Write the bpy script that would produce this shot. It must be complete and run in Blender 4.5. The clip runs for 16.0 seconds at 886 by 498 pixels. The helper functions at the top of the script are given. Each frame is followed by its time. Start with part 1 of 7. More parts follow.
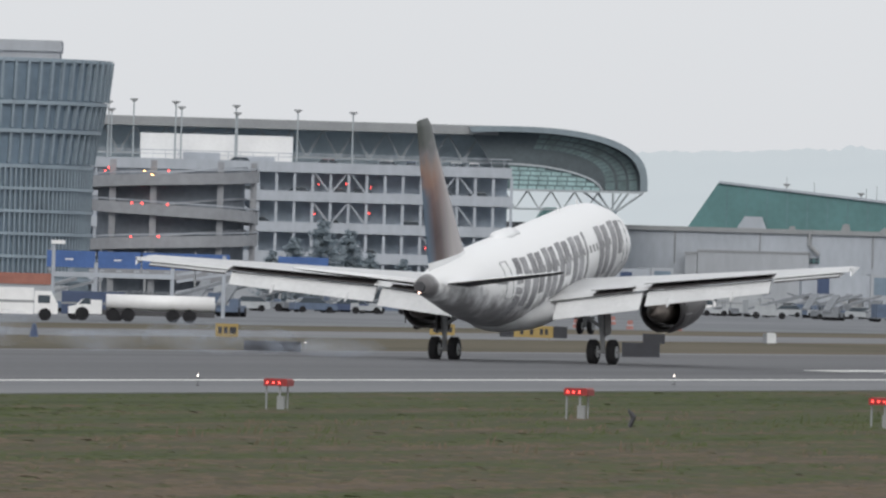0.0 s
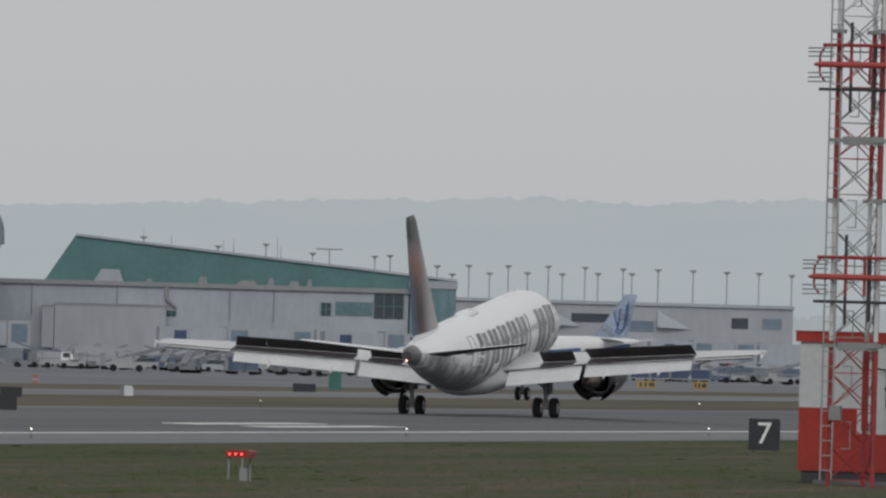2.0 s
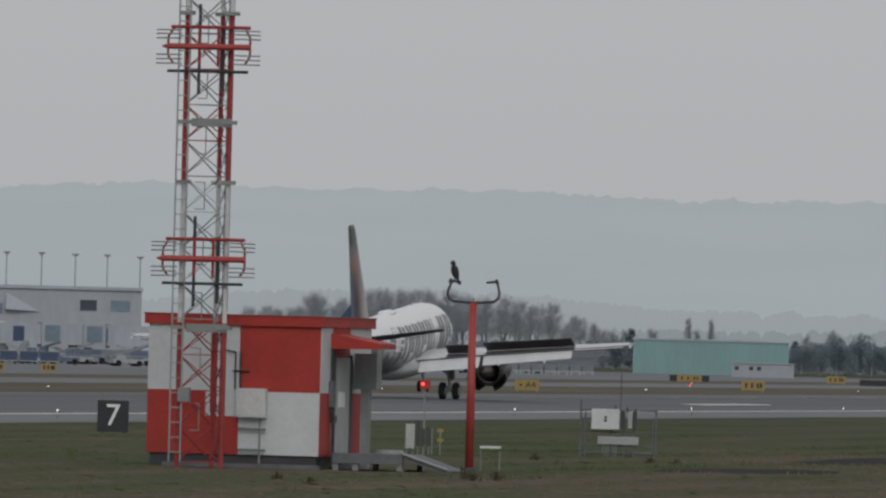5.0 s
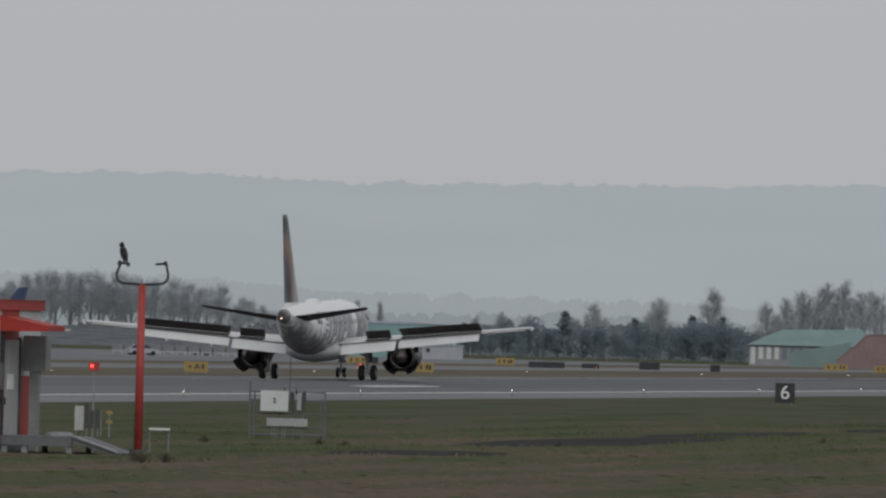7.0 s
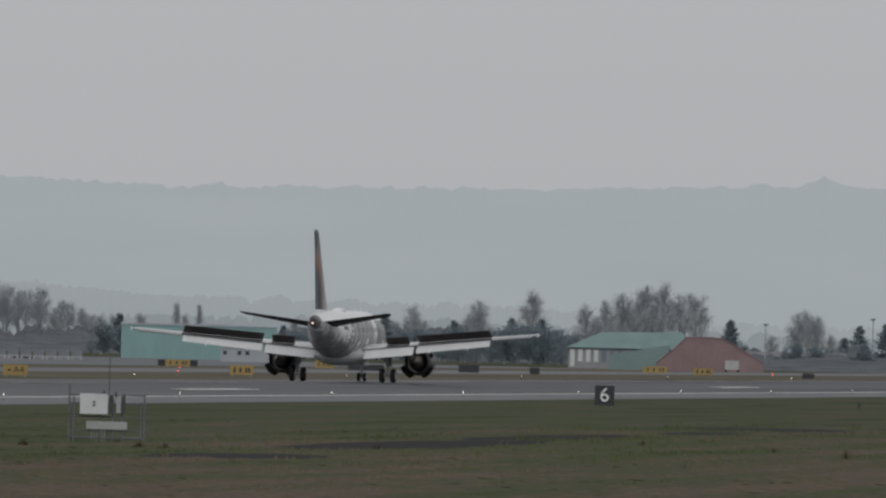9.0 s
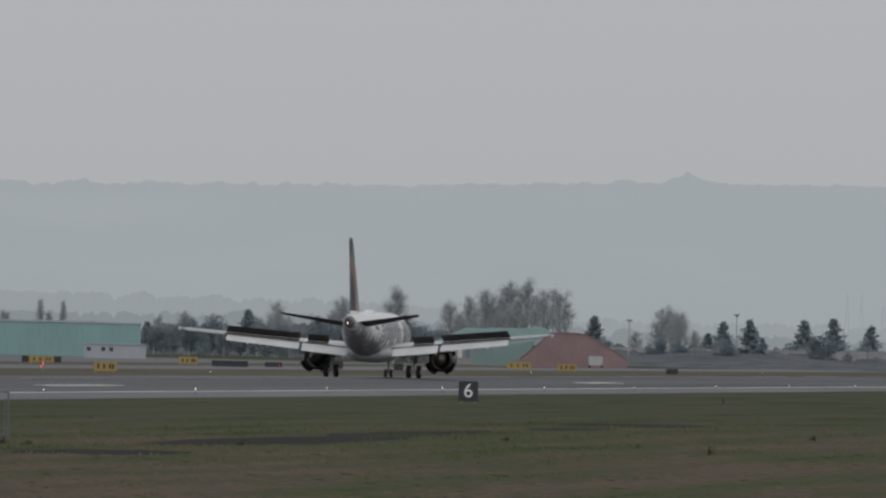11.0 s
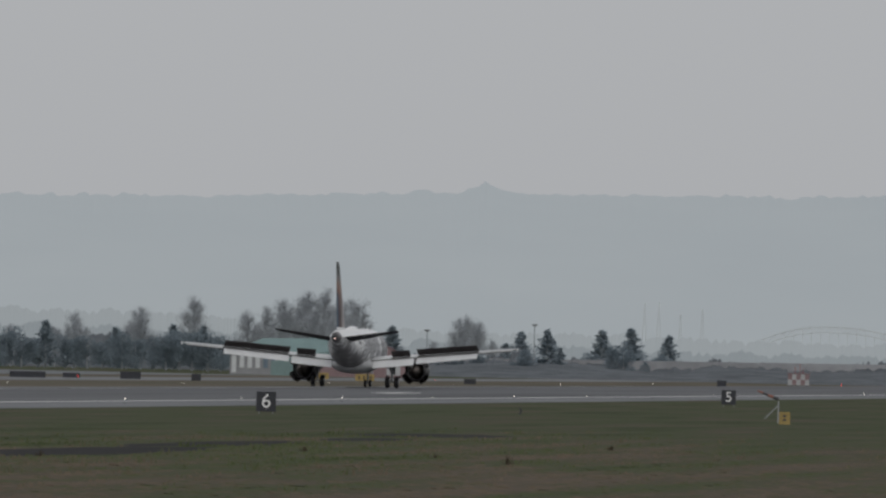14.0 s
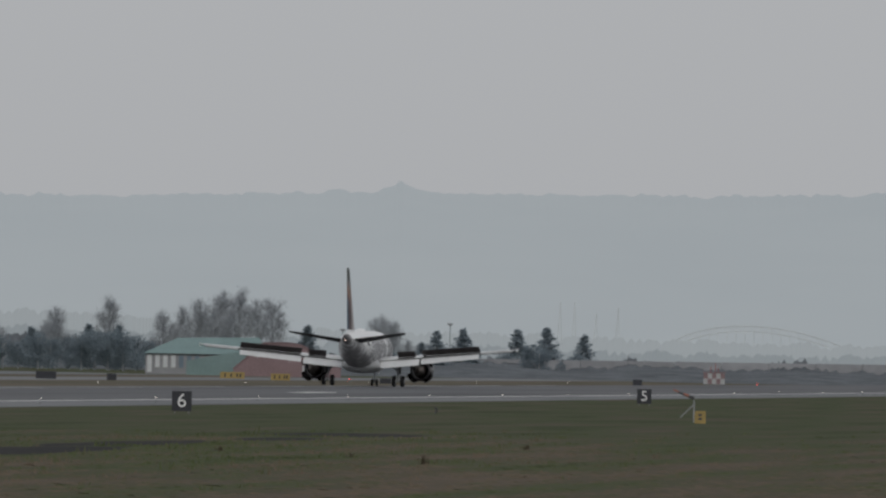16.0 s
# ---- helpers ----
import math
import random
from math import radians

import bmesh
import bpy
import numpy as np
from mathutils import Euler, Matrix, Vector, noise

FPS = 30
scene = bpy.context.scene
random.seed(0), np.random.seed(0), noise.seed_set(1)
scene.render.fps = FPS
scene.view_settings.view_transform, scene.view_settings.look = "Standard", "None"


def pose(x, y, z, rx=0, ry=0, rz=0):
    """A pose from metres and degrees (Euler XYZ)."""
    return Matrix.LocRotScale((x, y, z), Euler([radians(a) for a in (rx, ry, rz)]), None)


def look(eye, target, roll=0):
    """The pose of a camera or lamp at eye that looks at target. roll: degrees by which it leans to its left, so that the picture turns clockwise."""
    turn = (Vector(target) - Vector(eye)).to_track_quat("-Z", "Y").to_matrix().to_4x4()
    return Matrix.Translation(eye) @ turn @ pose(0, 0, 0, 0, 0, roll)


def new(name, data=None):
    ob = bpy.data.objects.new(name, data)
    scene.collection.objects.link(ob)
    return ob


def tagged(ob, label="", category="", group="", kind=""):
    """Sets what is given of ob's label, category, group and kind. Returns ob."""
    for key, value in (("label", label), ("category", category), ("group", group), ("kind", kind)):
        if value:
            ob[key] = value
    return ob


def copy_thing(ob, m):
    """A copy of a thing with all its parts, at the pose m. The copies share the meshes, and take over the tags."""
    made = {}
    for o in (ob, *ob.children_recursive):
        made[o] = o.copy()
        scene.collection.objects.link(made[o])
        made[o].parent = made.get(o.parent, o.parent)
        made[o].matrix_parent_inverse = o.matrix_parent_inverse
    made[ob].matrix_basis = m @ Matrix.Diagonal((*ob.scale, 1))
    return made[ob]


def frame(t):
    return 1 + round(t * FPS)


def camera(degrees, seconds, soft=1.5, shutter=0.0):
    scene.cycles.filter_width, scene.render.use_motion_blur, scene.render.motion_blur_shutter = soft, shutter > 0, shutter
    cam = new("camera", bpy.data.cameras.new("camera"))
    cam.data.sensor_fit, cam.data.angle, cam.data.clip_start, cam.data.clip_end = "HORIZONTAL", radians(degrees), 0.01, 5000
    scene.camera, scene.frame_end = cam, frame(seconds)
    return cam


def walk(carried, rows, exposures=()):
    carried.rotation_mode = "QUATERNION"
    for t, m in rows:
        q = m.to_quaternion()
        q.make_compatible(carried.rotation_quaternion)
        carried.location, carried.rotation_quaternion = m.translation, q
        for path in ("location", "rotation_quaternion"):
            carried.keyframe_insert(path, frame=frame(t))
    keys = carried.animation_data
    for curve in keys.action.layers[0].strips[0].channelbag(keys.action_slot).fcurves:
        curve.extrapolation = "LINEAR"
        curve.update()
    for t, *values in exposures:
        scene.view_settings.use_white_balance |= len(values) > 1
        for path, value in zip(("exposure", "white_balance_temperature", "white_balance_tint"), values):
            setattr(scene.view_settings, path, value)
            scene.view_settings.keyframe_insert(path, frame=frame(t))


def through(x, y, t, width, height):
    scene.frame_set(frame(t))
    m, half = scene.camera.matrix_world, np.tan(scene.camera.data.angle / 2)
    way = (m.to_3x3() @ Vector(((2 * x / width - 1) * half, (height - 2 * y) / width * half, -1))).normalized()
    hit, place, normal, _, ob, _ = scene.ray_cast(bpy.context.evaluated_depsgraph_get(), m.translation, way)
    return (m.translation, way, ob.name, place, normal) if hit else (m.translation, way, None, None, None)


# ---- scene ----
cam = camera(4.045, 16.0, soft=2.4)


def aim(yaw, pitch, roll):
    return pose(0, 0, 4.2, 90 + pitch, 0, yaw) @ pose(0, 0, 0, 0, 0, roll)


# the camera stands on one spot and pans: seconds, yaw, pitch, roll
PAN = [(0.0, 16.774, 0.106, 1.629), (0.5, 16.013, 0.187, 1.615), (1.0, 15.209, 0.273, 1.602), (1.5, 14.42, 0.355, 1.588),
       (2.0, 13.846, 0.428, 1.574), (2.5, 13.218, 0.471, 1.56), (3.0, 12.71, 0.5, 1.546), (3.5, 12.2, 0.493, 1.532),
       (4.0, 11.714, 0.479, 1.518), (4.5, 11.243, 0.459, 1.504), (5.0, 10.87, 0.424, 1.491), (5.2, 10.67, 0.421, 1.485),
       (7.5, 9.106, 0.378, 1.421), (8.0, 8.877, 0.39, 1.407), (10.4, 8.159, 0.405, 1.341), (10.5, 8.129, 0.395, 1.338),
       (11.0, 7.909, 0.408, 1.324), (11.5, 7.756, 0.416, 1.31), (12.0, 7.601, 0.428, 1.296), (12.5, 7.367, 0.448, 1.282),
       (13.0, 7.309, 0.464, 1.269), (13.5, 7.14, 0.468, 1.255), (14.0, 6.986, 0.475, 1.241), (14.5, 6.864, 0.475, 1.227),
       (15.0, 6.825, 0.467, 1.213), (15.5, 6.752, 0.466, 1.199), (16.0, 6.6, 0.48, 1.185)]
EXPOSURES = [(0.0, 0.05), (0.7, -0.12), (1.5, -0.4), (2.5, -0.6), (3.5, -0.68), (5.0, -0.68), (10.5, -0.7), (16.0, -0.76)]
walk(cam, [(t, aim(a, b, c)) for t, a, b, c in PAN], EXPOSURES)

# ---- light: overcast sky, weak wide sun ----
world = bpy.data.worlds.new("overcast")
scene.world = world
world.use_nodes = True
wn = world.node_tree.nodes
wl = world.node_tree.links
sky = wn.new("ShaderNodeTexSky")
sky.sky_type, sky.sun_disc = "NISHITA", False
sky.sun_elevation, sky.sun_rotation = radians(38), radians(150)
sky.air_density, sky.dust_density, sky.ozone_density = 1.0, 1.5, 1.0
grey = wn.new("ShaderNodeHueSaturation")
grey.inputs["Saturation"].default_value = 0.15
wl.new(sky.outputs[0], grey.inputs["Color"])
# closed cloud layer over most of the sky's light
cloud = wn.new("ShaderNodeMix")
cloud.data_type = "RGBA"
cloud.inputs["Factor"].default_value = 0.85
for sock in cloud.inputs:
    if sock.type == "RGBA" and sock.name == "A":
        wl.new(grey.outputs[0], sock)
    if sock.type == "RGBA" and sock.name == "B":
        sock.default_value = (6.75, 6.92, 7.2, 1)
wl.new([o for o in cloud.outputs if o.type == "RGBA"][0], wn["Background"].inputs["Color"])
wn["Background"].inputs["Strength"].default_value = 0.11

sun = new("sun", bpy.data.lights.new("sun", "SUN"))
sun.data.energy, sun.data.angle, sun.data.color = 1.15, radians(25), (1.0, 0.97, 0.92)
sun.matrix_world = look((0, 0, 50), (0 - 20, 50 + 34, 0))


# ---- materials ----
def mat(name, color, rough=0.7, metal=0.0, scale=1.0, var=0.12, bump=0.0, fine=8.0, emit=None, strength=0.0, alpha=1.0, stretch=(1, 1, 1)):
    m = bpy.data.materials.new(name)
    m.use_nodes = True
    n, l = m.node_tree.nodes, m.node_tree.links
    b = n["Principled BSDF"]
    b.inputs["Roughness"].default_value, b.inputs["Metallic"].default_value = rough, metal
    if emit:
        b.inputs["Base Color"].default_value = (*color, 1)
        b.inputs["Emission Color"].default_value = (*emit, 1)
        b.inputs["Emission Strength"].default_value = strength
        return m
    mapping = n.new("ShaderNodeMapping")
    if rough >= 0.85:
        b.inputs["Specular IOR Level"].default_value = 0.08
    coord = n.new("ShaderNodeTexCoord")
    l.new(coord.outputs["Object"], mapping.inputs["Vector"])
    mapping.inputs["Scale"].default_value = stretch
    big, small = n.new("ShaderNodeTexNoise"), n.new("ShaderNodeTexNoise")
    for tex, s in ((big, scale), (small, scale * fine)):
        l.new(mapping.outputs[0], tex.inputs["Vector"])
        tex.inputs["Scale"].default_value, tex.inputs["Detail"].default_value = s, 4
    add = n.new("ShaderNodeMath")
    add.operation = "MULTIPLY_ADD"
    l.new(small.outputs["Fac"], add.inputs[0])
    add.inputs[1].default_value = 0.6
    l.new(big.outputs["Fac"], add.inputs[2])
    ramp = n.new("ShaderNodeValToRGB")
    ramp.color_ramp.elements[0].position, ramp.color_ramp.elements[1].position = 0.55, 1.05
    ramp.color_ramp.elements[0].color = (*[c * (1 - var) for c in color], 1)
    ramp.color_ramp.elements[1].color = (*[min(1, c * (1 + var)) for c in color], 1)
    l.new(add.outputs[0], ramp.inputs[0])
    l.new(ramp.outputs[0], b.inputs["Base Color"])
    if bump:
        bp = n.new("ShaderNodeBump")
        bp.inputs["Strength"].default_value, bp.inputs["Distance"].default_value = bump, 0.05
        l.new(small.outputs["Fac"], bp.inputs["Height"])
        l.new(bp.outputs[0], b.inputs["Normal"])
    if alpha < 1:
        b.inputs["Alpha"].default_value = alpha
    return m


def glow(name, color, strength):
    return mat(name, color, emit=color, strength=strength)


def ramp_mat(name, stops, scale, rough=0.9, second=None, stretch=(1, 1, 1), bump=0.0):
    """Ground cover: colours by two noises, stretched along the field."""
    m = bpy.data.materials.new(name)
    m.use_nodes = True
    n, l = m.node_tree.nodes, m.node_tree.links
    b = n["Principled BSDF"]
    b.inputs["Roughness"].default_value = rough
    b.inputs["Specular IOR Level"].default_value = 0.2 if rough < 0.85 else 0.08
    coord, mapping = n.new("ShaderNodeTexCoord"), n.new("ShaderNodeMapping")
    mapping.inputs["Scale"].default_value = stretch
    l.new(coord.outputs["Object"], mapping.inputs["Vector"])
    big, small = n.new("ShaderNodeTexNoise"), n.new("ShaderNodeTexNoise")
    l.new(mapping.outputs[0], big.inputs["Vector"])
    l.new(coord.outputs["Object"], small.inputs["Vector"])
    big.inputs["Scale"].default_value, big.inputs["Detail"].default_value = scale, 6
    small.inputs["Scale"].default_value, small.inputs["Detail"].default_value = second or scale * 30, 5
    mix = n.new("ShaderNodeMath")
    mix.operation = "MULTIPLY_ADD"
    l.new(small.outputs["Fac"], mix.inputs[0])
    mix.inputs[1].default_value = 0.5
    l.new(big.outputs["Fac"], mix.inputs[2])
    ramp = n.new("ShaderNodeValToRGB")
    while len(ramp.color_ramp.elements) < len(stops):
        ramp.color_ramp.elements.new(0.5)
    for e, (p, c) in zip(ramp.color_ramp.elements, stops):
        e.position, e.color = p, (*c, 1)
    l.new(mix.outputs[0], ramp.inputs[0])
    l.new(ramp.outputs[0], b.inputs["Base Color"])
    if bump:
        bp = n.new("ShaderNodeBump")
        bp.inputs["Strength"].default_value, bp.inputs["Distance"].default_value = bump, 0.1
        l.new(small.outputs["Fac"], bp.inputs["Height"])
        l.new(bp.outputs[0], b.inputs["Normal"])
    return m


def grass_material(name, gain, islands):
    """Winter grass: green where it is wet, brown towards the dry near end of the field, mottled finely."""
    m = ramp_mat(name, [(0.60, (0.050 * gain, 0.062 * gain, 0.029 * gain)), (0.71, (0.072 * gain, 0.085 * gain, 0.041 * gain)), (0.79, (0.076 * gain, 0.083 * gain, 0.048 * gain)), (0.88, (0.094 * gain, 0.082 * gain, 0.056 * gain)), (0.97, (0.118 * gain, 0.094 * gain, 0.071 * gain))],
                 0.05, second=1.6, stretch=(5.0, 0.4, 1), bump=0.6)
    n, l = m.node_tree.nodes, m.node_tree.links
    ramp = [k for k in n if k.type == "VALTORGB"][0]
    last = ramp.inputs[0].links[0].from_socket
    # the dry end lies on the near side of a line that slants across the field
    coord, sep, dry = n.new("ShaderNodeTexCoord"), n.new("ShaderNodeVectorMath"), n.new("ShaderNodeMapRange")
    sep.operation = "DOT_PRODUCT"
    l.new(coord.outputs["Object"], sep.inputs[0])
    sep.inputs[1].default_value = (-8.3, 1.0, 0.0)
    l.new(sep.outputs["Value"], dry.inputs[0])
    dry.inputs[1].default_value, dry.inputs[2].default_value, dry.inputs[3].default_value, dry.inputs[4].default_value = 850, 1250, 0.12, 0.0
    add = n.new("ShaderNodeMath")
    l.new(last, add.inputs[0])
    l.new(dry.outputs[0], add.inputs[1])
    last = add.outputs[0]
    if islands:
        geo, pick = n.new("ShaderNodeNewGeometry"), n.new("ShaderNodeMath")
        pick.operation = "MULTIPLY_ADD"
        l.new(geo.outputs["Random Per Island"], pick.inputs[0])
        pick.inputs[1].default_value = 0.2
        shift = n.new("ShaderNodeMath")
        l.new(last, shift.inputs[0])
        shift.inputs[1].default_value = -0.09
        l.new(shift.outputs[0], pick.inputs[2])
        last = pick.outputs[0]
    l.new(last, ramp.inputs[0])
    return m


GRASS = grass_material("grass", 0.98, False)
BLADE = grass_material("grass_blades", 1.25, True)
BROWNGRASS = ramp_mat("dry_grass", [(0.55, (0.095, 0.087, 0.063)), (0.75, (0.128, 0.114, 0.085)), (0.95, (0.152, 0.131, 0.10))], 0.04, second=0.9, stretch=(1.6, 0.3, 1), bump=0.4)
ASPHALT = ramp_mat("runway_asphalt", [(0.55, (0.096, 0.099, 0.107)), (0.75, (0.128, 0.131, 0.140)), (0.95, (0.152, 0.155, 0.163))], 0.15, rough=0.75, second=3, stretch=(1.5, 0.03, 1))
SHOULDER = ramp_mat("shoulder_asphalt", [(0.55, (0.155, 0.16, 0.172)), (0.75, (0.19, 0.195, 0.206)), (0.95, (0.225, 0.23, 0.238))], 0.1, rough=0.8, second=3, stretch=(1, 0.1, 1))
CONCRETE_GROUND = ramp_mat("apron_concrete", [(0.55, (0.14, 0.148, 0.162)), (0.75, (0.172, 0.182, 0.197)), (0.95, (0.21, 0.218, 0.23))], 0.05, rough=0.8, second=2, stretch=(1, 0.3, 1))
WORN_LINE = mat("worn_line_paint", (0.24, 0.245, 0.25), 0.7, scale=0.5, var=0.35)
LINE = mat("line_paint", (0.72, 0.72, 0.70), 0.7, scale=0.4, var=0.15)
DIRT = mat("bare_soil", (0.036, 0.035, 0.036), 0.95, scale=0.3, var=0.2)
WHITE = mat("white_paint", (0.8, 0.8, 0.8), 0.35, scale=0.3, var=0.05)
PLANE_WHITE = mat("aircraft_white", (0.86, 0.87, 0.88), 0.28, scale=0.25, var=0.04, stretch=(1, 0.3, 1))
PLANE_GREY = mat("aircraft_grey", (0.46, 0.465, 0.47), 0.4, scale=0.3, var=0.12, stretch=(1, 0.2, 1))
WING_GREY = mat("wing_grey", (0.62, 0.63, 0.64), 0.4, scale=0.3, var=0.08)
FLAP_GREY = mat("flap_light_grey", (0.66, 0.67, 0.68), 0.45, scale=0.6, var=0.08)
SPOILER_DARK = mat("spoiler_underside_and_shade", (0.062, 0.056, 0.058), 0.6, scale=1, var=0.2)
DARK = mat("dark_metal", (0.05, 0.05, 0.055), 0.5, scale=1, var=0.2)
ENGINE_DARK = mat("nacelle_grey", (0.075, 0.07, 0.072), 0.4, scale=0.8, var=0.2)
TAIL_SHADE = mat("tailplane_shade", (0.055, 0.053, 0.056), 0.8, scale=0.8, var=0.2)
CORE = mat("exhaust_metal", (0.2, 0.17, 0.15), 0.4, 0.8, scale=2, var=0.25)
TYRE = mat("tyre_rubber", (0.025, 0.025, 0.027), 0.85, scale=3, var=0.2)
STEEL = mat("grey_steel", (0.35, 0.36, 0.37), 0.5, 0.4, scale=1, var=0.12)
LETTER = mat("letter_grey", (0.285, 0.285, 0.30), 0.5, scale=0.9, var=0.55)
PORTHOLE = mat("cabin_window_grey", (0.2, 0.2, 0.21), 0.3, scale=2, var=0.1)
RED = mat("aviation_red", (0.40, 0.034, 0.024), 0.6, scale=0.8, var=0.12)
REDDARK = mat("mast_red", (0.31, 0.035, 0.034), 0.55, scale=1.5, var=0.2)
OFFWHITE = mat("aviation_white", (0.60, 0.62, 0.635), 0.6, scale=0.8, var=0.07)
MASTWHITE = mat("mast_white", (0.6, 0.6, 0.6), 0.5, scale=1.2, var=0.12)
GALV = mat("galvanised", (0.27, 0.28, 0.28), 0.55, 0.3, scale=2, var=0.15)
SIGNBLACK = mat("sign_black", (0.02, 0.022, 0.03), 0.5, scale=2, var=0.2)
SIGNWHITE = mat("sign_white", (0.8, 0.8, 0.8), 0.5, scale=2, var=0.05)
YELLOW = mat("sign_yellow", (0.33, 0.235, 0.075), 0.5, scale=2, var=0.1)
PAPI_RED = mat("papi_red", (0.30, 0.03, 0.03), 0.5, scale=2, var=0.1)
RED_GLOW = glow("red_light", (1.0, 0.07, 0.055), 5)
FARCAR = mat("dull_white_paint", (0.40, 0.41, 0.42), 0.5, scale=1, var=0.1)
WHITE_GLOW = glow("white_light", (1.0, 0.88, 0.78), 4.5)
AMBER_GLOW = glow("amber_light", (1.0, 0.5, 0.15), 8)
TAIL_GLOW = glow("tail_light", (1.0, 0.62, 0.52), 5)


def fin_material():
    """Fin picture as abstract colour: dark green tip, tan and orange middle, slate front edge."""
    m = bpy.data.materials.new("fin_paint")
    m.use_nodes = True
    n, l = m.node_tree.nodes, m.node_tree.links
    b = n["Principled BSDF"]
    b.inputs["Roughness"].default_value = 0.45
    coord, sep = n.new("ShaderNodeTexCoord"), n.new("ShaderNodeSeparateXYZ")
    l.new(coord.outputs["Object"], sep.inputs[0])
    tex = n.new("ShaderNodeTexNoise")
    tex.inputs["Scale"].default_value, tex.inputs["Detail"].default_value = 1.3, 6
    l.new(coord.outputs["Object"], tex.inputs["Vector"])
    ma = n.new("ShaderNodeMath")
    ma.operation = "MULTIPLY_ADD"
    l.new(tex.outputs["Fac"], ma.inputs[0])
    ma.inputs[1].default_value = 2.2
    l.new(sep.outputs["Z"], ma.inputs[2])
    mr = n.new("ShaderNodeMapRange")
    mr.inputs[1].default_value, mr.inputs[2].default_value = 6.5, 13.8
    l.new(ma.outputs[0], mr.inputs[0])
    ramp = n.new("ShaderNodeValToRGB")
    stops = [(0.0, (0.13, 0.10, 0.10)), (0.25, (0.085, 0.062, 0.065)), (0.46, (0.17, 0.11, 0.105)), (0.60, (0.31, 0.18, 0.135)), (0.68, (0.30, 0.22, 0.19)), (0.76, (0.20, 0.19, 0.2)), (0.84, (0.10, 0.11, 0.105)), (1.0, (0.075, 0.085, 0.08))]
    while len(ramp.color_ramp.elements) < len(stops):
        ramp.color_ramp.elements.new(0.5)
    for e, (p, c) in zip(ramp.color_ramp.elements, stops):
        e.position, e.color = p, (*c, 1)
    l.new(mr.outputs[0], ramp.inputs[0])
    # slate blue on the rudder, greyer leading edge
    slope = n.new("ShaderNodeMath")
    slope.operation = "MULTIPLY_ADD"
    l.new(sep.outputs["Z"], slope.inputs[0])
    slope.inputs[1].default_value = 0.215
    l.new(sep.outputs["Y"], slope.inputs[2])
    color = ramp.outputs[0]
    for lo, hi, top, zero, tint in ((-12.5, -13.3, 10.3, 11.2, (0.13, 0.175, 0.235, 1)), (-11.9, -10.4, 11.0, 13.0, (0.42, 0.39, 0.39, 1))):
        edge, band, both, mix = n.new("ShaderNodeMapRange"), n.new("ShaderNodeMapRange"), n.new("ShaderNodeMath"), n.new("ShaderNodeMix")
        edge.inputs[1].default_value, edge.inputs[2].default_value = lo, hi
        l.new(slope.outputs[0], edge.inputs[0])
        band.inputs[1].default_value, band.inputs[2].default_value = zero, top
        l.new(ma.outputs[0], band.inputs[0])
        both.operation = "MULTIPLY"
        l.new(edge.outputs[0], both.inputs[0])
        l.new(band.outputs[0], both.inputs[1])
        mix.data_type = "RGBA"
        l.new(both.outputs[0], mix.inputs["Factor"])
        l.new(color, mix.inputs[6])
        mix.inputs[7].default_value = tint
        color = mix.outputs[2]
    l.new(color, b.inputs["Base Color"])
    return m


FIN = fin_material()


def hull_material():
    """White roof grading into a mottled grey belly; height rises towards the tail cone."""
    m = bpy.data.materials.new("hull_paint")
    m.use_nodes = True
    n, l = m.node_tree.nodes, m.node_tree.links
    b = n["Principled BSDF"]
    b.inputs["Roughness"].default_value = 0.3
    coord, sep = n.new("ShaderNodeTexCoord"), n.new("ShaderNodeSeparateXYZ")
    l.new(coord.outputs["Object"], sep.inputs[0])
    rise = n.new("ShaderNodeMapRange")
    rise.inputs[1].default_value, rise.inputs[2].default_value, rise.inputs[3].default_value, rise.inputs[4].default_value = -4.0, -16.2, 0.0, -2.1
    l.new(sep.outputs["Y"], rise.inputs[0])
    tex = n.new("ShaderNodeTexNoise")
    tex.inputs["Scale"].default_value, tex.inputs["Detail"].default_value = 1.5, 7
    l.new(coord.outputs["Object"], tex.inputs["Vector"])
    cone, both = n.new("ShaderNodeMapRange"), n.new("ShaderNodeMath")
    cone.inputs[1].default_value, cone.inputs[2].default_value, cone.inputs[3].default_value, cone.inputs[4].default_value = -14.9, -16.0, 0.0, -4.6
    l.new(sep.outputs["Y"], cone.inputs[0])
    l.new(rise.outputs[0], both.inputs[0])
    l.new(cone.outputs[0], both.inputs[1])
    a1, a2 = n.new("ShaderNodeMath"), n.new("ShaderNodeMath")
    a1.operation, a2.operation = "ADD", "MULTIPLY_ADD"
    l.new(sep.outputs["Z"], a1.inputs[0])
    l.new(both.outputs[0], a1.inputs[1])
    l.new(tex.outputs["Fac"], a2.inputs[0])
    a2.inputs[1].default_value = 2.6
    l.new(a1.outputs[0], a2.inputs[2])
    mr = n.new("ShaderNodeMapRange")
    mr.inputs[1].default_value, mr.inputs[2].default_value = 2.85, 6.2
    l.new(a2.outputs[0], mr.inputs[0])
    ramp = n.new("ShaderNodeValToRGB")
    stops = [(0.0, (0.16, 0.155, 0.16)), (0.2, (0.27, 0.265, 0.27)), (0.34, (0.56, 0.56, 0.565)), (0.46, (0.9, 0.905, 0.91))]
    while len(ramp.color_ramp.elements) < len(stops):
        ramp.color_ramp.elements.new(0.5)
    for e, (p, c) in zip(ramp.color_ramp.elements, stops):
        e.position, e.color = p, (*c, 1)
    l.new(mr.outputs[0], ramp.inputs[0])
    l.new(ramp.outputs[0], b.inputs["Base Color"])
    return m


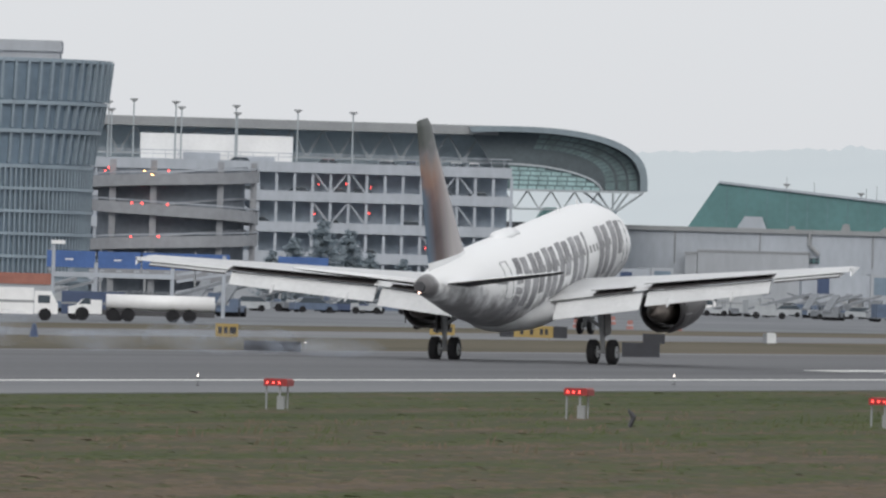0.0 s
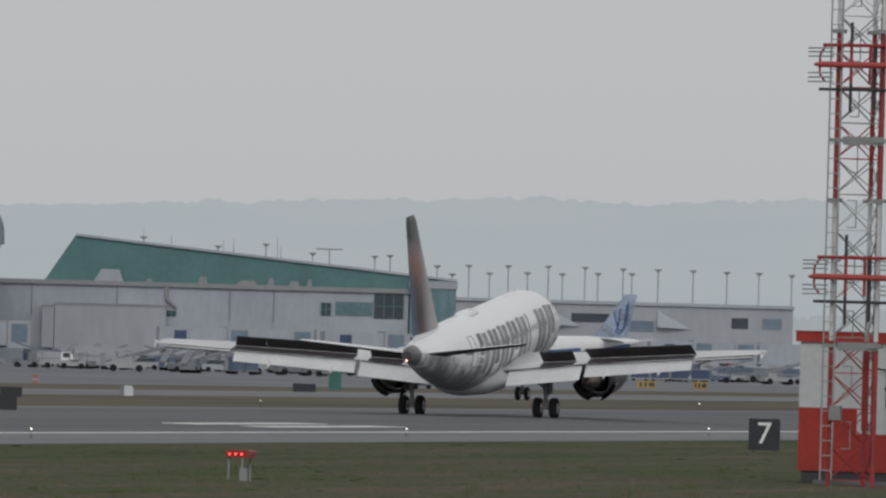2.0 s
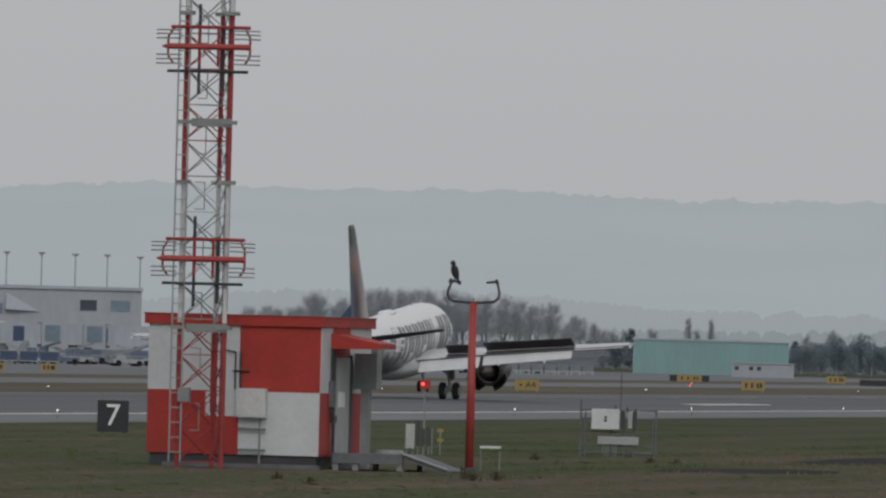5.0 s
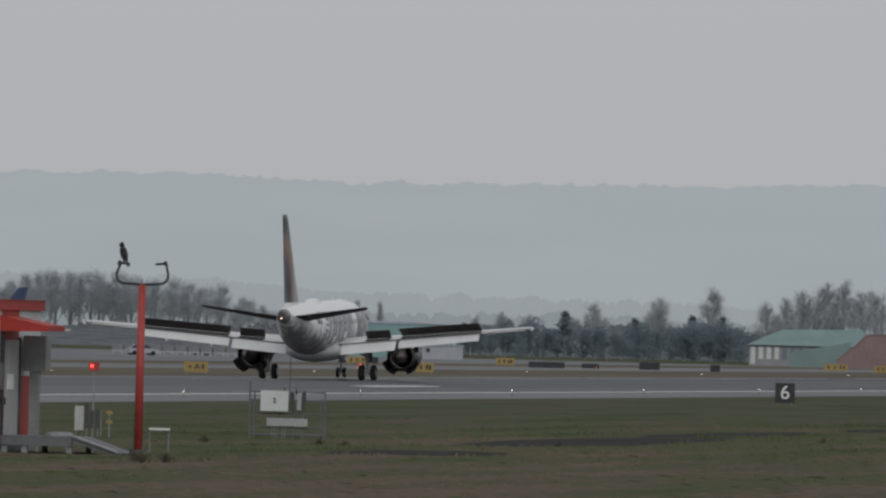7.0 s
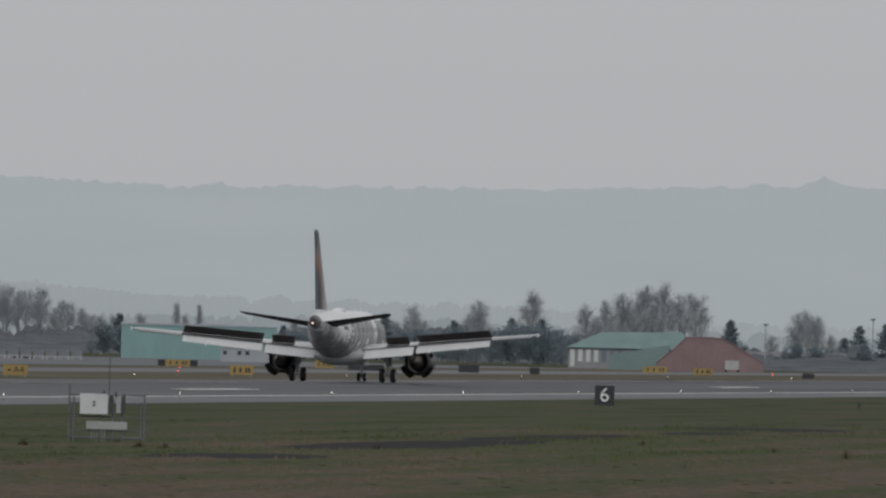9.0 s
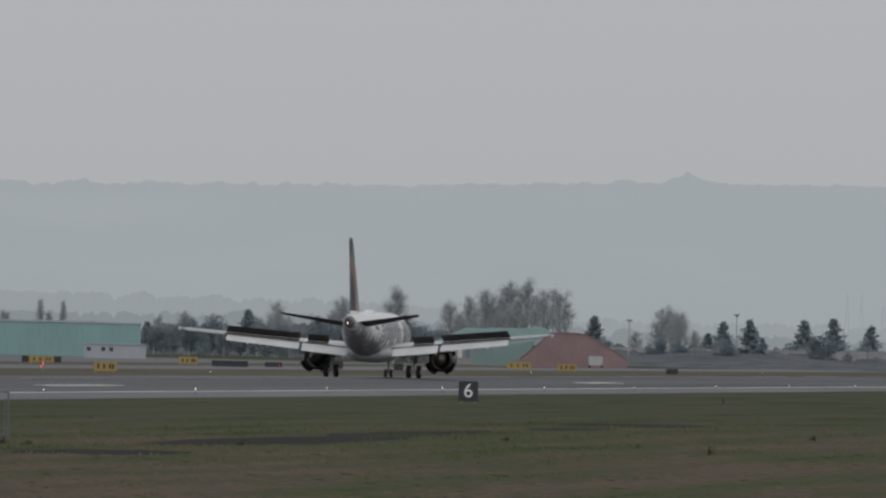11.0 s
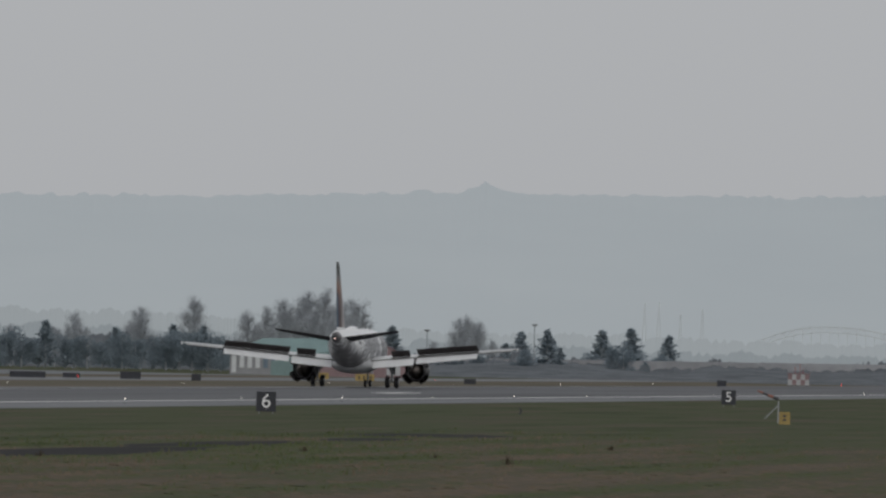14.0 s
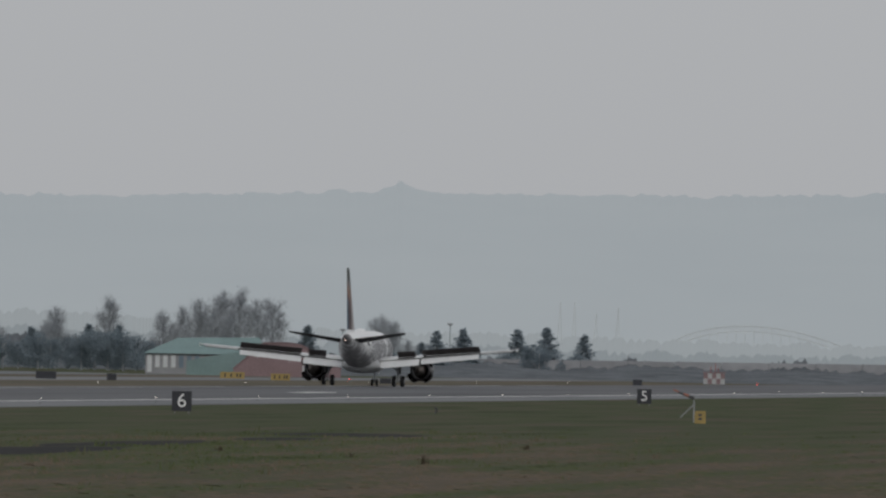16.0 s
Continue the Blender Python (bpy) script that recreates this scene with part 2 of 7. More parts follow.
HULL = hull_material()


# ---- mesh helpers ----
def ring(bm, pts):
    return [bm.verts.new(p) for p in pts]


def bridge(bm, a, b, closed=True):
    n = len(a)
    for i in range(n if closed else n - 1):
        bm.faces.new((a[i], a[(i + 1) % n], b[(i + 1) % n], b[i]))


def loft(bm, rings, caps=True):
    rs = [ring(bm, r) for r in rings]
    for a, b in zip(rs, rs[1:]):
        bridge(bm, a, b)
    if caps:
        bm.faces.new(rs[0][::-1])
        bm.faces.new(rs[-1])
    return rs


def box(bm, lo, hi, m=None):
    (x0, y0, z0), (x1, y1, z1) = lo, hi
    pts = [Vector(p) for p in ((x0, y0, z0), (x1, y0, z0), (x1, y1, z0), (x0, y1, z0), (x0, y0, z1), (x1, y0, z1), (x1, y1, z1), (x0, y1, z1))]
    v = [bm.verts.new(m @ p if m else p) for p in pts]
    for f in ((0, 3, 2, 1), (4, 5, 6, 7), (0, 1, 5, 4), (1, 2, 6, 5), (2, 3, 7, 6), (3, 0, 4, 7)):
        bm.faces.new([v[i] for i in f])


def rod(bm, p, q, r, r2=None, n=6):
    p, q = Vector(p), Vector(q)
    d = (q - p).normalized()
    a = d.orthogonal().normalized()
    b = d.cross(a)
    r2 = r if r2 is None else r2
    loft(bm, [[c + (a * math.cos(2 * math.pi * i / n) + b * math.sin(2 * math.pi * i / n)) * k for i in range(n)] for c, k in ((p, r), (q, r2))])


def tube(bm, pts, r):
    """A square-section bar bent through the points, standing upright."""
    rings = []
    for k, p in enumerate(pts):
        d = (Vector(pts[min(k + 1, len(pts) - 1)]) - Vector(pts[max(k - 1, 0)])).normalized()
        side = d.cross(Vector((0, 0, 1))).normalized() * r
        up = Vector((0, 0, r))
        rings.append([Vector(p) + side + up, Vector(p) - side + up, Vector(p) - side - up, Vector(p) + side - up])
    loft(bm, rings)


def prism(bm, poly, axis, lo, hi):
    """A polygon drawn in the two other axes, pushed out along one axis."""
    def at(u, v, w):
        return (w, u, v) if axis == "x" else (u, w, v) if axis == "y" else (u, v, w)
    loft(bm, [[at(u, v, lo) for u, v in poly], [at(u, v, hi) for u, v in poly]])


def finish(bm, name, material, smooth=False):
    bmesh.ops.recalc_face_normals(bm, faces=bm.faces)
    me = bpy.data.meshes.new(name)
    bm.to_mesh(me)
    bm.free()
    for mm in material if isinstance(material, (list, tuple)) else [material]:
        me.materials.append(mm)
    if smooth:
        for p in me.polygons:
            p.use_smooth = True
    return me


def part(name, bm, material, parent, label="", smooth=False):
    ob = new(name, finish(bm, name, material, smooth))
    ob.parent = parent
    if label:
        tagged(ob, label)
    return ob


def thing(name, m, label, category, group="", kind=""):
    ob = new(name)
    ob.matrix_basis = m
    return tagged(ob, label, category, group, kind)


def sheet(name, x0, x1, y0, y1, z, material, label, category, steps=1):
    bm = bmesh.new()
    box(bm, (x0, y0, z - 0.3), (x1, y1, z))
    return tagged(new(name, finish(bm, name, material)), label, category, kind="structure")


def lettering(text, size, m, material, parent, name="marking", depth=0.01):
    cu = bpy.data.curves.new(name, "FONT")
    cu.body, cu.size, cu.extrude, cu.align_x, cu.align_y = text, size, depth, "CENTER", "CENTER"
    tmp = bpy.data.objects.new(name, cu)
    scene.collection.objects.link(tmp)
    me = bpy.data.meshes.new_from_object(tmp.evaluated_get(bpy.context.evaluated_depsgraph_get()))
    bpy.data.objects.remove(tmp)
    me.materials.clear()
    me.materials.append(material)
    ob = new(name, me)
    ob.parent = parent
    ob.matrix_basis = m
    return ob


def spot(bearing, dist, z=0.0, turn=0.0):
    """A place on the field by compass bearing from the viewpoint (degrees clockwise of the runway) and distance; its x axis points right as seen from there, its y axis away."""
    a = radians(bearing)
    return pose(dist * math.sin(a), dist * math.cos(a), z, 0, 0, -bearing + turn)


# ---- ground ----
def crown(y):
    return 0.2 + 0.4 * min(1.0, max(0.0, (y - 550) / 790))


def build_ground():
    bm = bmesh.new()
    xs = [-3500, -1500, -700, -330, -262, -200, -126, -60, 0, 60, 600, 2500]
    ys = [-900, -100, 100, 300, 500, 700, 900, 1200, 1800, 2600, 4000, 4950]
    grid = [[bm.verts.new((x, y, 0)) for x in xs] for y in ys]
    for a, b in zip(grid, grid[1:]):
        for i in range(len(xs) - 1):
            bm.faces.new((a[i], a[i + 1], b[i + 1], b[i]))
    tagged(new("ground", finish(bm, "ground", GRASS)), "olive and brown winter grass airfield ground", "grass", kind="structure")
    # crowned runway
    bm = bmesh.new()
    ys = list(range(-100, 2700, 50))
    prof = lambda y: [(-140.3, 0.03), (-150, 0.03 + crown(y) * 0.45), (-158, crown(y) * 0.85), (-163.2, crown(y)), (-168.4, crown(y) * 0.85), (-176, 0.03 + crown(y) * 0.45), (-186.1, 0.03)]
    rows = [[bm.verts.new((x, y, z)) for x, z in prof(y)] for y in ys]
    for a, b in zip(rows, rows[1:]):
        bridge(bm, a, b, False)
    tagged(new("runway", finish(bm, "runway", ASPHALT, True)), "crowned grey asphalt runway with tyre marks", "runway", kind="structure")
    for name, x0, x1 in (("shoulder_near", -140.3, -126.5), ("shoulder_far", -190, -186.1)):
        sheet(name, x0, x1, -100, 2650, 0.028, SHOULDER, "pale grey paved runway shoulder", "pavement")
    sheet("runway_edge_line", -140.2, -139.3, -100, 2650, 0.05, LINE, "white painted runway edge line", "marking")
    sheet("dry_strip", -226, -190, -100, 2650, 0.02, BROWNGRASS, "dry brown grass strip beside the runway", "grass")
    sheet("dry_strip_far", -272, -249, -100, 2000, 0.02, BROWNGRASS, "dry brown grass strip beside the apron", "grass")
    sheet("taxiway", -249, -226, -100, 2650, 0.03, SHOULDER, "grey asphalt taxiway", "taxiway")
    sheet("apron", -900, -272, -100, 2000, 0.03, CONCRETE_GROUND, "pale grey concrete apron", "apron")
    # touchdown bars and centre line dashes lie on the sloping surface
    def bar(x, y, w, ln, paint=LINE):
        z = 0.03 + crown(y) * (0.45 * (-140.3 - x) / 9.7 if x > -150 else 0.45 + 0.4 * (-150 - x) / 8 if x > -158 else 0.85 + 0.15 * (-158 - x) / 5.2)
        bm = bmesh.new()
        box(bm, (x - w / 2, y, z - 0.02), (x + w / 2, y + ln, z + 0.03))
        tagged(new("touchdown_bar", finish(bm, "touchdown_bar", paint)), "white painted bar on the runway", "marking", "runway paint bars", "structure")
    for y, ln in ((405, 24), (560, 24), (879, 28), (1180, 24)):
        bar(-150.3, y, 1.8, ln)
    for y in (560,):
        bar(-146.5, y, 1.8, 24)
    for y in range(880, 1500, 61):
        bar(-162.6, y, 0.9, 36, WORN_LINE)
    # bare soil patches
    for x, y, a, b in ((-71, 427, 3.0, 11), (-74.5, 492, 3.1, 34), (-76.8, 545, 2.2, 26), (-77.5, 630, 4.6, 15), (-76, 592, 2.0, 14)):
        bm = bmesh.new()
        n = 22
        vs = [bm.verts.new((x + a * math.cos(6.283 * i / n) * random.uniform(.75, 1.1), y + b * math.sin(6.283 * i / n) * random.uniform(.75, 1.1), 0.006)) for i in range(n)]
        bm.faces.new(vs)
        tagged(new("soil_patch", finish(bm, "soil_patch", DIRT)), "dark patch of bare soil in the grass", "soil", kind="structure")


build_ground()


# ---- the landing airliner: y forward from the main gear, z up from the ground ----
FUS = [(15.3, 3.35, 0.06, 0.06), (15.0, 3.38, 0.5, 0.48), (14.4, 3.45, 0.92, 0.9), (13.4, 3.58, 1.38, 1.4), (12.2, 3.72, 1.7, 1.78), (10.8, 3.82, 1.9, 2.0), (9.4, 3.85, 1.975, 2.07),
       (4, 3.85, 1.975, 2.07), (-1, 3.85, 1.975, 2.07), (-4.2, 3.87, 1.975, 2.06), (-6.4, 4.02, 1.88, 1.9), (-8.4, 4.25, 1.68, 1.66), (-10.4, 4.5, 1.38, 1.38), (-12.4, 4.75, 1.02, 1.05), (-14.2, 4.95, 0.68, 0.72), (-15.6, 5.08, 0.4, 0.44), (-16.1, 5.12, 0.3, 0.32)]


def fus_at(y, ang, out=0.0):
    """Point of the skin: ang in degrees above the starboard horizontal."""
    st = sorted(FUS)
    ys = [s[0] for s in st]
    zc, rw, rh = (float(np.interp(y, ys, [s[k] for s in st])) for k in (1, 2, 3))
    a = radians(ang)
    return Vector(((rw + out) * math.cos(a), y, zc + (rh + out) * math.sin(a)))


def wing_section(x, side, le, te, z, thick):
    c = le - te
    prof = [(0, 0.0), (0.04, 0.35), (0.15, 0.5), (0.4, 0.52), (0.7, 0.3), (1.0, 0.03), (1.0, -0.03), (0.7, -0.25), (0.4, -0.45), (0.15, -0.42), (0.04, -0.28)]
    return [(side * x, le - c * u, z + thick * v) for u, v in prof]


def wing_line(x):
    """Leading edge, trailing edge and height of the wing at x."""
    le = 4.5 - 0.52 * (x - 1.9)
    te = float(np.interp(x, (1.2, 6.4, 17.05), (-1.75, -1.85, -5.0)))
    return le, te, 2.75 + 0.108 * (x - 1.9)


def airliner():
    p = thing("airliner", pose(-163.2, 554, 0.2), "white and grey twin-jet airliner landing with spoilers raised", "airplane")
    n = 28
    bm = bmesh.new()
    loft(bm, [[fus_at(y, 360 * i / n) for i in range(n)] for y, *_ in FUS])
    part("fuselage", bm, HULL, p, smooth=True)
    bm = bmesh.new()
    rod(bm, (0, -16.05, 5.1), (0, -16.25, 5.12), 0.27, 0.22, 14)
    part("tail_exhaust", bm, DARK, p)
    bm = bmesh.new()
    rod(bm, (0, -16.25, 4.86), (0, -16.33, 4.86), 0.05, 0.035, 8)
    part("tail_light", bm, TAIL_GLOW, p)
    # belly fairing
    bm = bmesh.new()
    loft(bm, [[(w * math.cos(a), y, 2.25 + hh * math.sin(a)) for a in np.linspace(0, 6.283, 17)[:-1]] for y, w, hh in ((5.6, 0.5, 0.3), (4.6, 1.7, 0.75), (2, 2.15, 0.9), (-2, 2.15, 0.9), (-4, 1.6, 0.7), (-5.4, 0.5, 0.3))])
    part("belly_fairing", bm, PLANE_GREY, p, smooth=True)
    # big side marking, eight plain blocks a side
    for side in (1, -1):
        for i in range(8):
            y0 = -7.0 + 2.17 * i
            wdt = 0.8 if i == 5 else 1.78
            bm = bmesh.new()
            strokes = [(0.0, 0.44, -36 if i else -58, 40)]
            if i != 5:
                strokes += [(0.54, 1.0, (-30, -14, -26, -6)[i % 4], 38)]
            for u0, u1, lo, hi in strokes:
                m, k = 6, 2
                grid = [[bm.verts.new([c * (side if j == 0 else 1) for j, c in enumerate(fus_at(y0 + wdt * (u0 + (u1 - u0) * b / k) + 0.012 * (lo + (hi - lo) * a / m), lo + (hi - lo) * a / m, 0.012))]) for b in range(k + 1)] for a in range(m + 1)]
                for ra, rb in zip(grid, grid[1:]):
                    bridge(bm, ra, rb, False)
            part("side_marking", bm, LETTER, p, "plain grey block of the airline marking", True)
        bm = bmesh.new()
        grid = [[bm.verts.new([c * (side if j == 0 else 1) for j, c in enumerate(fus_at(-9.3 + 1.3 * b / 3, 2 + 12 * a / 2, 0.012))]) for b in range(4)] for a in range(3)]
        for ra, rb in zip(grid, grid[1:]):
            bridge(bm, ra, rb, False)
        part("side_marking", bm, LETTER, p, "small grey registration bar")
        # cabin windows
        for i in range(26):
            y0 = -5.6 + 0.54 * i
            bm = bmesh.new()
            q = [[c * (side if j == 0 else 1) for j, c in enumerate(fus_at(y0 + b, a, 0.02))] for a, b in ((10, 0), (10, 0.24), (19, 0.24), (19, 0))]
            bm.faces.new([bm.verts.new(v) for v in q])
            part("cabin_window", bm, PORTHOLE, p)
        for y0, y1, a0, a1 in ((10.2, 11.1, -22, 36), (-8.2, -7.4, -20, 38)):
            bm = bmesh.new()
            ln = [(a0, y0), (a0, y1), (a1, y1), (a1, y0)]
            for (aa, ya), (ab, yb) in zip(ln, ln[1:] + ln[:1]):
                pts = [fus_at(ya + (yb - ya) * t / 4, aa + (ab - aa) * t / 4, 0.01) for t in range(5)]
                for u, v in zip(pts, pts[1:]):
                    rod(bm, (side * u.x, u.y, u.z), (side * v.x, v.y, v.z), 0.025, n=4)
            part("door_outline", bm, STEEL, p)
    # roof fairing and small aerials
    bm = bmesh.new()
    loft(bm, [[(w * math.cos(a), y, 5.85 + hh * max(0, math.sin(a))) for a in np.linspace(0, 6.283, 13)[:-1]] for y, w, hh in ((-1.2, 0.1, 0.05), (-1.9, 0.5, 0.3), (-3.4, 0.55, 0.32), (-4.4, 0.1, 0.05))])
    part("roof_fairing", bm, PLANE_WHITE, p, smooth=True)
    for y in (6.0, 9.2):
        bm = bmesh.new()
        prism(bm, [(y, 5.85), (y + 0.3, 5.85), (y + 0.08, 6.15), (y - 0.06, 6.15)], "x", -0.02, 0.02)
        part("aerial", bm, PLANE_WHITE, p)
    # fin with dorsal fillet
    bm = bmesh.new()
    secs = ((5.35, -8.4, -14.6, 0.34), (6.0, -9.5, -14.75, 0.3), (6.6, -10.0, -14.9, 0.28), (8.6, -11.45, -15.35, 0.22), (10.6, -12.9, -15.75, 0.16), (12.2, -14.0, -16.1, 0.11), (12.55, -14.45, -16.15, 0.07))
    loft(bm, [[(t * v, le - (le - te) * u, z) for u, v in ((0, 0), (0.06, 0.6), (0.3, 1), (0.65, 0.8), (1, 0.08), (1, -0.08), (0.65, -0.8), (0.3, -1), (0.06, -0.6))] for z, le, te, t in secs])
    for f in bm.faces:
        f.material_index = 1 if f.calc_center_median().z < 6.1 else 0
    part("fin", bm, [FIN, PLANE_WHITE], p, "fin painted in dark green, orange and brown", smooth=True)
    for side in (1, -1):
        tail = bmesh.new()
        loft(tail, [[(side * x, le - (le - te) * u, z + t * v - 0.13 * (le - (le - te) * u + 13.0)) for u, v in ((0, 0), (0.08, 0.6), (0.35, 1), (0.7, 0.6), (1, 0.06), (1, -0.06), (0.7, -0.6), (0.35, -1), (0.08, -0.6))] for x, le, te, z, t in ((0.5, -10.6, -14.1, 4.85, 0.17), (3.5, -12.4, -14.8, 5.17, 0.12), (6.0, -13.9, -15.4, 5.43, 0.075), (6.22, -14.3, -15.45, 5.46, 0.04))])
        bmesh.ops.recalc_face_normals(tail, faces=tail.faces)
        # faces below take a dark paint that stands for their shade
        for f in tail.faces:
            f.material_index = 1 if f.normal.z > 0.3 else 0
        part("tailplane", tail, [TAIL_SHADE, PLANE_WHITE], p, "white tailplane with its underside shade painted dark grey", smooth=True)
        bm = bmesh.new()
        loft(bm, [wing_section(x, side, *wing_line(x), t) for x, t in ((1.2, 0.85), (3.5, 0.75), (6.4, 0.55), (10, 0.42), (14, 0.3), (16.7, 0.22), (17.05, 0.08))])
        wing = part("wing", bm, WING_GREY, p, smooth=True)
        WINGS.append((wing, side))
        # wing tip fence
        bm = bmesh.new()
        prism(bm, [(-3.8, 4.37), (-5.0, 4.55), (-5.15, 4.55), (-5.0, 4.39), (-5.15, 4.2), (-5.0, 4.2)], "x", side * 17.03, side * 17.09)
        part("tip_fence", bm, PLANE_WHITE, wing)
        # lowered flaps: chord c, slanting down and back
        for x0, x1, c in ((2.1, 6.25, 1.2), (6.5, 12.9, 1.0)):
            bm = bmesh.new()
            rings = []
            for x in (x0, x1):
                le, te, z = wing_line(x)
                k = c * (1 if x < 7 else 0.85 if x1 > 7 and x > 10 else 1)
                a = radians(36)
                y1, z1 = te + 0.35, z - 0.12
                rings.append([(side * x, y1 - k * u * math.cos(a) - v * math.sin(a) * 0.5, z1 - k * u * math.sin(a) + v) for u, v in ((0, 0.02), (0.15, 0.12), (0.6, 0.08), (1, 0.01), (1, -0.01), (0.6, -0.05), (0.15, -0.08))])
            loft(bm, rings)
            part("flap", bm, FLAP_GREY, wing)
        # flap track fairings
        for x in (7.7, 11.0):
            le, te, z = wing_line(x)
            bm = bmesh.new()
            loft(bm, [[(side * x + w * math.cos(a), te + dy, z - 0.5 + dz + w * 1.3 * math.sin(a)) for a in np.linspace(0, 6.283, 9)[:-1]] for dy, dz, w in ((1.6, 0.25, 0.04), (0.8, 0.13, 0.12), (-0.2, -0.08, 0.12), (-0.65, -0.3, 0.03))])
            part("flap_track_fairing", bm, WING_GREY, wing, smooth=True)
        # aileron line; the shadow gap below is painted on its lower faces
        bm = bmesh.new()
        le, te, z = wing_line(13.1)
        le2, te2, z2 = wing_line(16.4)
        loft(bm, [[(side * x, t + 0.55, h + 0.1), (side * x, t - 0.12, h - 0.13), (side * x, t - 0.12, h - 0.2), (side * x, t + 0.55, h - 0.12)] for x, t, h in ((13.1, te, z), (16.5, te2, z2))])
        bmesh.ops.recalc_face_normals(bm, faces=bm.faces)
        for f in bm.faces:
            f.material_index = 1 if f.normal.z < -0.2 or f.normal.y < -0.9 else 0
        part("aileron", bm, [WING_GREY, SPOILER_DARK], wing, "pale aileron with the shadow gap below painted dark")
        # spoilers: hinged boards, own origin on the hinge
        for x0, x1, c in ((3.9, 5.8, 0.85), (6.6, 13.0, 0.8)):
            l0, t0, z0 = wing_line(x0)
            l1, t1, z1 = wing_line(x1)
            h0, h1 = Vector((side * x0, t0 + 0.85, z0 + 0.21)), Vector((side * x1, t1 + 0.75, z1 + 0.14))
            ax = (h1 - h0) * side
            ax.normalize()
            up = Vector((0, 0, 1))
            back = ax.cross(up).normalized() * (1 if ax.cross(up).y < 0 else -1)
            up = ax.cross(back) * (1 if ax.cross(back).z > 0 else -1)
            rot = Matrix((ax, -back, up)).transposed().to_4x4()
            hinge = Matrix.Translation(h0) @ rot
            ln = (h1 - h0).length * side
            bm = bmesh.new()
            k = 1 if x0 < 5 else 4
            for i in range(k):
                a, b = ln * i / k, ln * (i + 1) / k
                box(bm, (min(a, b) + 0.003, -c, -0.015), (max(a, b) - 0.003, 0, 0.015))
            bm.faces.ensure_lookup_table()
            for i in range(k):
                bm.faces[6 * i + 1].material_index = 1
            sp = part("spoiler", bm, [SPOILER_DARK, WING_GREY], wing, "spoiler board with dark underside")
            # flat dark strip stands for the shade inside the open spoiler bay
            bay = bmesh.new()
            q = [h0 + Vector((0, 0.02, -0.03)), h1 + Vector((0, 0.02, -0.03)), Vector((side * x1, t1 - 0.03, z1 + 0.035)), Vector((side * x0, t0 - 0.03, z0 + 0.05))]
            loft(bay, [[v + Vector((0, 0, -0.05)) for v in q], q])
            part("spoiler_bay_shade", bay, SPOILER_DARK, wing, "dark strip painted in for the shaded spoiler recess")
            sp.matrix_basis = hinge
            SPOILERS.append((sp, hinge))
        # engine
        ex, ez = side * 5.75, 1.8
        bm = bmesh.new()
        prof = ((7.3, 0.86), (7.45, 0.94), (7.3, 1.02), (6.4, 1.16), (5.0, 1.2), (3.9, 1.13), (3.0, 1.0), (3.0, 0.94), (4.0, 0.92))
        loft(bm, [[(ex + r * math.cos(a), y, ez + r * math.sin(a)) for a in np.linspace(0, 6.283, 25)[:-1]] for y, r in prof], caps=False)
        eng = part("engine", bm, ENGINE_DARK, p, "dark grey engine nacelle", smooth=True)
        bm = bmesh.new()
        loft(bm, [[(ex + r * math.cos(a), y, ez + r * math.sin(a)) for a in np.linspace(0, 6.283, 19)[:-1]] for y, r in ((4.6, 0.9), (4.2, 0.7), (3.2, 0.62), (2.2, 0.45), (1.9, 0.3), (1.2, 0.06))])
        part("exhaust_cone", bm, CORE, eng, smooth=True)
        bm = bmesh.new()
        loft(bm, [[(ex + r * math.cos(a), y, ez + r * math.sin(a)) for a in np.linspace(0, 6.283, 19)[:-1]] for y, r in ((6.6, 0.88), (6.5, 0.88))])
        part("fan", bm, DARK, eng)
        bm = bmesh.new()
        prism(bm, [(6.0, 3.05), (0.6, 2.95), (1.6, 2.5), (3.4, 2.4), (6.0, 2.75)], "x", ex - 0.16, ex + 0.16)
        part("pylon", bm, WING_GREY, eng)
        # four hinged reverser doors, shut until after touchdown
        for q in range(4):
            ang = math.pi / 4 + q * math.pi / 2
            out = Vector((math.cos(ang), 0, math.sin(ang)))
            tan = Vector((-math.sin(ang), 0, math.cos(ang)))
            hinge = Matrix.Translation(Vector((ex, 4.3, ez)) + out * 1.16) @ Matrix((tan, Vector((0, 1, 0)), out)).transposed().to_4x4()
            bm = bmesh.new()
            loft(bm, [[(w, y, dz - 0.35 * (abs(w) / 0.62) ** 2 * 0.5) for w in np.linspace(-0.62, 0.62, 5)] + [(w, y, dz - 0.06 - 0.35 * (abs(w) / 0.62) ** 2 * 0.5) for w in np.linspace(0.62, -0.62, 5)] for y, dz in ((0.05, 0.03), (-0.5, 0.02), (-0.95, -0.04))])
            d = part("reverser_door", bm, ENGINE_DARK, eng)
            d.matrix_basis = hinge
            DOORS.append((d, hinge))
        # main gear
        gx = side * 3.8
        bm = bmesh.new()
        rod(bm, (gx, 0, 0.55), (gx, 0, 1.6), 0.12, n=10)
        rod(bm, (gx, 0, 1.5), (gx, 0.1, 3.0), 0.17, n=10)
        rod(bm, (gx, 0, 1.7), (gx - side * 1.7, 0.1, 2.75), 0.09, n=8)
        rod(bm, (gx - 0.75, 0, 0.58), (gx + 0.75, 0, 0.58), 0.08, n=8)
        gear = part("main_gear", bm, STEEL, p)
        MAINS.append(gear)
        bm = bmesh.new()
        box(bm, (gx + side * 0.22, -0.5, 1.35), (gx + side * 0.27, 0.55, 2.8))
        part("gear_door", bm, ENGINE_DARK, gear)
        bm = bmesh.new()
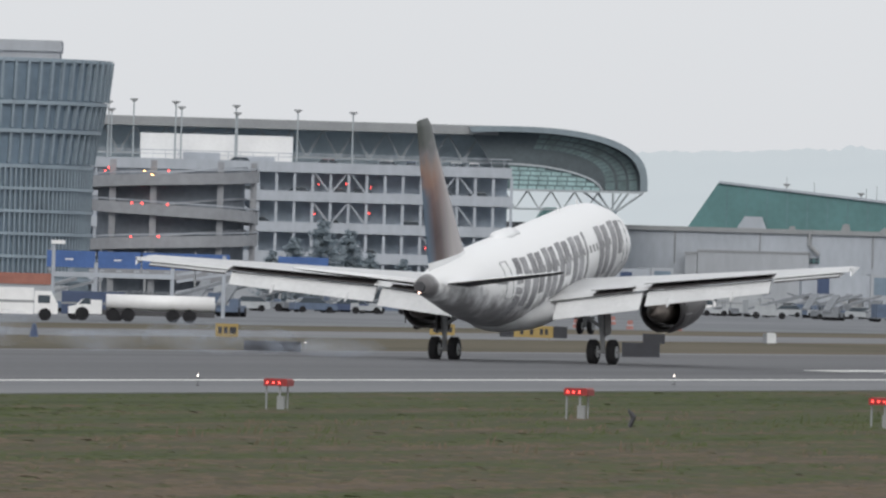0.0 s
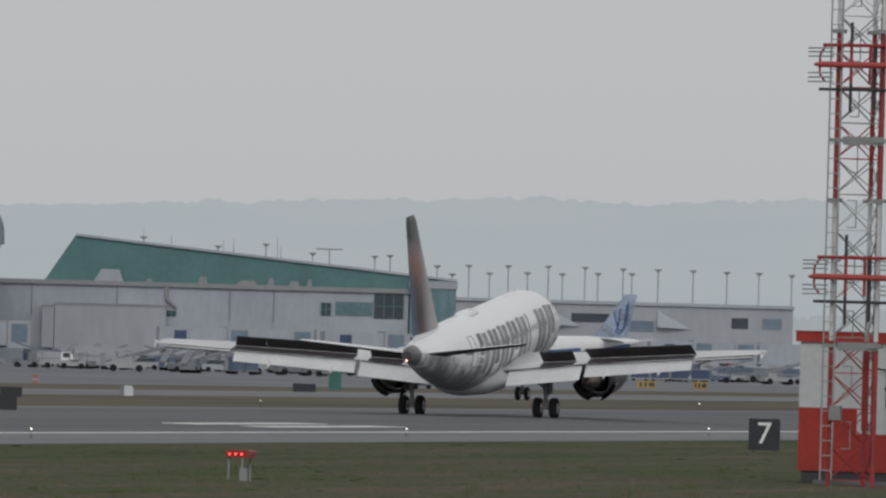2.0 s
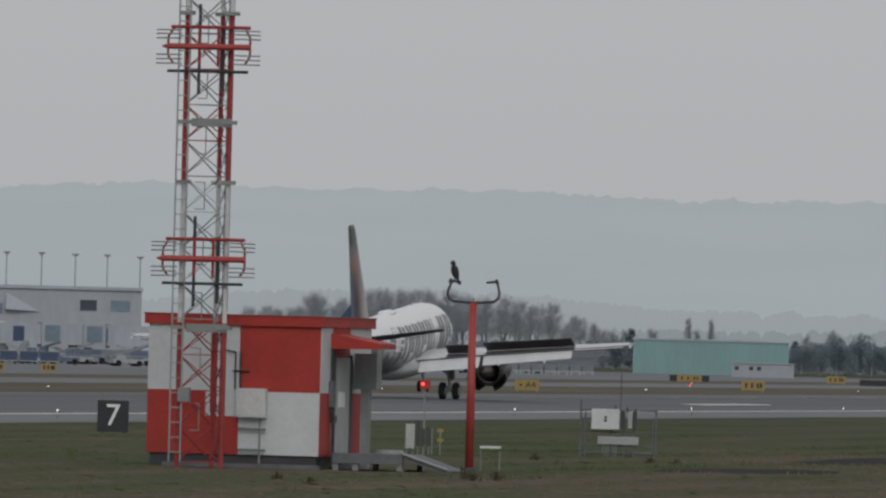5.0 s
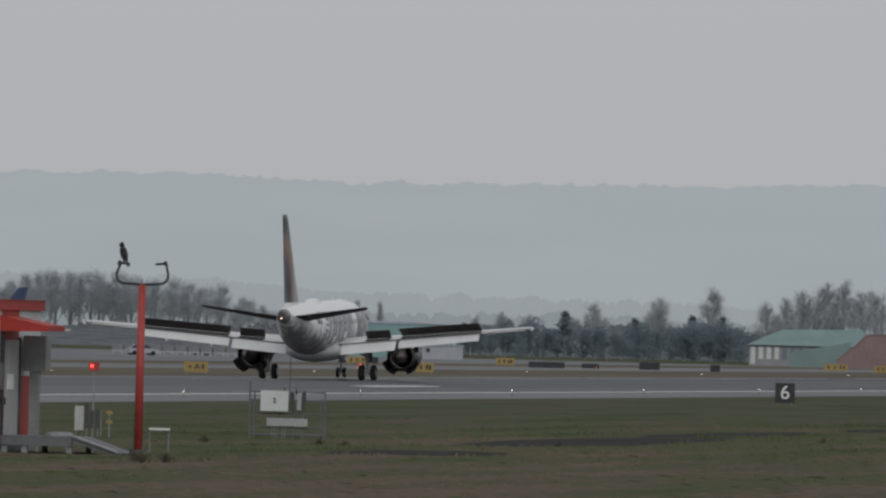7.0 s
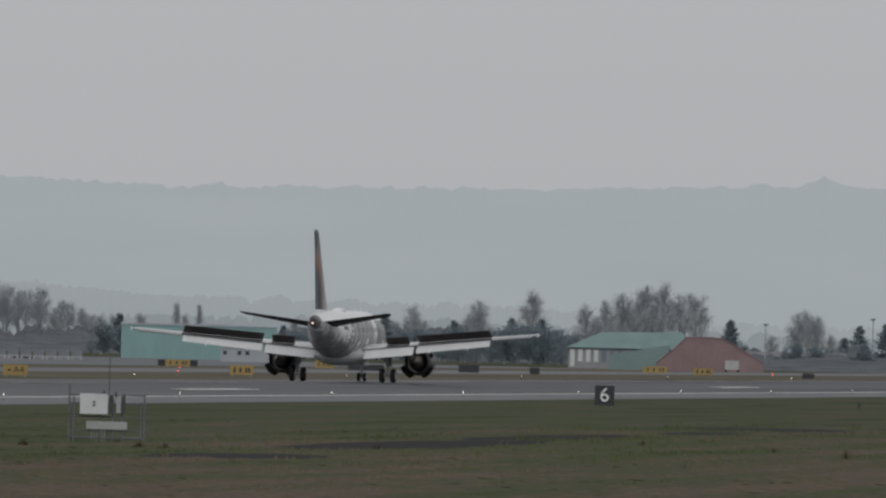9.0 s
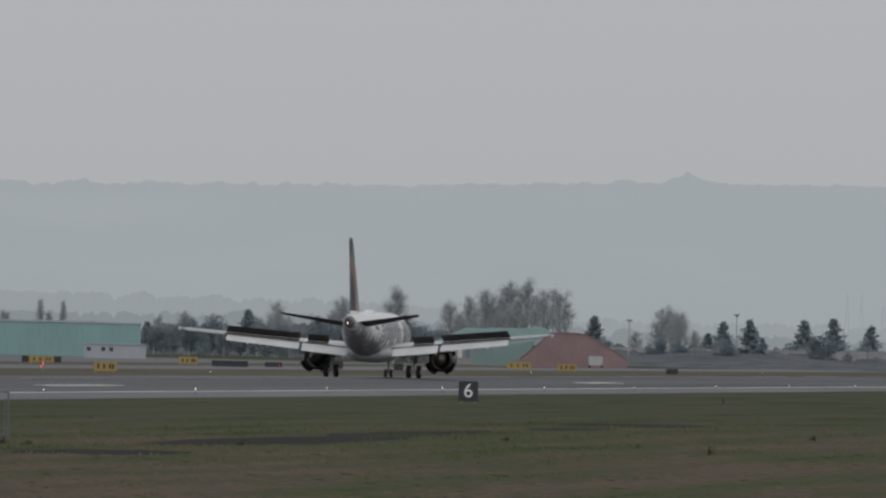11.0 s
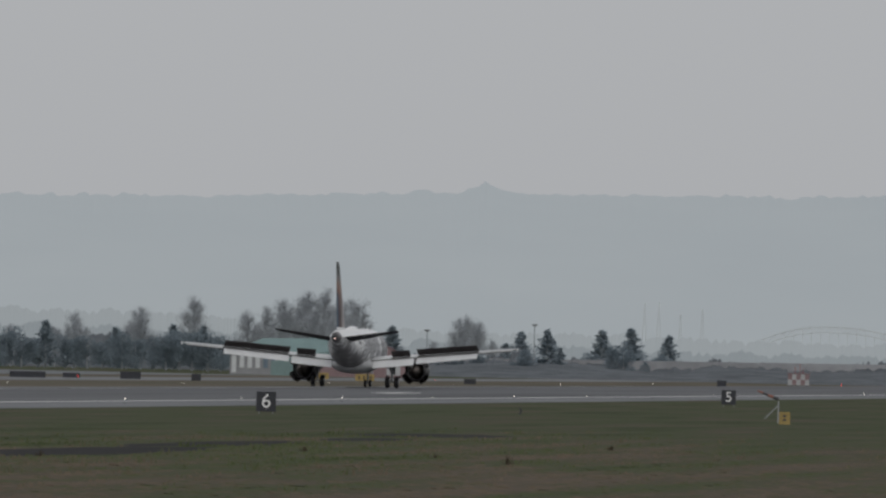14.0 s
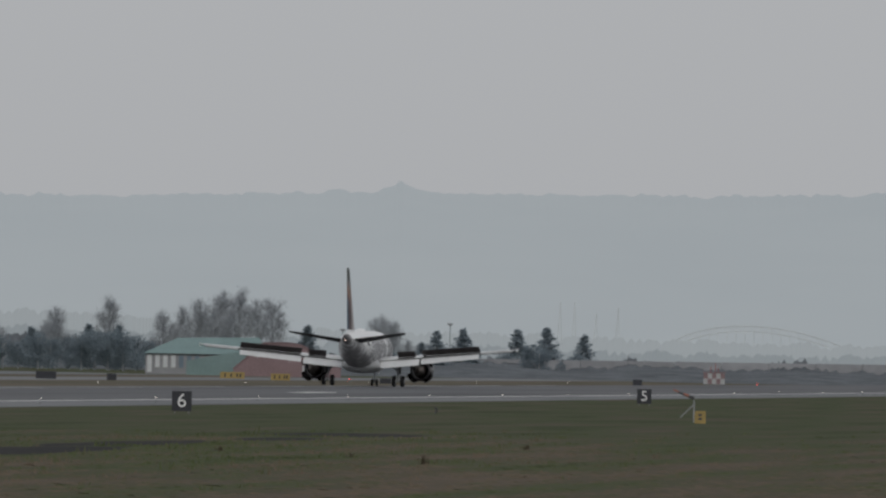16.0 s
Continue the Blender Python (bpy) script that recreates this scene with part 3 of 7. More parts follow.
        prism(bm, [(gx - 0.2, 1.45), (gx + 0.2, 1.45), (gx + 0.34, 2.85), (gx - 0.34, 2.85)], "y", 0.2, 0.3)
        part("leg_fairing", bm, ENGINE_DARK, gear)
        for dx in (-0.46, 0.46):
            wheel(gear, gx + dx, 0, 0.58, 0.2)
    bm = bmesh.new()
    rod(bm, (0, 10.25, 0.38), (0, 10.15, 2.3), 0.1, n=8)
    rod(bm, (0, 10.25, 1.0), (0, 11.6, 2.2), 0.06, n=6)
    rod(bm, (-0.42, 10.25, 0.38), (0.42, 10.25, 0.38), 0.06, n=6)
    gear = part("nose_gear", bm, STEEL, p)
    NOSE.append(gear)
    for dx in (-0.26, 0.26):
        wheel(gear, dx, 10.25, 0.38, 0.11)
    for side in (1, -1):
        bm = bmesh.new()
        box(bm, (side * 0.4, 9.4, 1.35), (side * 0.44, 11.0, 2.0))
        part("gear_door", bm, PLANE_GREY, gear)
    return p


def wheel(gear, x, y, r, w):
    bm = bmesh.new()
    prof = ((-w, r * 0.55), (-w, r * 0.85), (-w * 0.7, r), (w * 0.7, r), (w, r * 0.85), (w, r * 0.55))
    loft(bm, [[(x + dx, y + k * math.cos(a), r + k * math.sin(a)) for a in np.linspace(0, 6.283, 21)[:-1]] for dx, k in prof])
    part("tyre", bm, TYRE, gear, smooth=True)
    bm = bmesh.new()
    loft(bm, [[(x + dx, y + k * math.cos(a), r + k * math.sin(a)) for a in np.linspace(0, 6.283, 13)[:-1]] for dx, k in ((-w * 1.02, r * 0.5), (w * 1.02, r * 0.5))])
    part("rim", bm, STEEL, gear)


SPOILERS, MAINS, NOSE, DOORS, WINGS = [], [], [], [], []
PLANE = airliner()

# seconds, distance along the runway, height of the surface, nose-up, lean
ROLLOUT = [(0.0, 554.8, 0.5, 7.3, -0.65), (0.6, 590.4, 0.4, 7.4, -0.6), (1.5, 642.9, 0.27, 7.0, -0.5), (2.5, 699.6, 0.24, 6.1, -0.4), (3.5, 754.6, 0.25, 4.8, -0.35), (4.2, 791.8, 0.27, 4.4, -0.35),
           (5.0, 833.7, 0.3, 3.9, -0.35), (6.0, 884.4, 0.34, 2.3, -0.45), (6.8, 924.1, 0.37, 1.3, -0.5), (7.7, 968.3, 0.41, 0.8, -0.5), (9.0, 1033.2, 0.45, 0.2, -0.35), (10.4, 1101.7, 0.48, 0.0, -0.22), (11.0, 1130.0, 0.49, 0.0, -0.2),
           (12.5, 1198.2, 0.53, 0.0, -0.15), (14.5, 1280.5, 0.57, 0.0, -0.05), (16.0, 1338.3, 0.6, 0.0, -0.05)]


def motions():
    walk(PLANE, [(t, pose(-163.2, y, z, a, b)) for t, y, z, a, b in ROLLOUT])
    walk(SMOKE, [(0.0, pose(-163, 520, 0.2)), (4.0, pose(-166, 523, 0.3)), (16.0, pose(-172, 529, 0.5))])
    # the wings bend up under load and sink as the spoilers kill the lift
    for w, side in WINGS:
        walk(w, [(t, pose(side * 1.9, 0, 2.75, 0, -side * a) @ pose(-side * 1.9, 0, -2.75)) for t, a in ((0.0, 1.3), (0.4, 0.9), (0.9, 0.2), (1.5, -0.3), (3.0, -0.5), (5.0, -0.5), (8.0, -0.7), (16.0, -0.9))])
    for g in MAINS:
        walk(g, [(t, pose(0, 0, -d)) for t, d in ((0.0, 0.38), (0.6, 0.28), (1.5, 0.14), (3.0, 0.04), (5.0, 0.0), (16.0, 0.0))])
    for g in NOSE:
        walk(g, [(t, pose(0, 0, -d)) for t, d in ((0.0, 0.32), (4.4, 0.3), (6.0, 0.12), (7.6, 0.02), (9.0, 0.0), (16.0, 0.0))])
    for d, hinge in DOORS:
        walk(d, [(t, hinge @ pose(0, 0, 0, -a)) for t, a in ((0.0, 0), (1.4, 0), (2.8, 26), (16.0, 26))])
    for sp, hinge in SPOILERS:
        walk(sp, [(t, hinge @ pose(0, 0, 0, -a)) for t, a in ((0.0, 3), (0.2, 8), (0.5, 20), (0.9, 32), (1.4, 40), (2.0, 44), (16.0, 44))])


# ---- beside the runway: shelter, mast, signs, lights ----
CHECK_GREY = mat("shelter_door_grey", (0.42, 0.43, 0.43), 0.6, scale=1.5, var=0.1)
ORANGE = mat("pole_red", (0.40, 0.058, 0.052), 0.5, scale=1.2, var=0.15)
FEATHER = mat("bird_feathers", (0.03, 0.027, 0.028), 0.8, scale=8, var=0.3)
BRICK_DULL = mat("faded_orange_cloth", (0.3, 0.13, 0.1), 0.8, scale=1, var=0.2)
STEP_GREY = mat("worn_dark_steel", (0.13, 0.135, 0.145), 0.6, scale=1.5, var=0.2)
TWIG = mat("dry_stems", (0.085, 0.07, 0.05), 0.9, scale=3, var=0.3)


def shelter():
    """Chequered equipment shelter; front faces the viewer along the runway, door on its right side."""
    x1, x0, y0, y1 = -79.55, -85.2, 394.0, 402.2
    p = thing("equipment_shelter", pose(0, 0, 0), "red and white chequered equipment shelter standing in grass", "hut")
    bm = bmesh.new()
    box(bm, (x0 + 0.1, y0 + 0.1, 0.0), (x1 - 0.1, y1 - 0.1, 0.42))
    part("base", bm, DARK, p)
    bm = bmesh.new()
    box(bm, (x0 + 0.6, y0 - 0.35, 0.0), (x1 + 0.1, y0 + 0.05, 0.13))
    part("slab", bm, STEP_GREY, p)
    bm = bmesh.new()
    box(bm, (x0 + 0.03, y0 + 0.03, 0.42), (x1 - 0.03, y1 - 0.03, 4.56))
    part("body", bm, OFFWHITE, p)
    xm, zm = x0 + 3.0, 2.45
    for a, b, c, d, m in ((x0, xm, 0.42, zm, RED), (xm, x1, 0.42, zm, OFFWHITE), (x0, xm, zm, 4.56, OFFWHITE), (xm, x1, zm, 4.56, RED)):
        bm = bmesh.new()
        box(bm, (a + 0.004, y0 - 0.02, c + 0.004), (b - 0.004, y0 + 0.03, d - 0.004))
        part("panel", bm, m, p, "red wall panel" if m is RED else "off-white wall panel")
    ys = [y0, y0 + 1.8, y0 + 4.7, y1]
    for i in range(3):
        for c, d, k in ((0.42, zm, 0), (zm, 4.56, 1)):
            bm = bmesh.new()
            box(bm, (x1 - 0.03, ys[i] + 0.004, c + 0.004), (x1 + 0.02, ys[i + 1] - 0.004, d - 0.004))
            m = RED if (i + k) % 2 == 0 else OFFWHITE
            part("panel", bm, m, p)
    bm = bmesh.new()
    box(bm, (x1 + 0.02, y0 + 1.95, 0.45), (x1 + 0.07, y0 + 4.65, 3.6))
    door = part("door", bm, CHECK_GREY, p, "grey weathered steel door")
    bm = bmesh.new()
    rod(bm, (x1 + 0.12, y0 + 2.15, 1.5), (x1 + 0.12, y0 + 2.15, 1.75), 0.025)
    part("handle", bm, DARK, door)
    bm = bmesh.new()
    prism(bm, [(x0 - 0.12, 4.56), (x1 + 0.12, 4.56), (x1 + 0.12, 4.87), (x0 - 0.12, 4.87)], "y", y0 - 0.15, y1 + 0.2)
    roof = part("roof", bm, RED, p, "red roof with a deep fascia")
    bm = bmesh.new()
    box(bm, (x0 - 0.15, y0 - 0.18, 4.87), (x1 + 0.15, y1 + 0.23, 4.91))
    part("roof_edge", bm, REDDARK, roof)
    # door canopy
    bm = bmesh.new()
    prism(bm, [(x1 + 0.02, 4.38), (x1 + 1.62, 4.08), (x1 + 1.62, 3.91), (x1 + 0.02, 3.88)], "y", y0 + 1.5, y0 + 4.2)
    part("canopy", bm, RED, p, "red canopy over the door")
    bm = bmesh.new()
    box(bm, (x1 + 1.2, y0 + 4.25, 3.93), (x1 + 1.75, y0 + 4.6, 4.0))
    part("canopy_edge", bm, OFFWHITE, p)
    bm = bmesh.new()
    box(bm, (x1 + 0.16, y0 + 4.75, 2.6), (x1 + 0.9, y0 + 5.6, 3.75))
    part("cooling_unit", bm, GALV, p, "grey air-conditioning unit")
    bm = bmesh.new()
    box(bm, (x1 + 0.36, y0 + 4.9, 0.0), (x1 + 0.62, y0 + 5.4, 2.6))
    part("duct", bm, GALV, p)
    bm = bmesh.new()
    box(bm, (x1 + 0.03, y0 + 1.3, 2.0), (x1 + 0.15, y0 + 1.7, 2.85))
    part("meter_box", bm, STEP_GREY, p, "dark grey electrical box")
    bm = bmesh.new()
    for dy in (1.5, 1.75):
        rod(bm, (x1 + 0.07, y0 + dy, 1.5), (x1 + 0.07, y0 + dy, 3.9), 0.035)
    rod(bm, (x1 + 0.07, y0 + 1.5, 1.9), (x1 + 0.16, y0 + 1.5, 1.75), 0.05)
    rod(bm, (x1 + 0.16, y0 + 1.5, 1.75), (x1 + 0.16, y0 + 1.5, 0.1), 0.05)
    rod(bm, (x1 - 0.02, y0 + 0.9, 0.1), (x1 - 0.02, y0 + 0.9, 0.42), 0.04)
    part("conduit", bm, DARK, p)
    for dy in (1.95, 4.6):
        bm = bmesh.new()
        box(bm, (x1 + 0.02, y0 + dy - 0.09, 0.45), (x1 + 0.11, y0 + dy + 0.09, 3.68))
        part("door_post", bm, DARK, door)
    bm = bmesh.new()
    box(bm, (x1 + 0.07, y0 + 2.7, 2.0), (x1 + 0.1, y0 + 3.6, 2.5))
    part("notice", bm, SIGNWHITE, door, "small white notice plate")
    bm = bmesh.new()
    box(bm, (xm - 1.08, y0 - 0.026, 1.64), (xm - 0.006, y0 - 0.018, zm - 0.006))
    part("panel", bm, OFFWHITE, p, "small off-white repaint patch")
    # front cabinet with its pipe rack
    bm = bmesh.new()
    box(bm, (xm + 0.0, y0 - 0.4, 1.62), (xm + 0.95, y0 - 0.03, 2.55))
    cab = part("cabinet", bm, OFFWHITE, p, "white wall cabinet")
    bm = bmesh.new()
    box(bm, (xm + 0.05, y0 - 0.415, 1.67), (xm + 0.9, y0 - 0.4, 2.5))
    part("cabinet_door", bm, MASTWHITE, cab)
    bm = bmesh.new()
    rod(bm, (xm + 0.75, y0 - 0.2, 0.15), (xm + 0.75, y0 - 0.2, 1.62), 0.035)
    for z in (1.25, 0.58):
        rod(bm, (xm + 0.05, y0 - 0.2, z), (xm + 0.95, y0 - 0.2, z), 0.045)
    part("pipe_rack", bm, GALV, p)
    bm = bmesh.new()
    for dx in (-0.12, 0.05):
        rod(bm, (xm + dx, y0 - 0.08, 2.5), (xm + dx, y0 - 0.08, 3.7), 0.03)
    rod(bm, (xm - 0.12, y0 - 0.08, 3.7), (xm - 0.4, y0 - 0.3, 3.75), 0.03)
    rod(bm, (xm - 0.2, y0 - 0.1, 3.1), (xm + 0.35, y0 - 0.1, 3.1), 0.03)
    part("conduit", bm, DARK, p)
    # landing and ramp
    q = thing("access_ramp", pose(0, 0, 0), "grey steel access landing with a sloping ramp", "ramp")
    bm = bmesh.new()
    box(bm, (x1 + 0.4, y0 + 0.3, 0.4), (x1 + 2.7, y0 + 4.0, 0.54))
    part("landing", bm, STEP_GREY, q)
    bm = bmesh.new()
    box(bm, (x1 + 0.4, y0 + 0.22, 0.24), (x1 + 2.7, y0 + 0.3, 0.56))
    part("edge_beam", bm, STEP_GREY, q)
    for dx, dy in ((0.5, 0.4), (1.15, 0.4), (2.6, 0.4), (0.5, 3.8), (1.15, 3.8), (2.6, 3.8)):
        bm = bmesh.new()
        box(bm, (x1 + dx - 0.09, y0 + dy - 0.09, 0.0), (x1 + dx + 0.09, y0 + dy + 0.09, 0.4))
        part("leg", bm, GALV, q)
    bm = bmesh.new()
    prism(bm, [(x1 + 2.7, 0.54), (x1 + 4.1, 0.06), (x1 + 4.1, 0.0), (x1 + 3.9, 0.0), (x1 + 2.7, 0.4)], "y", y0 + 0.4, y0 + 3.5)
    part("ramp", bm, STEP_GREY, q)
    bm = bmesh.new()
    rod(bm, (x1 + 1.9, y0 + 2.2, 0.54), (x1 + 1.9, y0 + 2.2, 0.68), 0.5, 0.42, 14)
    part("cover", bm, GALV, q, "round grey cover on the landing")
    bm = bmesh.new()
    rod(bm, (x1 + 2.6, y0 + 0.35, 0.6), (x1 + 4.15, y0 + 0.35, 0.1), 0.05)
    part("kerb_rail", bm, STEEL, q)


shelter()


def band(z):
    return REDDARK if z < 4.6 or 9.1 <= z < 14.4 else MASTWHITE


def mast():
    p = thing("antenna_mast", pose(-82.18, 388.6, 0), "red and white lattice mast carrying two aerial arrays", "mast")
    legs = [(-0.78, -0.4), (0.66, -0.4), (0.1, 0.85)]
    cuts = [0.0, 4.6, 9.1, 14.4, 19.5]
    for x, y in legs:
        for a, b in zip(cuts, cuts[1:]):
            bm = bmesh.new()
            rod(bm, (x, y, a), (x, y, b), 0.075, n=8)
            part("leg_section", bm, band(a + 0.1), p)
    step = 1.13
    for i in range(17):
        z0, z1 = i * step + 0.2, (i + 1) * step + 0.2
        for k in range(3):
            (xa, ya), (xb, yb) = legs[k], legs[(k + 1) % 3]
            for q, w in (((xa, ya, z0), (xb, yb, z1)), ((xb, yb, z0), (xa, ya, z1)), ((xa, ya, z0), (xb, yb, z0))):
                bm = bmesh.new()
                rod(bm, q, w, 0.022, n=4)
                part("brace", bm, band(z0) if i % 2 or z0 < 4 else GALV, p)
    for z in (4.45, 9.05, 10.95, 14.4):
        if z in (4.45, 10.95):
            bm = bmesh.new()
            box(bm, (-0.55, -0.5, z - 0.14), (0.75, -0.4, z + 0.12))
            part("cross_beam", bm, GALV, p)
        for x, y in legs:
            bm = bmesh.new()
            box(bm, (x - 0.22, y - 0.16, z - 0.06), (x + 0.22, y + 0.16, z + 0.06))
            part("joint_plate", bm, GALV, p)
    # ladder
    bm = bmesh.new()
    for x in (-0.98, -0.62):
        rod(bm, (x, -0.62, 0.2), (x, -0.62, 19.4), 0.03, n=5)
    z = 0.5
    while z < 19.3:
        rod(bm, (-0.98, -0.62, z), (-0.62, -0.62, z), 0.022, n=4)
        z += 0.47
    part("ladder", bm, STEEL, p)
    for k, z in enumerate(np.arange(1.2, 19, 1.75)):
        bm = bmesh.new()
        for a, b in (((-0.4, -0.35, z), (-0.1, -0.35, z)), ((-0.1, -0.35, z), (-0.1, -0.35, z + 0.85)), ((-0.1, -0.35, z + 0.85), (-0.4, -0.35, z + 0.85))):
            rod(bm, a, b, 0.022, n=4)
        part("rest_hoop", bm, GALV, p)
    bm = bmesh.new()
    for x in (0.5, 0.6):
        rod(bm, (x, 0.1, 0.4), (x, 0.1, 19.4), 0.05, n=5)
    part("cable_run", bm, DARK, p)
    bm = bmesh.new()
    rod(bm, (0.1, 0.85, 4.3), (0.1, 0.85, 1.8), 0.11, n=8)
    part("cable_duct", bm, REDDARK, p)
    bm = bmesh.new()
    box(bm, (-0.72, -0.75, 2.1), (-0.35, -0.5, 2.55))
    part("junction_box", bm, GALV, p)
    # aerial arrays
    for zc in (6.62, 13.33):
        bm = bmesh.new()
        rod(bm, (-1.3, -0.75, zc), (1.35, -0.75, zc), 0.095, n=10)
        rod(bm, (-1.3, -0.75, zc), (-1.5, -0.75, zc), 0.095, 0.03, n=10)
        arr = part("aerial_boom", bm, ORANGE, p, "red aerial boom")
        bm = bmesh.new()
        rod(bm, (-1.25, -0.6, zc + 0.62), (1.3, -0.6, zc + 0.62), 0.055)
        for s in (-1.15, 1.15):
            rod(bm, (s, -0.65, zc + 0.6), (s * 1.15, -0.7, zc + 0.3), 0.04)
            rod(bm, (s * 1.15, -0.7, zc + 0.3), (s * 1.15, -0.7, zc - 0.3), 0.04)
            rod(bm, (s * 1.15, -0.7, zc - 0.3), (s, -0.65, zc - 0.55), 0.04)
        for x in (-0.3, 0.3):
            rod(bm, (x, -0.7, zc - 0.6), (x, -0.7, zc + 0.65), 0.05)
        part("aerial_frame", bm, REDDARK, arr)
        for dz in (0.52, 0.4, 0.26, -0.26, -0.4, -0.54):
            for s in (-1, 1):
                bm = bmesh.new()
                rod(bm, (s * 0.85, -0.8, zc + dz), (s * 1.68, -0.8, zc + dz - 0.01), 0.026, n=5)
                part("dipole", bm, STEEL, arr)
        bm = bmesh.new()
        rod(bm, (-1.35, -0.6, zc - 0.78), (1.25, -0.6, zc - 0.78), 0.05)
        rod(bm, (-0.35, -0.5, zc - 1.5), (-0.35, -0.5, zc + 1.35), 0.055)
        rod(bm, (0.42, -0.5, zc - 1.4), (0.42, -0.5, zc + 0.7), 0.07)
        part("aerial_support", bm, DARK, arr)


mast()


def lamp_pole():
    p = thing("obstruction_light_pole", pose(-76.2, 402.3, 0), "red pole with a curved two-armed light bracket", "pole")
    bm = bmesh.new()
    rod(bm, (0, 0, 0), (0, 0, 5.5), 0.14, 0.12, 12)
    part("post", bm, ORANGE, p, "red painted post", True)
    bm = bmesh.new()
    rod(bm, (0, 0, 0), (0, 0, 0.12), 0.35, 0.3, 12)
    part("foot", bm, DARK, p)
    bm = bmesh.new()
    pts = [(-0.72, 6.2), (-0.86, 5.85), (-0.83, 5.66), (-0.68, 5.54), (0, 5.5), (0.68, 5.54), (0.83, 5.66), (0.86, 5.85), (0.78, 6.18)]
    for (a, b), (c, d) in zip(pts, pts[1:]):
        rod(bm, (a, 0, b), (c, 0, d), 0.045)
    part("bracket", bm, DARK, p)
    for s in (-1, 1):
        bm = bmesh.new()
        rod(bm, (s * 0.75 - s * 0.0, 0, 6.2), (s * 0.42, 0, 6.17), 0.05, 0.035)
        rod(bm, (s * 0.8, 0, 6.12), (s * 0.75, 0, 6.28), 0.06, 0.05)
        part("lamp_head", bm, DARK, p)
    bm = bmesh.new()
    rod(bm, (0, 0, 5.5), (0, 0, 5.66), 0.03)
    part("stub", bm, GALV, p)
    # bird of prey on the bracket
    q = thing("bird", pose(-76.83, 402.3, 6.24), "dark bird of prey perched on a light bracket", "bird")
    bm = bmesh.new()
    loft(bm, [[(w * math.cos(a) + sx, w * 0.9 * math.sin(a), z) for a in np.linspace(0, 6.283, 11)[:-1]] for z, w, sx in ((0.02, 0.03, 0.06), (0.1, 0.1, 0.03), (0.25, 0.135, 0.0), (0.4, 0.115, -0.03), (0.48, 0.065, -0.05))])
    part("body", bm, FEATHER, q, smooth=True)
    bm = bmesh.new()
    loft(bm, [[(w * math.cos(a) - 0.06 + sx, w * math.sin(a), z) for a in np.linspace(0, 6.283, 9)[:-1]] for z, w, sx in ((0.46, 0.06, 0), (0.52, 0.085, -0.01), (0.59, 0.075, -0.015), (0.64, 0.02, -0.01))])
    head = part("head", bm, FEATHER, q, smooth=True)
    bm = bmesh.new()
    rod(bm, (-0.13, 0, 0.55), (-0.19, 0, 0.52), 0.025, 0.004)
    part("beak", bm, DARK, head)
    for s in (-1, 1):
        bm = bmesh.new()
        loft(bm, [[(sx + 0.05 * math.cos(a) * k, s * 0.1 + 0.03 * math.sin(a) * k, z) for a in np.linspace(0, 6.283, 7)[:-1]] for z, sx, k in ((0.0, 0.1, 0.4), (0.2, 0.05, 1.3), (0.4, 0.0, 1.2), (0.46, -0.02, 0.3))])
        part("wing", bm, FEATHER, q)
        bm = bmesh.new()
        rod(bm, (0.0, s * 0.04, -0.02), (0.0, s * 0.04, 0.1), 0.018)
        part("leg", bm, DARK, q)
    bm = bmesh.new()
    prism(bm, [(0.05, 0.08), (0.12, 0.04), (0.2, -0.16), (0.12, -0.16)], "y", -0.05, 0.05)
    part("tail", bm, FEATHER, q)


lamp_pole()


def distance_sign(y, digit):
    p = thing("distance_sign", pose(-110.6, y, 0), f"black runway distance sign with white number {digit}", "sign", "runway distance signs")
    w = 0.64
    bm = bmesh.new()
    box(bm, (-w, -0.15, 0.14), (w, 0.15, 1.44))
    part("cabinet", bm, SIGNBLACK, p)
    lettering(str(digit), 1.28, pose(0, -0.17, 0.79, 90), SIGNWHITE, p, "numeral")
    for s in (-0.45, 0.45):
        bm = bmesh.new()
        rod(bm, (s, 0, 0), (s, 0, 0.15), 0.04)
        part("leg", bm, GALV, p)
    for k in (-0.6, -0.2, 0.2, 0.6):
        bm = bmesh.new()
        box(bm, (k - 0.04, -0.05, 1.44), (k + 0.04, 0.05, 1.48))
        part("lifting_lug", bm, GALV, p)
    p.rotation_euler = (0, 0, radians(8))


for d, y in ((7, 504.9), (6, 809.7), (5, 1114.5)):
    distance_sign(y, d)


def papi_unit():
    p = thing("approach_light_unit", pose(0, 0, 0), "red landing-slope light box on thin legs, lit red", "light", "landing-slope light boxes")
    bm = bmesh.new()
    prism(bm, [(-0.36, 0.69), (0.36, 0.69), (0.36, 0.87), (0.3, 0.91), (-0.3, 0.91), (-0.36, 0.87)], "y", -0.35, 0.5)
    part("housing", bm, PAPI_RED, p)
    for x in (-0.24, -0.06, 0.12):
        bm = bmesh.new()
        rod(bm, (x, -0.35, 0.79), (x, -0.37, 0.79), 0.028, 0.028, 10)
        part("lens", bm, RED_GLOW, p)
    for x, y in ((-0.3, -0.2), (0.12, -0.25), (0.2, 0.4)):
        bm = bmesh.new()
        rod(bm, (x, y, 0.0), (x, y, 0.69), 0.035)
        part("leg", bm, STEEL, p)
    bm = bmesh.new()
    box(bm, (0.05, -0.3, 0.0), (0.26, -0.1, 0.4))
    part("power_box", bm, GALV, p)
    return p


UNIT = papi_unit()
UNIT.matrix_basis = spot(-17.509, 372, 0, -14)
for b, d in ((-16.137, 369), (-14.744, 366)):
    copy_thing(UNIT, spot(b, d, 0, -14))


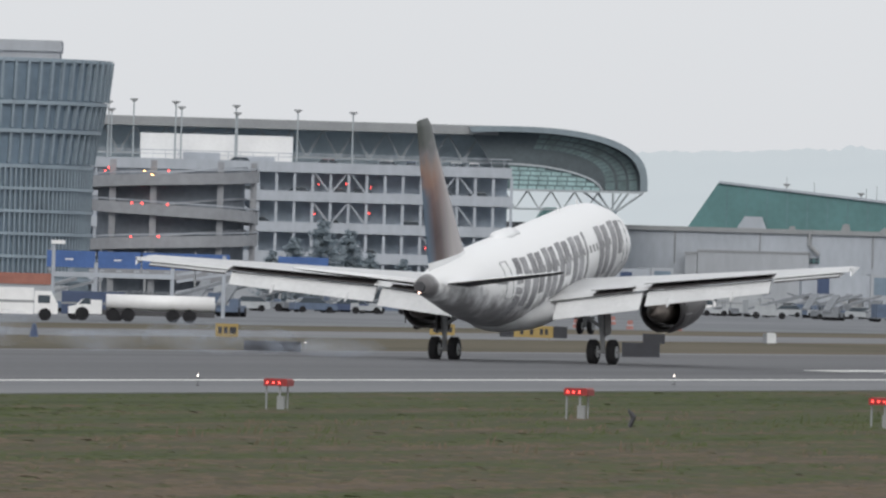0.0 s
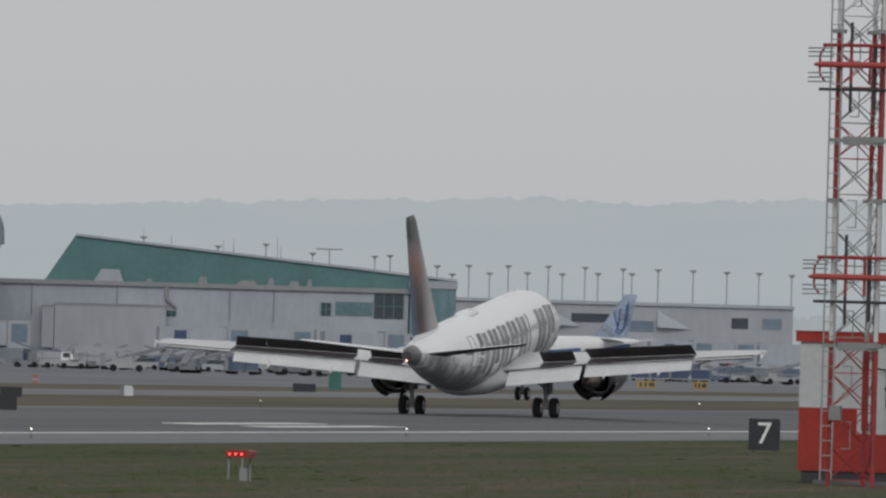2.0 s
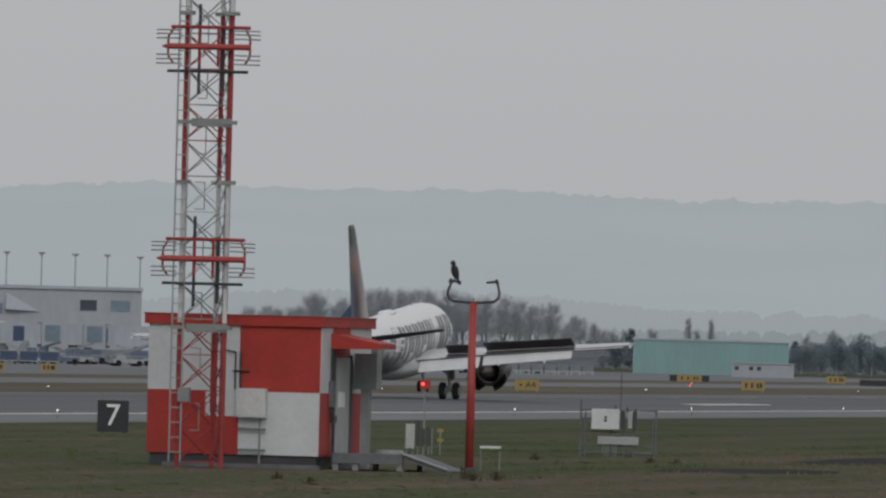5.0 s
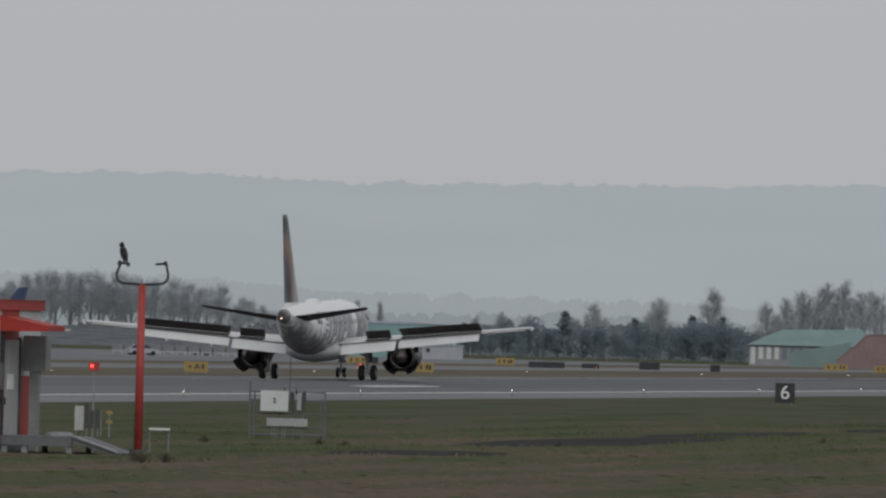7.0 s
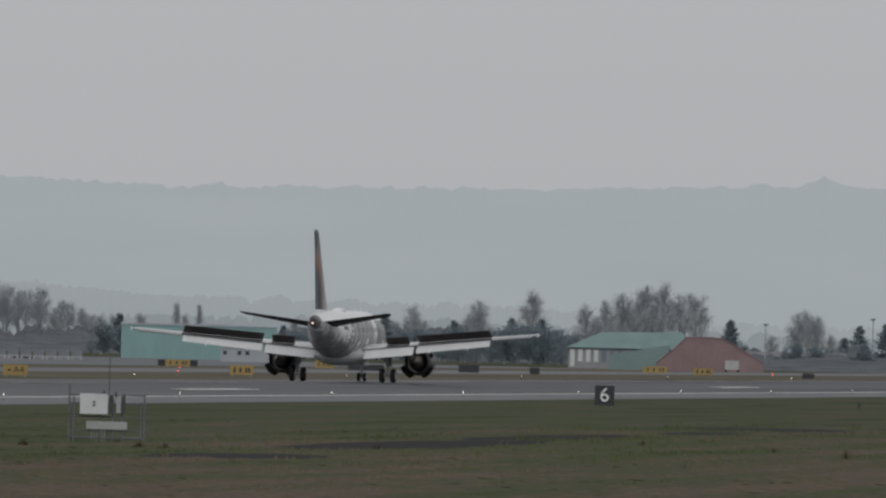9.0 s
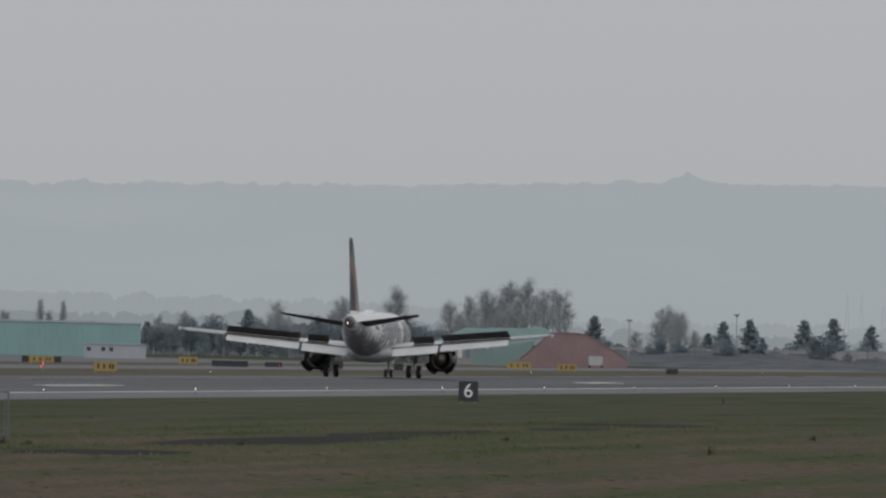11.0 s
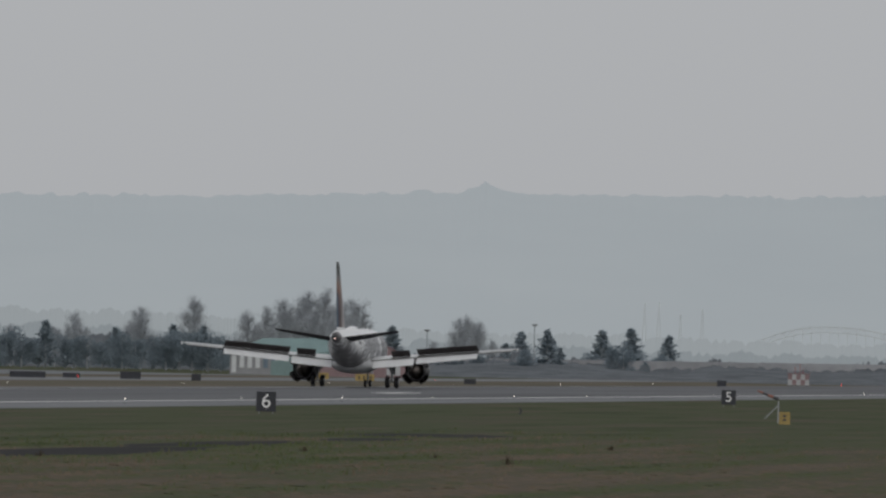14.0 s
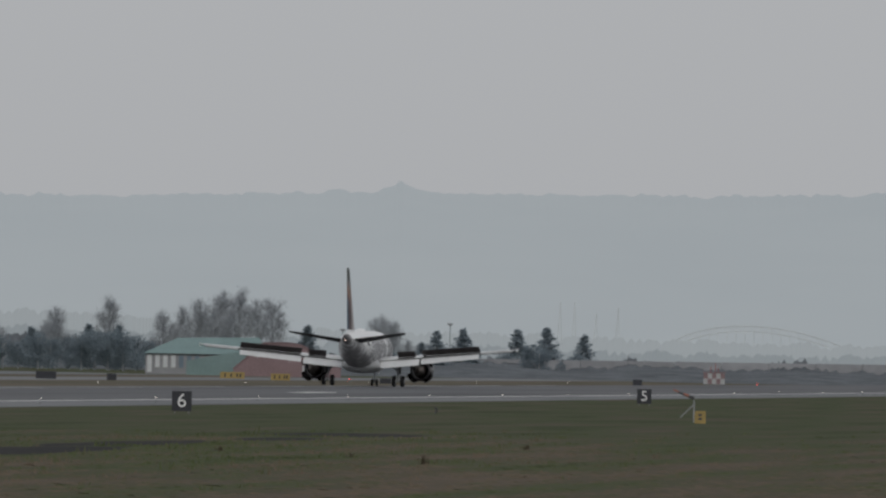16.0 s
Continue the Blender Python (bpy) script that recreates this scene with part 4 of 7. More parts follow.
def edge_light():
    p = thing("runway_edge_light", pose(0, 0, 0), "small lit runway edge light on a stub", "light", "runway edge lights")
    bm = bmesh.new()
    rod(bm, (0, 0, 0), (0, 0, 0.32), 0.009)
    rod(bm, (0, 0, 0.0), (0, 0, 0.03), 0.07)
    part("stem", bm, DARK, p)
    bm = bmesh.new()
    rod(bm, (0, 0, 0.32), (0, 0, 0.365), 0.024, 0.024, 10)
    rod(bm, (0, 0, 0.365), (0, 0, 0.385), 0.024, 0.014, 10)
    part("lens", bm, WHITE_GLOW, p)
    return p


LIGHT = edge_light()
LIGHT.matrix_basis = pose(-133.5, 413.9, 0.03)
for k in range(1, 30):
    copy_thing(LIGHT, pose(-133.5, 413.9 + 60.96 * k, 0.03))
for k in range(1, 24, 2):
    copy_thing(LIGHT, pose(-193.5, 435.0 + 60.96 * k, 0.03))


def red_beacon(b, d, height, label="red warning light on a thin grey post"):
    p = thing("warning_light", spot(b, d), label, "light")
    bm = bmesh.new()
    rod(bm, (0, 0, 0), (0, 0, height - 0.15), 0.035)
    part("post", bm, GALV, p)
    bm = bmesh.new()
    k = 1.0 if height > 1 else 0.35
    box(bm, (-0.2 * k, -0.12, height - 0.18 * k), (0.2 * k, 0.12, height + 0.14 * k))
    part("housing", bm, REDDARK, p)
    bm = bmesh.new()
    rod(bm, (-0.08 * k, -0.12, height), (-0.08 * k, -0.2, height), 0.055, 0.045, 10)
    part("lens", bm, RED_GLOW, p)
    return p


red_beacon(-10.935, 466, 2.62)


def equipment():
    # junction cabinets beside the ramp
    p = thing("junction_cabinets", spot(-10.95, 462), "pale cabinet and dark switch boxes on posts", "cabinet")
    bm = bmesh.new()
    box(bm, (-0.55, -0.2, 0.25), (-0.22, 0.2, 1.15))
    part("cabinet", bm, CHECK_GREY, p)
    for x, z in ((-0.1, 1.25), (0.08, 1.0), (0.28, 1.05)):
        bm = bmesh.new()
        box(bm, (x - 0.07, -0.12, 0.35), (x + 0.07, 0.12, z))
        part("switch_box", bm, DARK, p)
    for x in (-0.5, -0.28, -0.1, 0.1, 0.3, 0.42):
        bm = bmesh.new()
        rod(bm, (x, 0, 0), (x, 0, 1.0), 0.025)
        part("post", bm, GALV, p)
    q = thing("warning_plate", spot(-10.86, 466), "small post with two amber plates", "marker")
    bm = bmesh.new()
    rod(bm, (0, 0, 0), (0, 0, 1.0), 0.03)
    part("post", bm, GALV, q)
    for z in (0.55, 0.9):
        bm = bmesh.new()
        box(bm, (-0.12, -0.04, z - 0.06), (0.12, 0.0, z + 0.06))
        part("plate", bm, YELLOW, q)
    # low white-topped stand
    t = thing("low_stand", spot(-10.63, 415), "low stand with a white top and two legs", "stand")
    bm = bmesh.new()
    box(bm, (-0.35, -0.2, 0.72), (0.35, 0.2, 0.79))
    part("top", bm, WHITE, t)
    for x in (-0.31, 0.31):
        bm = bmesh.new()
        rod(bm, (x, 0, 0), (x, 0, 0.72), 0.03)
        part("leg", bm, GALV, t)
    # fenced instrument frame
    f = thing("instrument_frame", spot(-10.045, 476), "white instrument boxes in a tubular steel frame", "instrument")
    for x, hgt in ((-1.45, 2.15), (-1.28, 1.7), (1.4, 1.85), (1.28, 1.5), (0.2, 1.6), (-0.3, 1.1), (0.55, 1.1)):
        bm = bmesh.new()
        rod(bm, (x, 0, 0), (x, 0, hgt), 0.04)
        part("post", bm, STEP_GREY, f)
    for z in (0.15, 0.42, 0.95, 1.45, 1.78):
        bm = bmesh.new()
        rod(bm, (-1.45, 0.05, z), (1.4, 0.05, z), 0.028 if z > 0.4 else 0.05)
        part("rail", bm, STEP_GREY, f)
    bm = bmesh.new()
    rod(bm, (0.05, 0.1, 1.5), (0.05, 0.1, 3.2), 0.015)
    part("whip_aerial", bm, DARK, f)
    bm = bmesh.new()
    box(bm, (-1.05, -0.25, 1.05), (0.0, 0.25, 1.82))
    b = part("instrument_box", bm, OFFWHITE, f)
    for z in (1.38, 1.5):
        bm = bmesh.new()
        box(bm, (-0.57, -0.27, z - 0.04), (-0.47, -0.25, z + 0.04))
        part("socket", bm, DARK, b)
    for x in (0.15, 0.42, 0.6):
        bm = bmesh.new()
        box(bm, (x - 0.09, -0.15, 1.1), (x + 0.07, 0.15, 1.75))
        part("switch_box", bm, DARK if x != 0.42 else STEEL, f)
    for x, z in ((-0.15, 1.95), (0.3, 1.9), (0.62, 1.85)):
        bm = bmesh.new()
        rod(bm, (x, 0, 1.7), (x, 0, z), 0.05, 0.03)
        part("gland", bm, DARK, f)
    bm = bmesh.new()
    box(bm, (-0.8, -0.1, 0.48), (0.75, 0.1, 0.78))
    part("tray", bm, STEEL, f)
    for i in range(6):
        bm = bmesh.new()
        rod(bm, (-0.6 + 0.1 * i, 0, 0), (-0.6 + 0.1 * i, 0, 0.5), 0.02)
        part("conduit", bm, GALV, f)
    # yellow marker and drooping sock further on
    m = thing("marker_box", spot(-5.41, 823), "small yellow marker box with dark bars", "marker")
    bm = bmesh.new()
    box(bm, (-0.36, -0.3, 0.0), (0.36, 0.3, 0.82))
    part("housing", bm, YELLOW, m)
    for z in (0.3, 0.55):
        bm = bmesh.new()
        box(bm, (-0.12, -0.315, z - 0.07), (0.12, -0.3, z + 0.07))
        part("marking", bm, DARK, m)
    s = thing("wind_sock", spot(-5.46, 835), "orange and white wind sock on a bent arm", "wind sock")
    bm = bmesh.new()
    rod(bm, (0.3, 0, 0), (0.3, 0, 1.5), 0.05)
    rod(bm, (-0.6, 0, 0.3), (0.3, 0, 1.2), 0.04)
    part("post", bm, STEEL, s)
    for i in range(4):
        bm = bmesh.new()
        a, c = i / 4, (i + 1) / 4
        rod(bm, (0.3 - 1.4 * a, 0, 1.6 + 0.55 * a), (0.3 - 1.4 * c, 0, 1.6 + 0.55 * c), 0.12 - 0.07 * a, 0.12 - 0.07 * c, 8)
        part("sock_band", bm, BRICK_DULL if i % 2 else DARK, s)
    for b, d, hgt in ((-6.62, 880, 0.5), (-15.9, 352, 0.5)):
        q = thing("marker_stake", spot(b, d), "short dark leaning stake in grass", "marker")
        bm = bmesh.new()
        rod(bm, (0, 0, 0), (0.12, 0, hgt * 0.6), 0.07)
        rod(bm, (0.12, 0, hgt * 0.55), (-0.05, 0, hgt), 0.1, 0.03)
        part("stake", bm, DARK, q)


equipment()


def taxi_sign(b, d, w, hgt, yellow=True, ends=False, text="", z=0.0):
    p = thing("taxiway_sign", spot(b, d, z), "yellow taxiway guidance sign with dark bars" if yellow else "dark back of an airfield sign", "sign", "airfield guidance signs")
    bm = bmesh.new()
    foot = 0.2 if yellow else 0.05
    box(bm, (-w / 2, -0.12, foot), (w / 2, 0.12, foot + hgt))
    part("panel", bm, YELLOW if yellow else SIGNBLACK, p)
    if yellow and text:
        lettering(text, hgt * 0.85, pose(w * 0.14, -0.14, 0.2 + hgt / 2, 90), SIGNBLACK, p, "legend")
        bm = bmesh.new()
        rod(bm, (-w * 0.2, -0.13, 0.2 + hgt / 2), (-w * 0.34, -0.13, 0.2 + hgt / 2), 0.13, 0.01, 6)
        part("arrow", bm, SIGNBLACK, p)
    elif yellow:
        for x in (-0.3, -0.05, 0.2, 0.33):
            bm = bmesh.new()
            box(bm, (x * w - 0.1, -0.14, 0.2 + hgt * 0.25), (x * w + 0.1, -0.12, 0.2 + hgt * 0.75))
            part("legend", bm, SIGNBLACK, p)
    if ends:
        for s in (-1, 1):
            bm = bmesh.new()
            box(bm, (s * w / 2 + (0 if s > 0 else -0.9), -0.12, 0.2), (s * w / 2 + (0.9 if s > 0 else 0), 0.12, 0.2 + hgt))
            part("end_panel", bm, SIGNBLACK, p)
    for s in (-0.4, 0.4):
        bm = bmesh.new()
        rod(bm, (s * w, 0, 0), (s * w, 0, 0.2), 0.05)
        part("leg", bm, GALV, p)


for b, d, w, hgt, yel, ends, text in ((-17.75, 710, 1.3, 0.75, 1, 0, ""), (-16.35, 800, 2.5, 0.75, 1, 1, ""), (-15.80, 795, 1.4, 0.62, 0, 0, ""), (-17.54, 622, 2.85, 0.5, 0, 0, ""), (-15.858, 645, 1.95, 0.82, 0, 0, ""),
                                  (-12.9, 1260, 1.9, 0.75, 1, 0, ""), (-12.655, 1260, 1.5, 0.8, 1, 0, ""), (-10.47, 1090, 2.1, 0.9, 1, 0, "A4"), (-9.438, 1240, 2.3, 0.95, 1, 0, ""), (-9.73, 1520, 3.0, 0.75, 1, 1, ""),
                                  (-9.06, 1600, 2.4, 0.9, 1, 0, ""), (-7.33, 1700, 2.6, 0.9, 1, 0, ""), (-7.55, 1750, 3.4, 0.9, 1, 0, ""), (-14.462, 985, 1.8, 0.65, 0, 0, ""), (-16.767, 800, 1.6, 0.7, 1, 0, ""), (-8.1, 1580, 1.2, 0.85, 0, 0, ""), (-8.4, 1600, 2.6, 0.95, 0, 0, ""),
                                  (-8.87, 1570, 4.5, 0.75, 0, 0, ""), (-8.67, 1600, 2.2, 0.6, 0, 0, ""), (-6.85, 1700, 1.6, 0.7, 0, 0, ""), (-5.7, 1900, 1.4, 0.9, 0, 0, ""), (-10.43, 1790, 3.2, 0.6, 0, 0, "")):
    taxi_sign(b, d, w, hgt, bool(yel), bool(ends), text)
# the last entry stands in for a warm vehicle light
for b, d in ((-9.727, 1229), (-7.013, 1690), (-5.153, 1950), (-4.97, 1900), (-9.72, 1330), (-8.64, 1480)):
    red_beacon(b, d, 0.55, "low red taxiway light on a stub")


# ---- grass and weeds ----
SOIL = ((-71, 427, 3.0, 11), (-74.5, 492, 3.1, 34), (-76.8, 545, 2.2, 26), (-77.5, 630, 4.6, 15), (-76, 592, 2.0, 14))


def grass_field():
    rng = random.Random(4)
    verts, faces = [], []
    for i in range(46000):
        d = 212 + 480 * rng.random() ** 1.35
        b = rng.uniform(-19.2, -4.3)
        x, y = d * math.sin(radians(b)), d * math.cos(radians(b))
        if x < -125.5 or any(((x - u) / (p + 0.3)) ** 2 + ((y - v) / (q + 2)) ** 2 < rng.uniform(0.7, 1.2) for u, v, p, q in SOIL) or rng.random() < (d - 520) / 150:
            continue
        rough = noise.noise(Vector((x * 0.12, y * 0.03, 0))) + 0.6 * noise.noise(Vector((x * 0.5, y * 0.12, 5)))
        s = rng.uniform(0.6, 1.2) * (1 + 0.7 * max(0.0, rough))
        n = len(verts)
        a, w, hh = rng.uniform(-0.6, 0.6), rng.uniform(0.1, 0.3) * s, rng.uniform(0.014, 0.036) * s
        dx, dy = math.cos(a) * w, math.sin(a) * w
        mid, lean = rng.uniform(-0.5, 0.5), rng.uniform(0.03, 0.14)
        verts += [(x - dx, y - dy, 0), (x + dx, y + dy, 0), (x + dx * 0.6, y + dy + lean, hh * rng.uniform(0.5, 1)), (x + dx * mid, y + dy * mid + lean, hh), (x - dx * 0.7, y - dy + lean, hh * rng.uniform(0.4, 1))]
        faces.append((n, n + 1, n + 2, n + 3, n + 4))
    me = bpy.data.meshes.new("grass_tufts")
    me.from_pydata(verts, [], faces)
    me.materials.append(BLADE)
    tagged(new("grass_tufts", me), "short rough winter grass tufts", "grass", kind="stuff")


grass_field()


def weed(b, d, s, seed):
    rng = random.Random(seed)
    p = thing("weed", spot(b, d), "low dry brown weed clump in the grass", "plant", "weed clumps")
    bm = bmesh.new()
    for i in range(34):
        a, r = rng.uniform(0, 6.28), abs(rng.gauss(0, 0.5)) * s
        foot = Vector((r * math.cos(a), r * math.sin(a), 0))
        top = foot + Vector((rng.gauss(0, 0.12), rng.gauss(0, 0.12), rng.uniform(0.25, 1.0) * (1 - 0.4 * min(1, r / s)))) * s
        rod(bm, foot, top, 0.012, 0.005, 3)
        for j in range(4):
            q = foot.lerp(top, rng.uniform(0.4, 1.0))
            bm.faces.new([bm.verts.new(q + Vector((rng.uniform(-.1, .1), rng.uniform(-.1, .1), rng.uniform(-.08, .08))) * s) for _ in range(3)])
    tagged(part("clump", bm, TWIG, p), "dry brown stems and leaves", kind="stuff")


for i, (b, d, s) in enumerate(((-6.669, 475, 0.7), (-10.73, 385, 0.75), (-10.6, 383, 0.6), (-10.7, 380, 0.5), (-9.9, 452, 0.55), (-9.78, 452, 0.5), (-10.42, 455, 0.5), (-8.8, 470, 0.45), (-7.6, 520, 0.4), (-7.0, 500, 0.4), (-11.6, 372, 0.45), (-11.45, 366, 0.4), (-6.2, 560, 0.45))):
    weed(b, d, s * 0.62, i)


def rough_patches():
    """Ragged rough growth in uneven drifts along the bare soil and across the field."""
    rng = random.Random(8)
    verts, faces = [], []
    drifts = [(-75, 520, 5, 40, 420), (-73, 440, 3, 20, 200), (-78, 600, 4, 40, 300), (-66, 470, 8, 45, 260), (-62, 380, 9, 60, 260), (-88, 330, 10, 50, 260), (-60, 560, 6, 60, 240), (-95, 380, 8, 40, 160)]
    for cx, cy, sx, sy, count in drifts:
        for _ in range(count):
            x, y = rng.gauss(cx, sx), rng.gauss(cy, sy)
            if not -122 < x < -20 or (-87 < x < -74 and 385 < y < 406) or any(((x - u) / p) ** 2 + ((y - v) / q) ** 2 < 1 for u, v, p, q in SOIL):
                continue
            h = rng.uniform(0.05, 0.16) * (2.0 if rng.random() < 0.06 else 1.0)
            for _ in range(5):
                a, n = rng.uniform(0, 6.28), len(verts)
                u, v = x + rng.gauss(0, 0.16), y + rng.gauss(0, 0.5)
                w, lean = rng.uniform(0.02, 0.06), rng.gauss(0, 0.05)
                verts += [(u - w, v, 0), (u + w, v + 0.02, 0), (u + lean + w * 0.3, v + 0.1, h * rng.uniform(0.6, 1.1)), (u + lean - w * 0.4, v + 0.1, h * rng.uniform(0.5, 1.0))]
                faces.append((n, n + 1, n + 2, n + 3))
    me = bpy.data.meshes.new("rough_growth")
    me.from_pydata(verts, [], faces)
    me.materials.append(BLADE)
    tagged(new("rough_growth", me), "ragged drifts of rough grass and weeds", "grass", kind="stuff")


rough_patches()


# ---- the terminal side: buildings, parked aircraft, vehicles ----
# both concretes are blued: haze over the terminal is in their colour
CONC = mat("pale_concrete", (0.385, 0.415, 0.46), 0.8, scale=0.15, var=0.1, stretch=(1, 1, 0.4))
CONC2 = mat("grey_concrete", (0.365, 0.385, 0.415), 0.8, scale=0.12, var=0.1, stretch=(1, 1, 0.3))
RAMPGREY = mat("ramp_concrete", (0.275, 0.285, 0.305), 0.8, scale=0.15, var=0.12)
# lifted pale blue for haze over the dark garage inside
SHADE = mat("hazed_garage_interior", (0.36, 0.42, 0.49), 0.85, scale=0.2, var=0.1)
HELIX_SHADE = mat("ramp_interior_shade", (0.22, 0.245, 0.28), 0.85, scale=0.2, var=0.12)
FINS = mat("aluminium_fin", (0.27, 0.33, 0.38), 0.5, 0.2, scale=0.3, var=0.1)
BLUEGLASS = mat("blue_grey_glazing", (0.16, 0.215, 0.27), 0.35, scale=0.1, var=0.2)
TEALROOF = mat("teal_metal_roof", (0.085, 0.195, 0.20), 0.5, scale=0.15, var=0.12)
TEALGLASS = mat("teal_glazing", (0.14, 0.225, 0.25), 0.15, scale=0.2, var=0.2)
# lifted above the canopy's slate to stand for haze
BACKGLASS = mat("hazed_slate_glazing", (0.38, 0.46, 0.51), 0.5, scale=0.2, var=0.1)
VAULTGLASS = mat("pale_green_glass", (0.30, 0.44, 0.45), 0.3, scale=0.6, var=0.2)
CANOPY = mat("canopy_slate", (0.19, 0.235, 0.265), 0.5, scale=0.2, var=0.12)
ARCH_SLATE = mat("arch_slate", (0.078, 0.1, 0.115), 0.6, scale=0.3, var=0.15)
CANOPYGLASS = mat("canopy_green_glass", (0.125, 0.185, 0.195), 0.3, scale=0.7, var=0.3)
PARAPET = mat("roof_edge", (0.27, 0.28, 0.29), 0.7, scale=0.3, var=0.1)
TRUSS = mat("truss_steel", (0.35, 0.385, 0.41), 0.6, scale=0.3, var=0.1)
BLUE = mat("blue_panel", (0.045, 0.11, 0.30), 0.5, scale=0.3, var=0.15)
NAVY = mat("navy_paint", (0.045, 0.07, 0.14), 0.4, scale=0.3, var=0.12)
REDCAR = mat("red_paint", (0.27, 0.10, 0.095), 0.4, scale=1, var=0.1)
PALECAR = mat("silver_paint", (0.36, 0.38, 0.40), 0.4, scale=1, var=0.1)
GREYKIT = mat("worn_grey_kit", (0.19, 0.205, 0.225), 0.6, scale=1, var=0.2)
BLUEKIT = mat("worn_blue_kit", (0.10, 0.135, 0.20), 0.6, scale=1, var=0.2)
GLASSDARK = mat("dark_window", (0.055, 0.07, 0.085), 0.15, scale=0.5, var=0.2)
GREENBIN = mat("green_plastic", (0.045, 0.15, 0.125), 0.6, scale=1, var=0.1)
ORANGE_CONE = mat("orange_plastic", (0.34, 0.15, 0.13), 0.6, scale=1, var=0.15)


def tower():
    p = thing("office_tower", spot(-17.5, 1500), "glazed office tower with flared storeys and vertical fins", "building")
    r0, cx = 16.0, -37.6
    def ringpts(r, z, n=40, a0=-1.2, a1=1.75):
        return [(cx + r * math.sin(a), 6 - r * math.cos(a), z) for a in np.linspace(a0, a1, n)]
    tiers = ((0.0, 15.6, 13.7, 13.9), (15.6, 19.8, 14.1, 14.6), (19.8, 23.2, 14.9, 15.4), (23.2, 28.3, 15.6, 16.1))
    for z0, z1, ra, rb in tiers:
        bm = bmesh.new()
        a, b = ring(bm, ringpts(ra, z0)), ring(bm, ringpts(rb, z1))
        bridge(bm, a, b, False)
        t = part("storey", bm, BLUEGLASS, p, "blue-grey glazed storey")
        bm = bmesh.new()
        for z, r in ((z1, rb), (z0 + 0.05, ra)):
            aa, bb = ring(bm, ringpts(r + 0.35, z - 0.45)), ring(bm, ringpts(r + 0.35, z))
            bridge(bm, aa, bb, False)
            cc = ring(bm, ringpts(r - 0.3, z))
            bridge(bm, bb, cc, False)
        part("cornice", bm, FINS, t)
        n = 30 if z0 > 15 else 64
        for i in range(n):
            al = -1.2 + 2.95 * (i + 0.5) / n
            bm = bmesh.new()
            w = 0.16 if z0 > 15 else 0.09
            s, c = math.sin(al), math.cos(al)
            for (rr, z) in ((ra, z0),):
                loft(bm, [[(cx + (q + k) * s + o * c, 6 - (q + k) * c + o * s, zz) for k, o in ((0, -w), (0.55, -w), (0.55, w), (0, w))] for q, zz in ((ra, z0 + 0.2), (rb, z1 - 0.2))])
            part("fin", bm, FINS, t)
    bm = bmesh.new()
    for z in (1.8, 4.5, 7.2, 9.9, 12.6):
        aa, bb = ring(bm, ringpts(14.6, z)), ring(bm, ringpts(14.6, z + 0.35))
        bridge(bm, aa, bb, False)
    part("floor_band", bm, FINS, p)
    bm = bmesh.new()
    loft(bm, [ringpts(16.0, 28.0) + [(cx + 8, 30, 28.0), (cx - 16, 30, 28.0)], ringpts(16.0, 28.3) + [(cx + 8, 30, 28.3), (cx - 16, 30, 28.3)]])
    part("roof", bm, CONC, p)
    bm = bmesh.new()
    box(bm, (-52, -3, 28.3), (-27.4, 10, 29.4))
    box(bm, (-52, -3.4, 29.2), (-27.2, 10, 30.5))
    part("penthouse", bm, CONC2, p, "concrete rooftop plant room")


tower()


def helix():
    """Spiral car ramp of the garage."""
    p = thing("spiral_ramp", spot(-17.5, 1600), "concrete spiral car ramp with open curved decks", "ramp")
    cx, R = -14.6, 11.2
    for lev in range(4):
        z = 2.3 + 4.0 * lev
        bm = bmesh.new()
        n = 40
        lo, hi, inn = [], [], []
        for i in range(n + 1):
            a = -1.9 + 3.8 * i / n
            zz = z + 1.7 * (i / n - 0.5) * (1 if lev % 2 else -1)
            lo.append((cx + R * math.sin(a), 4 - R * math.cos(a), zz))
            hi.append((cx + R * math.sin(a), 4 - R * math.cos(a), zz + 1.45))
            inn.append((cx + (R - 6) * math.sin(a), 4 - (R - 6) * math.cos(a), zz + 0.1))
        a, b, c = ring(bm, lo), ring(bm, hi), ring(bm, inn)
        bridge(bm, a, b, False)
        bridge(bm, a, c, False)
        part("deck", bm, RAMPGREY, p)
        bm = bmesh.new()
        tube(bm, [(x, y, zz + 0.3) for x, y, zz in hi], 0.08)
        part("handrail", bm, CONC, p)
    for x in (-22.0, -16.8, -8.3, -4.1):
        bm = bmesh.new()
        y = 4 - math.sqrt(max(0.1, R * R - (x - cx) ** 2)) + 1.0
        box(bm, (x - 0.4, y, 0), (x + 0.4, y + 0.8, 17.4))
        part("column", bm, RAMPGREY, p)
    # solid dark drum added behind the decks for their shaded inside
    bm = bmesh.new()
    loft(bm, [[(cx + 9.4 * math.sin(a), 5 - 8.6 * math.cos(a), z) for a in np.linspace(0, 6.283, 33)[:-1]] for z in (0, 16.2)])
    part("interior_shade_core", bm, HELIX_SHADE, p)
    for lev in range(4):
        bm = bmesh.new()
        pts = [(cx + 9.6 * math.sin(a), 5 - 8.8 * math.cos(a), 3.9 + 4.0 * lev + 0.9 * math.sin(a * 1.2)) for a in np.linspace(-1.5, 1.5, 20)]
        tube(bm, pts, 0.13)
        part("inner_rail", bm, CONC, p)
    for x, z in ((-23, 15.9), (-22.6, 16.3), (-18.0, 16.0), (-17.0, 15.5), (-14.9, 16.1), (-19.5, 11.9), (-18.2, 11.9), (-15.0, 11.8), (-19.5, 7.6), (-16.0, 7.7)):
        bm = bmesh.new()
